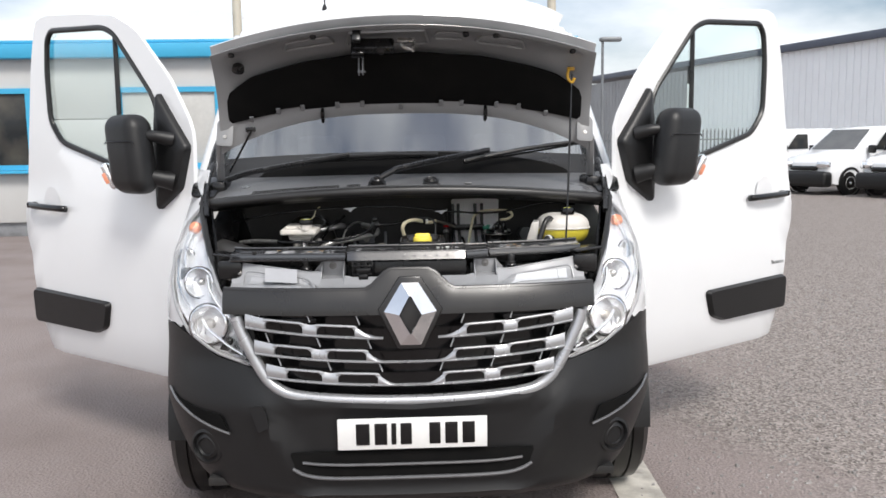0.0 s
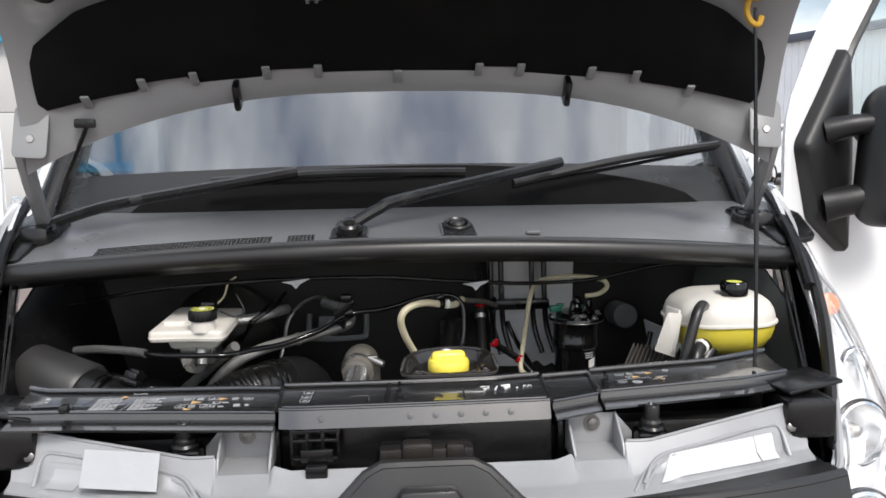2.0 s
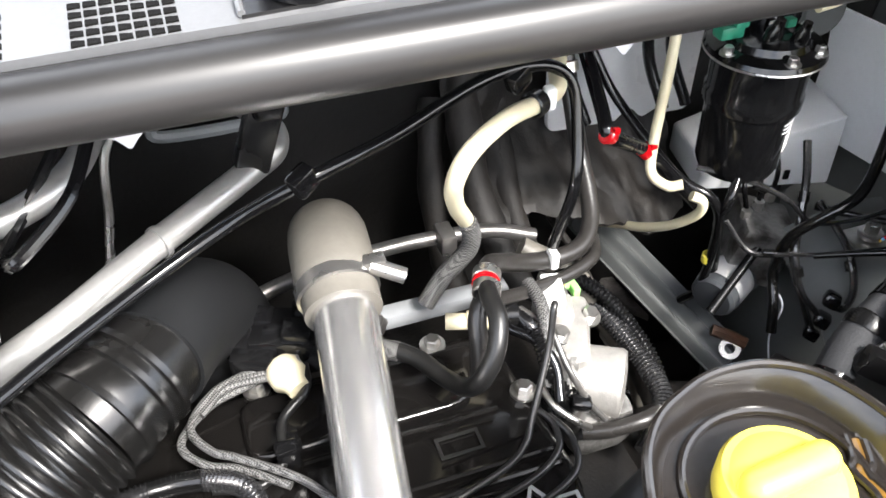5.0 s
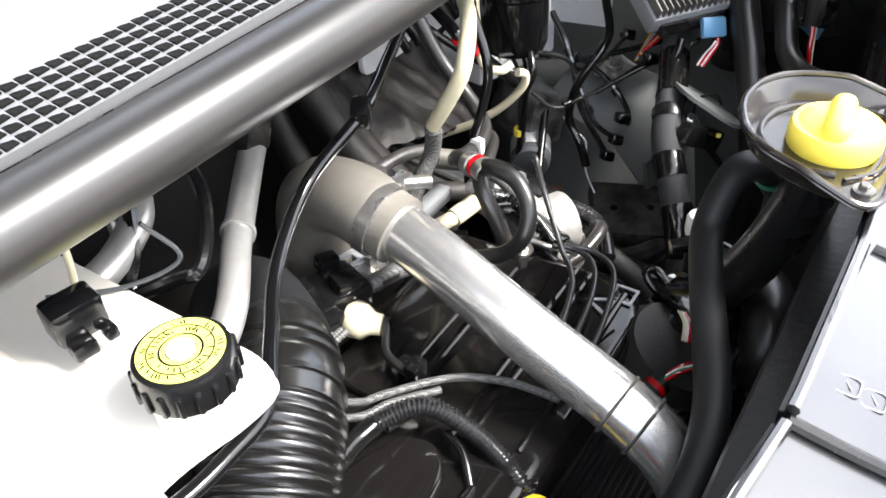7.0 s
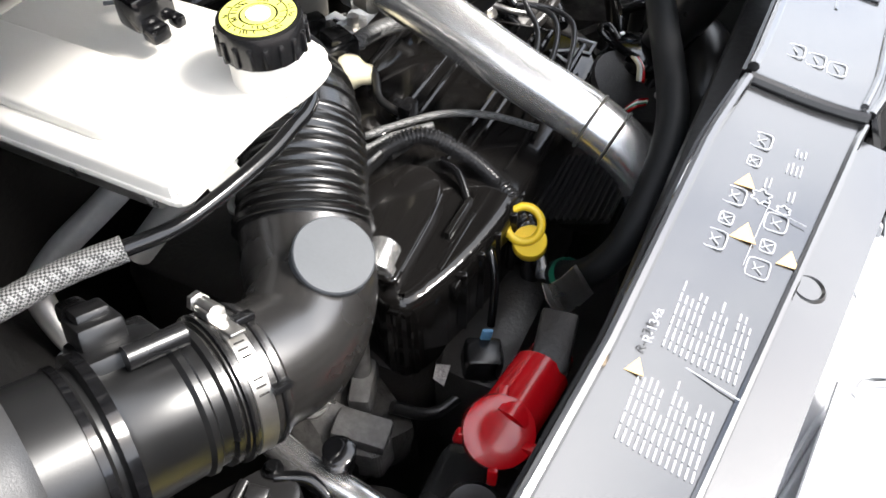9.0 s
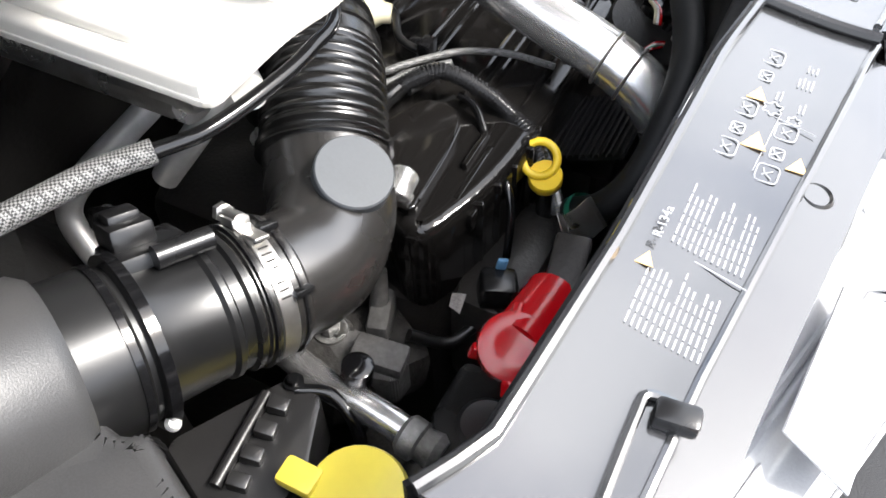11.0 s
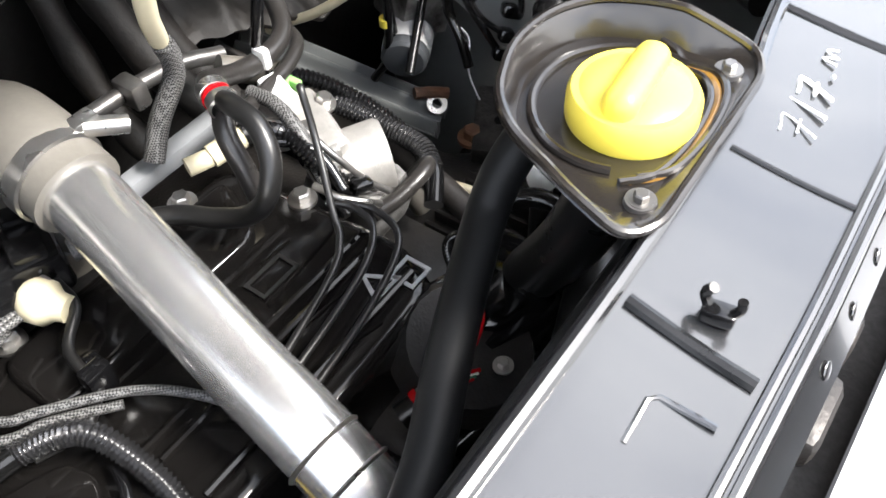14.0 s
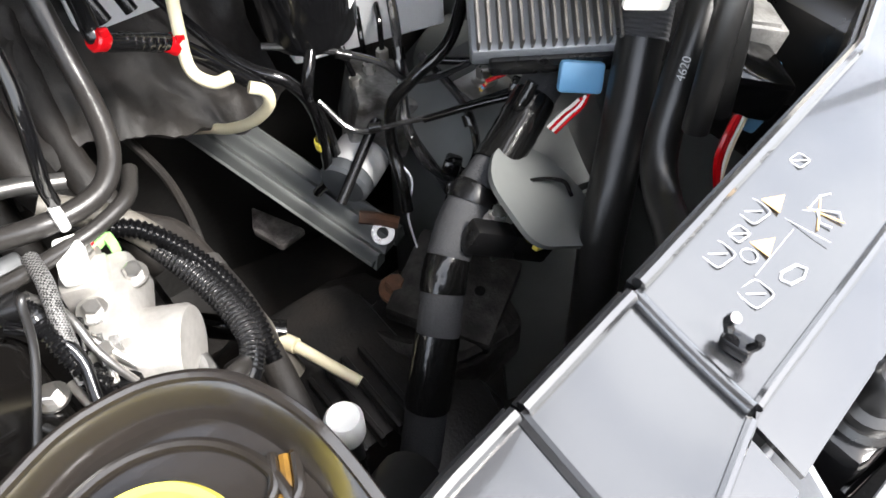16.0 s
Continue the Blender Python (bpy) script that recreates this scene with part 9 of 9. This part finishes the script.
part("oval_hole", lathe([(0.018, 0), (0.018, 0.002)], (0.50, 0.612, 0.785), (0, -1, 0.16), 20), M_FELT, tower)
gp = thing("relay_plate", (0.45, 0.53, 0.85), "dark grey quarter-round steel plate", "plate")
part("plate", prism(rounded([(-0.05, -0.04), (0.05, -0.07), (0.055, 0.0), (0.03, 0.045), (-0.02, 0.06), (-0.055, 0.03)], 0.02, 5), (0.445, 0.535, 0.925), (1, 0.15, -0.45), (0.1, 0.95, 0.35), 0.005), M_INNER, gp)
part("bracket", box((0.405, 0.53, 0.90), (0.09, 0.02, 0.03), 0.004, turn(0, 30, -20)), M_BLACK, gp)
part("screw", bolt((0.407, 0.548, 0.915), (-0.2, -0.3, 1), 0.009, 0.012), M_STEEL, gp)
part("spring_wire", tube([(0.41, 0.545, 0.92), (0.44, 0.55, 0.935), (0.47, 0.535, 0.93), (0.475, 0.525, 0.915)], 0.002, 6), M_BLACK, gp)
part("yellow_mark", box((0.425, 0.51, 0.897), (0.02, 0.006, 0.006), 0.001, turn(0, 30, 10)), M_YELLOW, gp)

har = thing("main_harness", (0.37, 0.56, 0.85), "fat fabric-wrapped harness with shiny tape bands", "wiring harness")
hp = [(x + 0.004, y, z) for x, y, z in ((0.56, 0.63, 0.99), (0.505, 0.612, 0.962), (0.451, 0.592, 0.94), (0.405, 0.578, 0.925), (0.374, 0.568, 0.908), (0.345, 0.55, 0.885), (0.32, 0.528, 0.855), (0.285, 0.50, 0.81), (0.25, 0.475, 0.74))]
hl = spline(hp, 8)
cuts = [(0, 9, M_FABRIC), (9, 20, M_TAPE), (20, 24, M_FABRIC), (24, 26, M_TAPE), (26, 38, M_FABRIC), (38, 44, M_TAPE), (44, 50, M_FABRIC), (50, 58, M_TAPE), (58, 65, M_FABRIC)]
for a, b, mt in cuts:
    seg = hl[a:b + 1]
    part("wrap", sweep(seg, [0.0195 + (0.0014 if mt is M_TAPE else 0.0) + 0.0006 * (i % 2) for i in range(len(seg))], 18), mt, har)
part("p_clip", join(lathe([(0.022, -0.008), (0.0235, 0), (0.022, 0.008)], (0.402, 0.576, 0.922), (-0.6, -0.3, -0.4), 24, False), box((0.424, 0.555, 0.90), (0.03, 0.02, 0.03), 0.005)), M_BLACK, har)
for k, pts in enumerate(([(0.405, 0.69, 0.80), (0.411, 0.705, 0.83), (0.418, 0.729, 0.866), (0.416, 0.718, 0.926), (0.437, 0.70, 0.965), (0.475, 0.70, 0.985), (0.52, 0.73, 1.02), (0.55, 0.76, 1.10)], [(0.479, 0.757, 0.925), (0.52, 0.72, 0.925), (0.56, 0.68, 0.93), (0.60, 0.62, 0.95)], [(0.44, 0.70, 0.905), (0.48, 0.66, 0.93), (0.54, 0.62, 0.945), (0.58, 0.60, 0.95)])):
    hose_thing("wiring_loom", pts, (0.0065, 0.0045, 0.004)[k], M_TAPE, "taped black loom on the inner wing", "wiring loom", 10)
hose_thing("wire", [(0.425, 0.742, 0.86), (0.415, 0.72, 0.85), (0.42, 0.70, 0.83), (0.405, 0.69, 0.79), (0.40, 0.66, 0.74)], 0.0013, M_PRINT, "thin loose white wire", "wire", 6)
hose_thing("earth_cable", [(0.49, 0.60, 0.99), (0.475, 0.60, 0.97), (0.478, 0.615, 0.95), (0.50, 0.625, 0.945)], 0.006, M_TAPE, "looped black earth cable", "cable", 10)

for pts, r in (([(0.33, 0.80, 0.99), (0.37, 0.77, 0.985), (0.42, 0.745, 0.96), (0.45, 0.73, 0.93), (0.50, 0.715, 0.93), (0.55, 0.70, 0.95)], 0.0035), ([(0.47, 0.79, 1.0), (0.455, 0.76, 0.97), (0.44, 0.735, 0.93), (0.435, 0.72, 0.88), (0.45, 0.70, 0.83), (0.46, 0.68, 0.79)], 0.005), ([(0.44, 0.735, 0.93), (0.425, 0.71, 0.90), (0.43, 0.69, 0.86), (0.45, 0.665, 0.83)], 0.004), ([(0.475, 0.75, 0.94), (0.49, 0.70, 0.90), (0.48, 0.665, 0.87), (0.455, 0.65, 0.86), (0.44, 0.655, 0.875)], 0.0045), ([(0.36, 0.765, 0.93), (0.38, 0.735, 0.90), (0.42, 0.71, 0.905), (0.46, 0.69, 0.91), (0.52, 0.65, 0.935)], 0.003)):
    lm = hose_thing("wiring_loom", pts, r, M_CONDUIT, "thin shiny black loom crossing the inner wing", "wiring loom", 8)
    q, w = Vector(pts[1]), Vector(pts[2])
    part("tape_band", rod(q.lerp(w, 0.3), q.lerp(w, 0.55), r + 0.0018, seg=12), M_TAPE, lm)
    part("connector", box(pts[-1], (0.026, 0.018, 0.016), 0.004, turn(15, 20, 40 + 900 * r)), M_GLOSS, lm)
r1 = hose_thing("radiator_hose", [(0.62, 0.60, 1.14), (0.585, 0.565, 1.08), (0.545, 0.535, 1.02), (0.505, 0.505, 0.965), (0.468, 0.478, 0.905), (0.45, 0.46, 0.82), (0.445, 0.455, 0.68)], 0.0205, M_RUBBER, "fat matt black radiator hose", seg=20)
part("sleeve", ribbed([(0.61, 0.59, 1.125), (0.585, 0.565, 1.08), (0.557, 0.543, 1.037)], 0.0222, 0.004, 0.001, 20), M_FABRIC, r1)
r2 = hose_thing("radiator_hose", [(0.60, 0.52, 1.13), (0.56, 0.495, 1.085), (0.525, 0.478, 1.04), (0.497, 0.46, 1.0), (0.478, 0.435, 0.985), (0.455, 0.405, 0.99), (0.42, 0.37, 1.0)], 0.0148, M_RUBBER, "slim black radiator hose with printed number", seg=18)


def text_mesh(body, size):
    cu = bpy.data.curves.new("lettering", "FONT")
    cu.body, cu.size, cu.align_x, cu.align_y, cu.extrude = body, size, "CENTER", "CENTER", 0.0004
    tmp = bpy.data.objects.new("lettering", cu)
    scene.collection.objects.link(tmp)
    me = bpy.data.meshes.new_from_object(tmp)
    bpy.data.objects.remove(tmp)
    bm = bmesh.new()
    bm.from_mesh(me)
    bpy.data.meshes.remove(me)
    return bm


word = text_mesh("Business", 0.034)
for v in word.verts:
    v.co = on_door(1.215 + v.co.x, 0.862 + v.co.y, 0.0015 + v.co.z)
part("lettering", word, M_GREYMET, right_door, "grey lettering", flat=True)
code = text_mesh("R-134a", 0.0085)
for v in code.verts:
    v.co = Vector((-0.460 + v.co.x, 0.2925 + v.co.y * 0.9, 1.1365 + v.co.z))
part("lettering", code, M_INK, slam, flat=True)
tx = text_mesh("4620", 0.0095)
ax_ = (Vector((0.56, 0.495, 1.085)) - Vector((0.525, 0.478, 1.04))).normalized()
nrm = (Vector((0.08, 0.19, 1.47)) - Vector((0.53, 0.48, 1.045)))
nrm = (nrm - ax_ * nrm.dot(ax_)).normalized()
tx.transform(Matrix((ax_, nrm.cross(ax_), nrm)).transposed().to_4x4())
bmesh.ops.translate(tx, vec=Vector((0.535, 0.4825, 1.053)) + nrm * 0.0150, verts=tx.verts)
part("lettering", tx, M_INK, r2, flat=True)

M_FIN = material("weathered_fin_alloy", (0.16, 0.15, 0.14), 0.45, metal=0.5, grain=(150, 0.2), stain=(30, 0.3), bump=(200, 0.1), tint=(0.09, 0.075, 0.06))
heat = thing("control_module", (0.53, 0.6, 1.02), "finned grey glow-plug module with light blue plugs", "control module")
mrot = turn(30, 0, -35)
part("body", box((0.525, 0.625, 1.045), (0.14, 0.10, 0.03), 0.004, mrot), M_GREYMET, heat)
for i in range(15):
    off = mrot @ Vector((-0.064 + 0.0091 * i, 0.0, 0.022))
    part("fin", box(Vector((0.525, 0.625, 1.045)) + off, (0.0026, 0.096, 0.018), 0.0006, mrot, 1), M_FIN, heat)
part("blue_plug", box((0.512, 0.565, 1.006), (0.040, 0.010, 0.028), 0.004, turn(-28, 8, -35)), M_BLUE, heat, "light blue plug")
part("plug_tray", box((0.515, 0.592, 1.014), (0.13, 0.03, 0.02), 0.004, turn(10, 0, -35)), M_BLACK, heat)
for k, mt in enumerate((M_RED, M_TRI, M_RED, M_BLUE, M_OCHRE)):
    part("wire", tube([(0.535, 0.625 + 0.004 * k, 0.995), (0.520, 0.632 + 0.004 * k, 0.980 + 0.002 * k), (0.500, 0.640 + 0.003 * k, 0.972), (0.478, 0.650 + 0.002 * k, 0.965 - 0.004 * k)], 0.002, 6), mt, heat)
for k, mt in enumerate((M_RED, M_WHITEPL, M_RED, M_WHITEPL)):
    part("wire", tube([(0.515 - 0.004 * k, 0.556, 0.992), (0.506 - 0.003 * k, 0.553 + 0.002 * k, 0.985), (0.494, 0.556 + 0.003 * k, 0.975), (0.484, 0.562 + 0.003 * k, 0.960)], 0.0016, 6), mt, heat)
rel = thing("relay", (0.62, 0.45, 0.98), "black relay box with a light blue lock and red wires", "relay")
part("box", box((0.60, 0.468, 1.02), (0.06, 0.06, 0.04), 0.006, turn(0, 20, -30)), M_GLOSS, rel)
part("blue_lock", box((0.617, 0.455, 1.0), (0.012, 0.05, 0.045), 0.003, turn(0, 20, -50)), M_BLUE, rel)
part("grey_cube", join(box((0.645, 0.50, 1.03), (0.045, 0.045, 0.03), 0.003, turn(0, 15, -30)), box((0.645, 0.50, 1.046), (0.036, 0.036, 0.006), 0.001, turn(0, 15, -30))), M_CAST, rel)
for k, mt in enumerate((M_RED, M_RED, M_WHITEPL, M_CREAM)):
    part("wire", tube([(0.585 + 0.005 * k, 0.452, 1.01), (0.567 + 0.006 * k, 0.447, 1.0), (0.553 + 0.005 * k, 0.442, 0.975), (0.556, 0.435, 0.94)], 0.0028, 6), mt, rel)
mount = thing("engine_mount", (0.35, 0.56, 0.7), "grimy cast alloy engine mount bracket with rusty bolts", "engine mount")
part("arch", join(tube([(0.30, 0.66, 0.80), (0.285, 0.61, 0.815), (0.30, 0.56, 0.82), (0.345, 0.525, 0.82), (0.40, 0.52, 0.82)], 0.014, 8), prism(rounded([(0.29, 0.64), (0.28, 0.60), (0.30, 0.55), (0.36, 0.51), (0.44, 0.52), (0.46, 0.60), (0.40, 0.66)], 0.02), (0, 0, 0.73), (1, 0, 0), (0, 1, 0), 0.06, 0.008)), M_GRIME, mount)
part("plate", box((0.385, 0.58, 0.835), (0.11, 0.12, 0.03), 0.006, turn(6, -8, 30)), M_GRIME, mount)
for p in ((0.335, 0.62, 0.835),):
    part("bolt", bolt(p, (0, 0, 1), 0.012, 0.016), M_RUST, mount)
for p in ((0.365, 0.60, 0.853), (0.40, 0.555, 0.847), (0.42, 0.595, 0.843), (0.39, 0.61, 0.849)):
    part("hole", lathe([(0.006, 0), (0.006, 0.001)], p, (-0.1, -0.1, 1), 12), M_FELT, mount)
mount.location += Vector((0.022, 0.033, -0.10))
gear = thing("gearbox", (0.22, 0.62, 0.4), "grimy dark gearbox casing deep in the bay", "gearbox")
part("casing", join(box((0.24, 0.62, 0.62), (0.20, 0.22, 0.24), 0.05), box((0.30, 0.62, 0.66), (0.16, 0.10, 0.12), 0.03, turn(10, 15, 25))), M_DARKMET, gear)
for i in range(5):
    part("casing_rib", box((0.20 + 0.02 * i, 0.56, 0.745), (0.006, 0.10, 0.02), 0.002), M_DARKMET, gear)
part("selector", join(rod((0.22, 0.62, 0.80), (0.25, 0.56, 0.78), 0.006), rod((0.20, 0.66, 0.80), (0.22, 0.62, 0.80), 0.008)), M_CREAM, gear)
part("loom", tube([(0.16, 0.70, 0.80), (0.19, 0.66, 0.81), (0.22, 0.64, 0.80)], 0.012, 10), M_TAPE, gear)

for p, q, r, mt in (((0.070, 0.64, 0.96), (0.060, 0.615, 0.955), 0.008, M_GLOSS), ((0.078, 0.622, 0.955), (0.073, 0.600, 0.945), 0.006, M_STEEL), ((0.055, 0.60, 0.945), (0.05, 0.58, 0.935), 0.009, M_GLOSS)):
    part("union", join(rod(p, q, r, seg=6), rod(q, Vector(q) + (Vector(q) - Vector(p)) * 0.6, r * 0.65, seg=10)), mt, pump)
for pts, r, mt in (([(0.05, 0.66, 0.99), (0.067, 0.63, 0.985), (0.072, 0.60, 0.965), (0.085, 0.578, 0.935), (0.10, 0.566, 0.915)], 0.0032, M_OLDSTEEL), ([(0.03, 0.64, 0.99), (0.05, 0.62, 0.985), (0.06, 0.60, 0.97), (0.055, 0.575, 0.95)], 0.005, M_GLOSS), ([(0.08, 0.56, 0.92), (0.065, 0.56, 0.935), (0.05, 0.575, 0.945), (0.045, 0.60, 0.95)], 0.0035, M_STEEL)):
    part("fuel_line", tube(pts, r, 10), mt, pump)
for x, y, z, rz in ((0.060, 0.598, 0.945, 25), (0.078, 0.578, 0.935, -15)):
    part("connector", box((x, y, z), (0.020, 0.014, 0.012), 0.003, turn(10, 15, rz)), M_GLOSS, pump)

cd = hose_thing("corrugated_conduit", [(0.135, 0.735, 0.93), (0.151, 0.715, 0.925), (0.162, 0.677, 0.92), (0.174, 0.629, 0.905), (0.174, 0.586, 0.90), (0.158, 0.560, 0.895), (0.13, 0.54, 0.885)], 0.0095, M_GLOSS, "shiny black corrugated conduit round the pump", "conduit", 14)
part("corrugations", ribbed([(0.151, 0.715, 0.925), (0.162, 0.677, 0.92), (0.174, 0.629, 0.905), (0.174, 0.586, 0.90), (0.158, 0.560, 0.895)], 0.0112, 0.0042, 0.0022, 14), M_CONDUIT, cd)
bh = hose_thing("drain_hose", [(0.14, 0.80, 0.88), (0.165, 0.775, 0.875), (0.182, 0.755, 0.87), (0.188, 0.715, 0.865), (0.192, 0.65, 0.86), (0.186, 0.588, 0.85), (0.178, 0.527, 0.83), (0.17, 0.48, 0.80)], 0.0135, M_SOOT, "dusty brown-black hose behind the fuel pump", "hose", 14)
part("clip", rod((0.1885, 0.708, 0.8645), (0.1890, 0.694, 0.8635), 0.0152, seg=16), M_STEEL, bh)
hose_thing("vacuum_line", [(0.20, 0.90, 0.88), (0.211, 0.845, 0.86), (0.207, 0.788, 0.855), (0.199, 0.747, 0.85), (0.19, 0.70, 0.83)], 0.005, M_SOOT, "thin dusty line beside the bulkhead", "line", 8)

# wiring about the throttle housing beside the engine
thr = thing("throttle_housing", (0.06, 0.43, 0.86), "glossy black throttle housing with taped looms and bright screws", "throttle housing")
part("body", prism(rounded([(-0.03, -0.04), (0.05, -0.05), (0.085, -0.01), (0.07, 0.045), (0.0, 0.05), (-0.04, 0.02)], 0.012), (0.055, 0.42, 0.875), (1, 0, 0), (0, 1, 0.1), 0.03, 0.005), M_GLOSS, thr)
part("lid", prism(rounded([(-0.02, -0.03), (0.035, -0.036), (0.06, -0.008), (0.05, 0.03), (0.0, 0.034), (-0.026, 0.01)], 0.010), (0.058, 0.422, 0.905), (1, 0, 0), (0, 1, 0.1), 0.010, 0.003), M_GLOSS, thr)
for x, y in ((0.03, 0.395), (0.10, 0.39), (0.118, 0.42), (0.03, 0.45), (0.10, 0.455)):
    part("screw", bolt((x, y, 0.912), (0, 0, 1), 0.0042, 0.006), M_STEEL, thr)
part("loom", tube([(0.13, 0.47, 0.93), (0.15, 0.44, 0.935), (0.145, 0.40, 0.93), (0.11, 0.37, 0.92), (0.06, 0.362, 0.905), (0.0, 0.37, 0.89), (-0.06, 0.385, 0.88)], 0.009, 12), M_TAPE, thr)
part("frame", ribbed([(0.155, 0.43, 0.90), (0.152, 0.39, 0.90), (0.12, 0.355, 0.89), (0.05, 0.35, 0.88)], 0.005, 0.004, 0.0012, 10), M_GLOSS, thr)
for k, mt in enumerate((M_RED, M_GREEN, M_WHITEPL, M_RED)):
    part("wire", tube([(-0.055 + 0.004 * k, 0.41, 0.925), (-0.04 + 0.004 * k, 0.40, 0.93), (-0.022 + 0.003 * k, 0.392, 0.924)], 0.0018, 6), mt, thr)
part("plug", rod((-0.075, 0.418, 0.918), (-0.052, 0.408, 0.926), 0.011), M_BLACK, thr)
part("plug_ring", rod((-0.062, 0.413, 0.923), (-0.057, 0.411, 0.925), 0.0118), M_RED, thr)
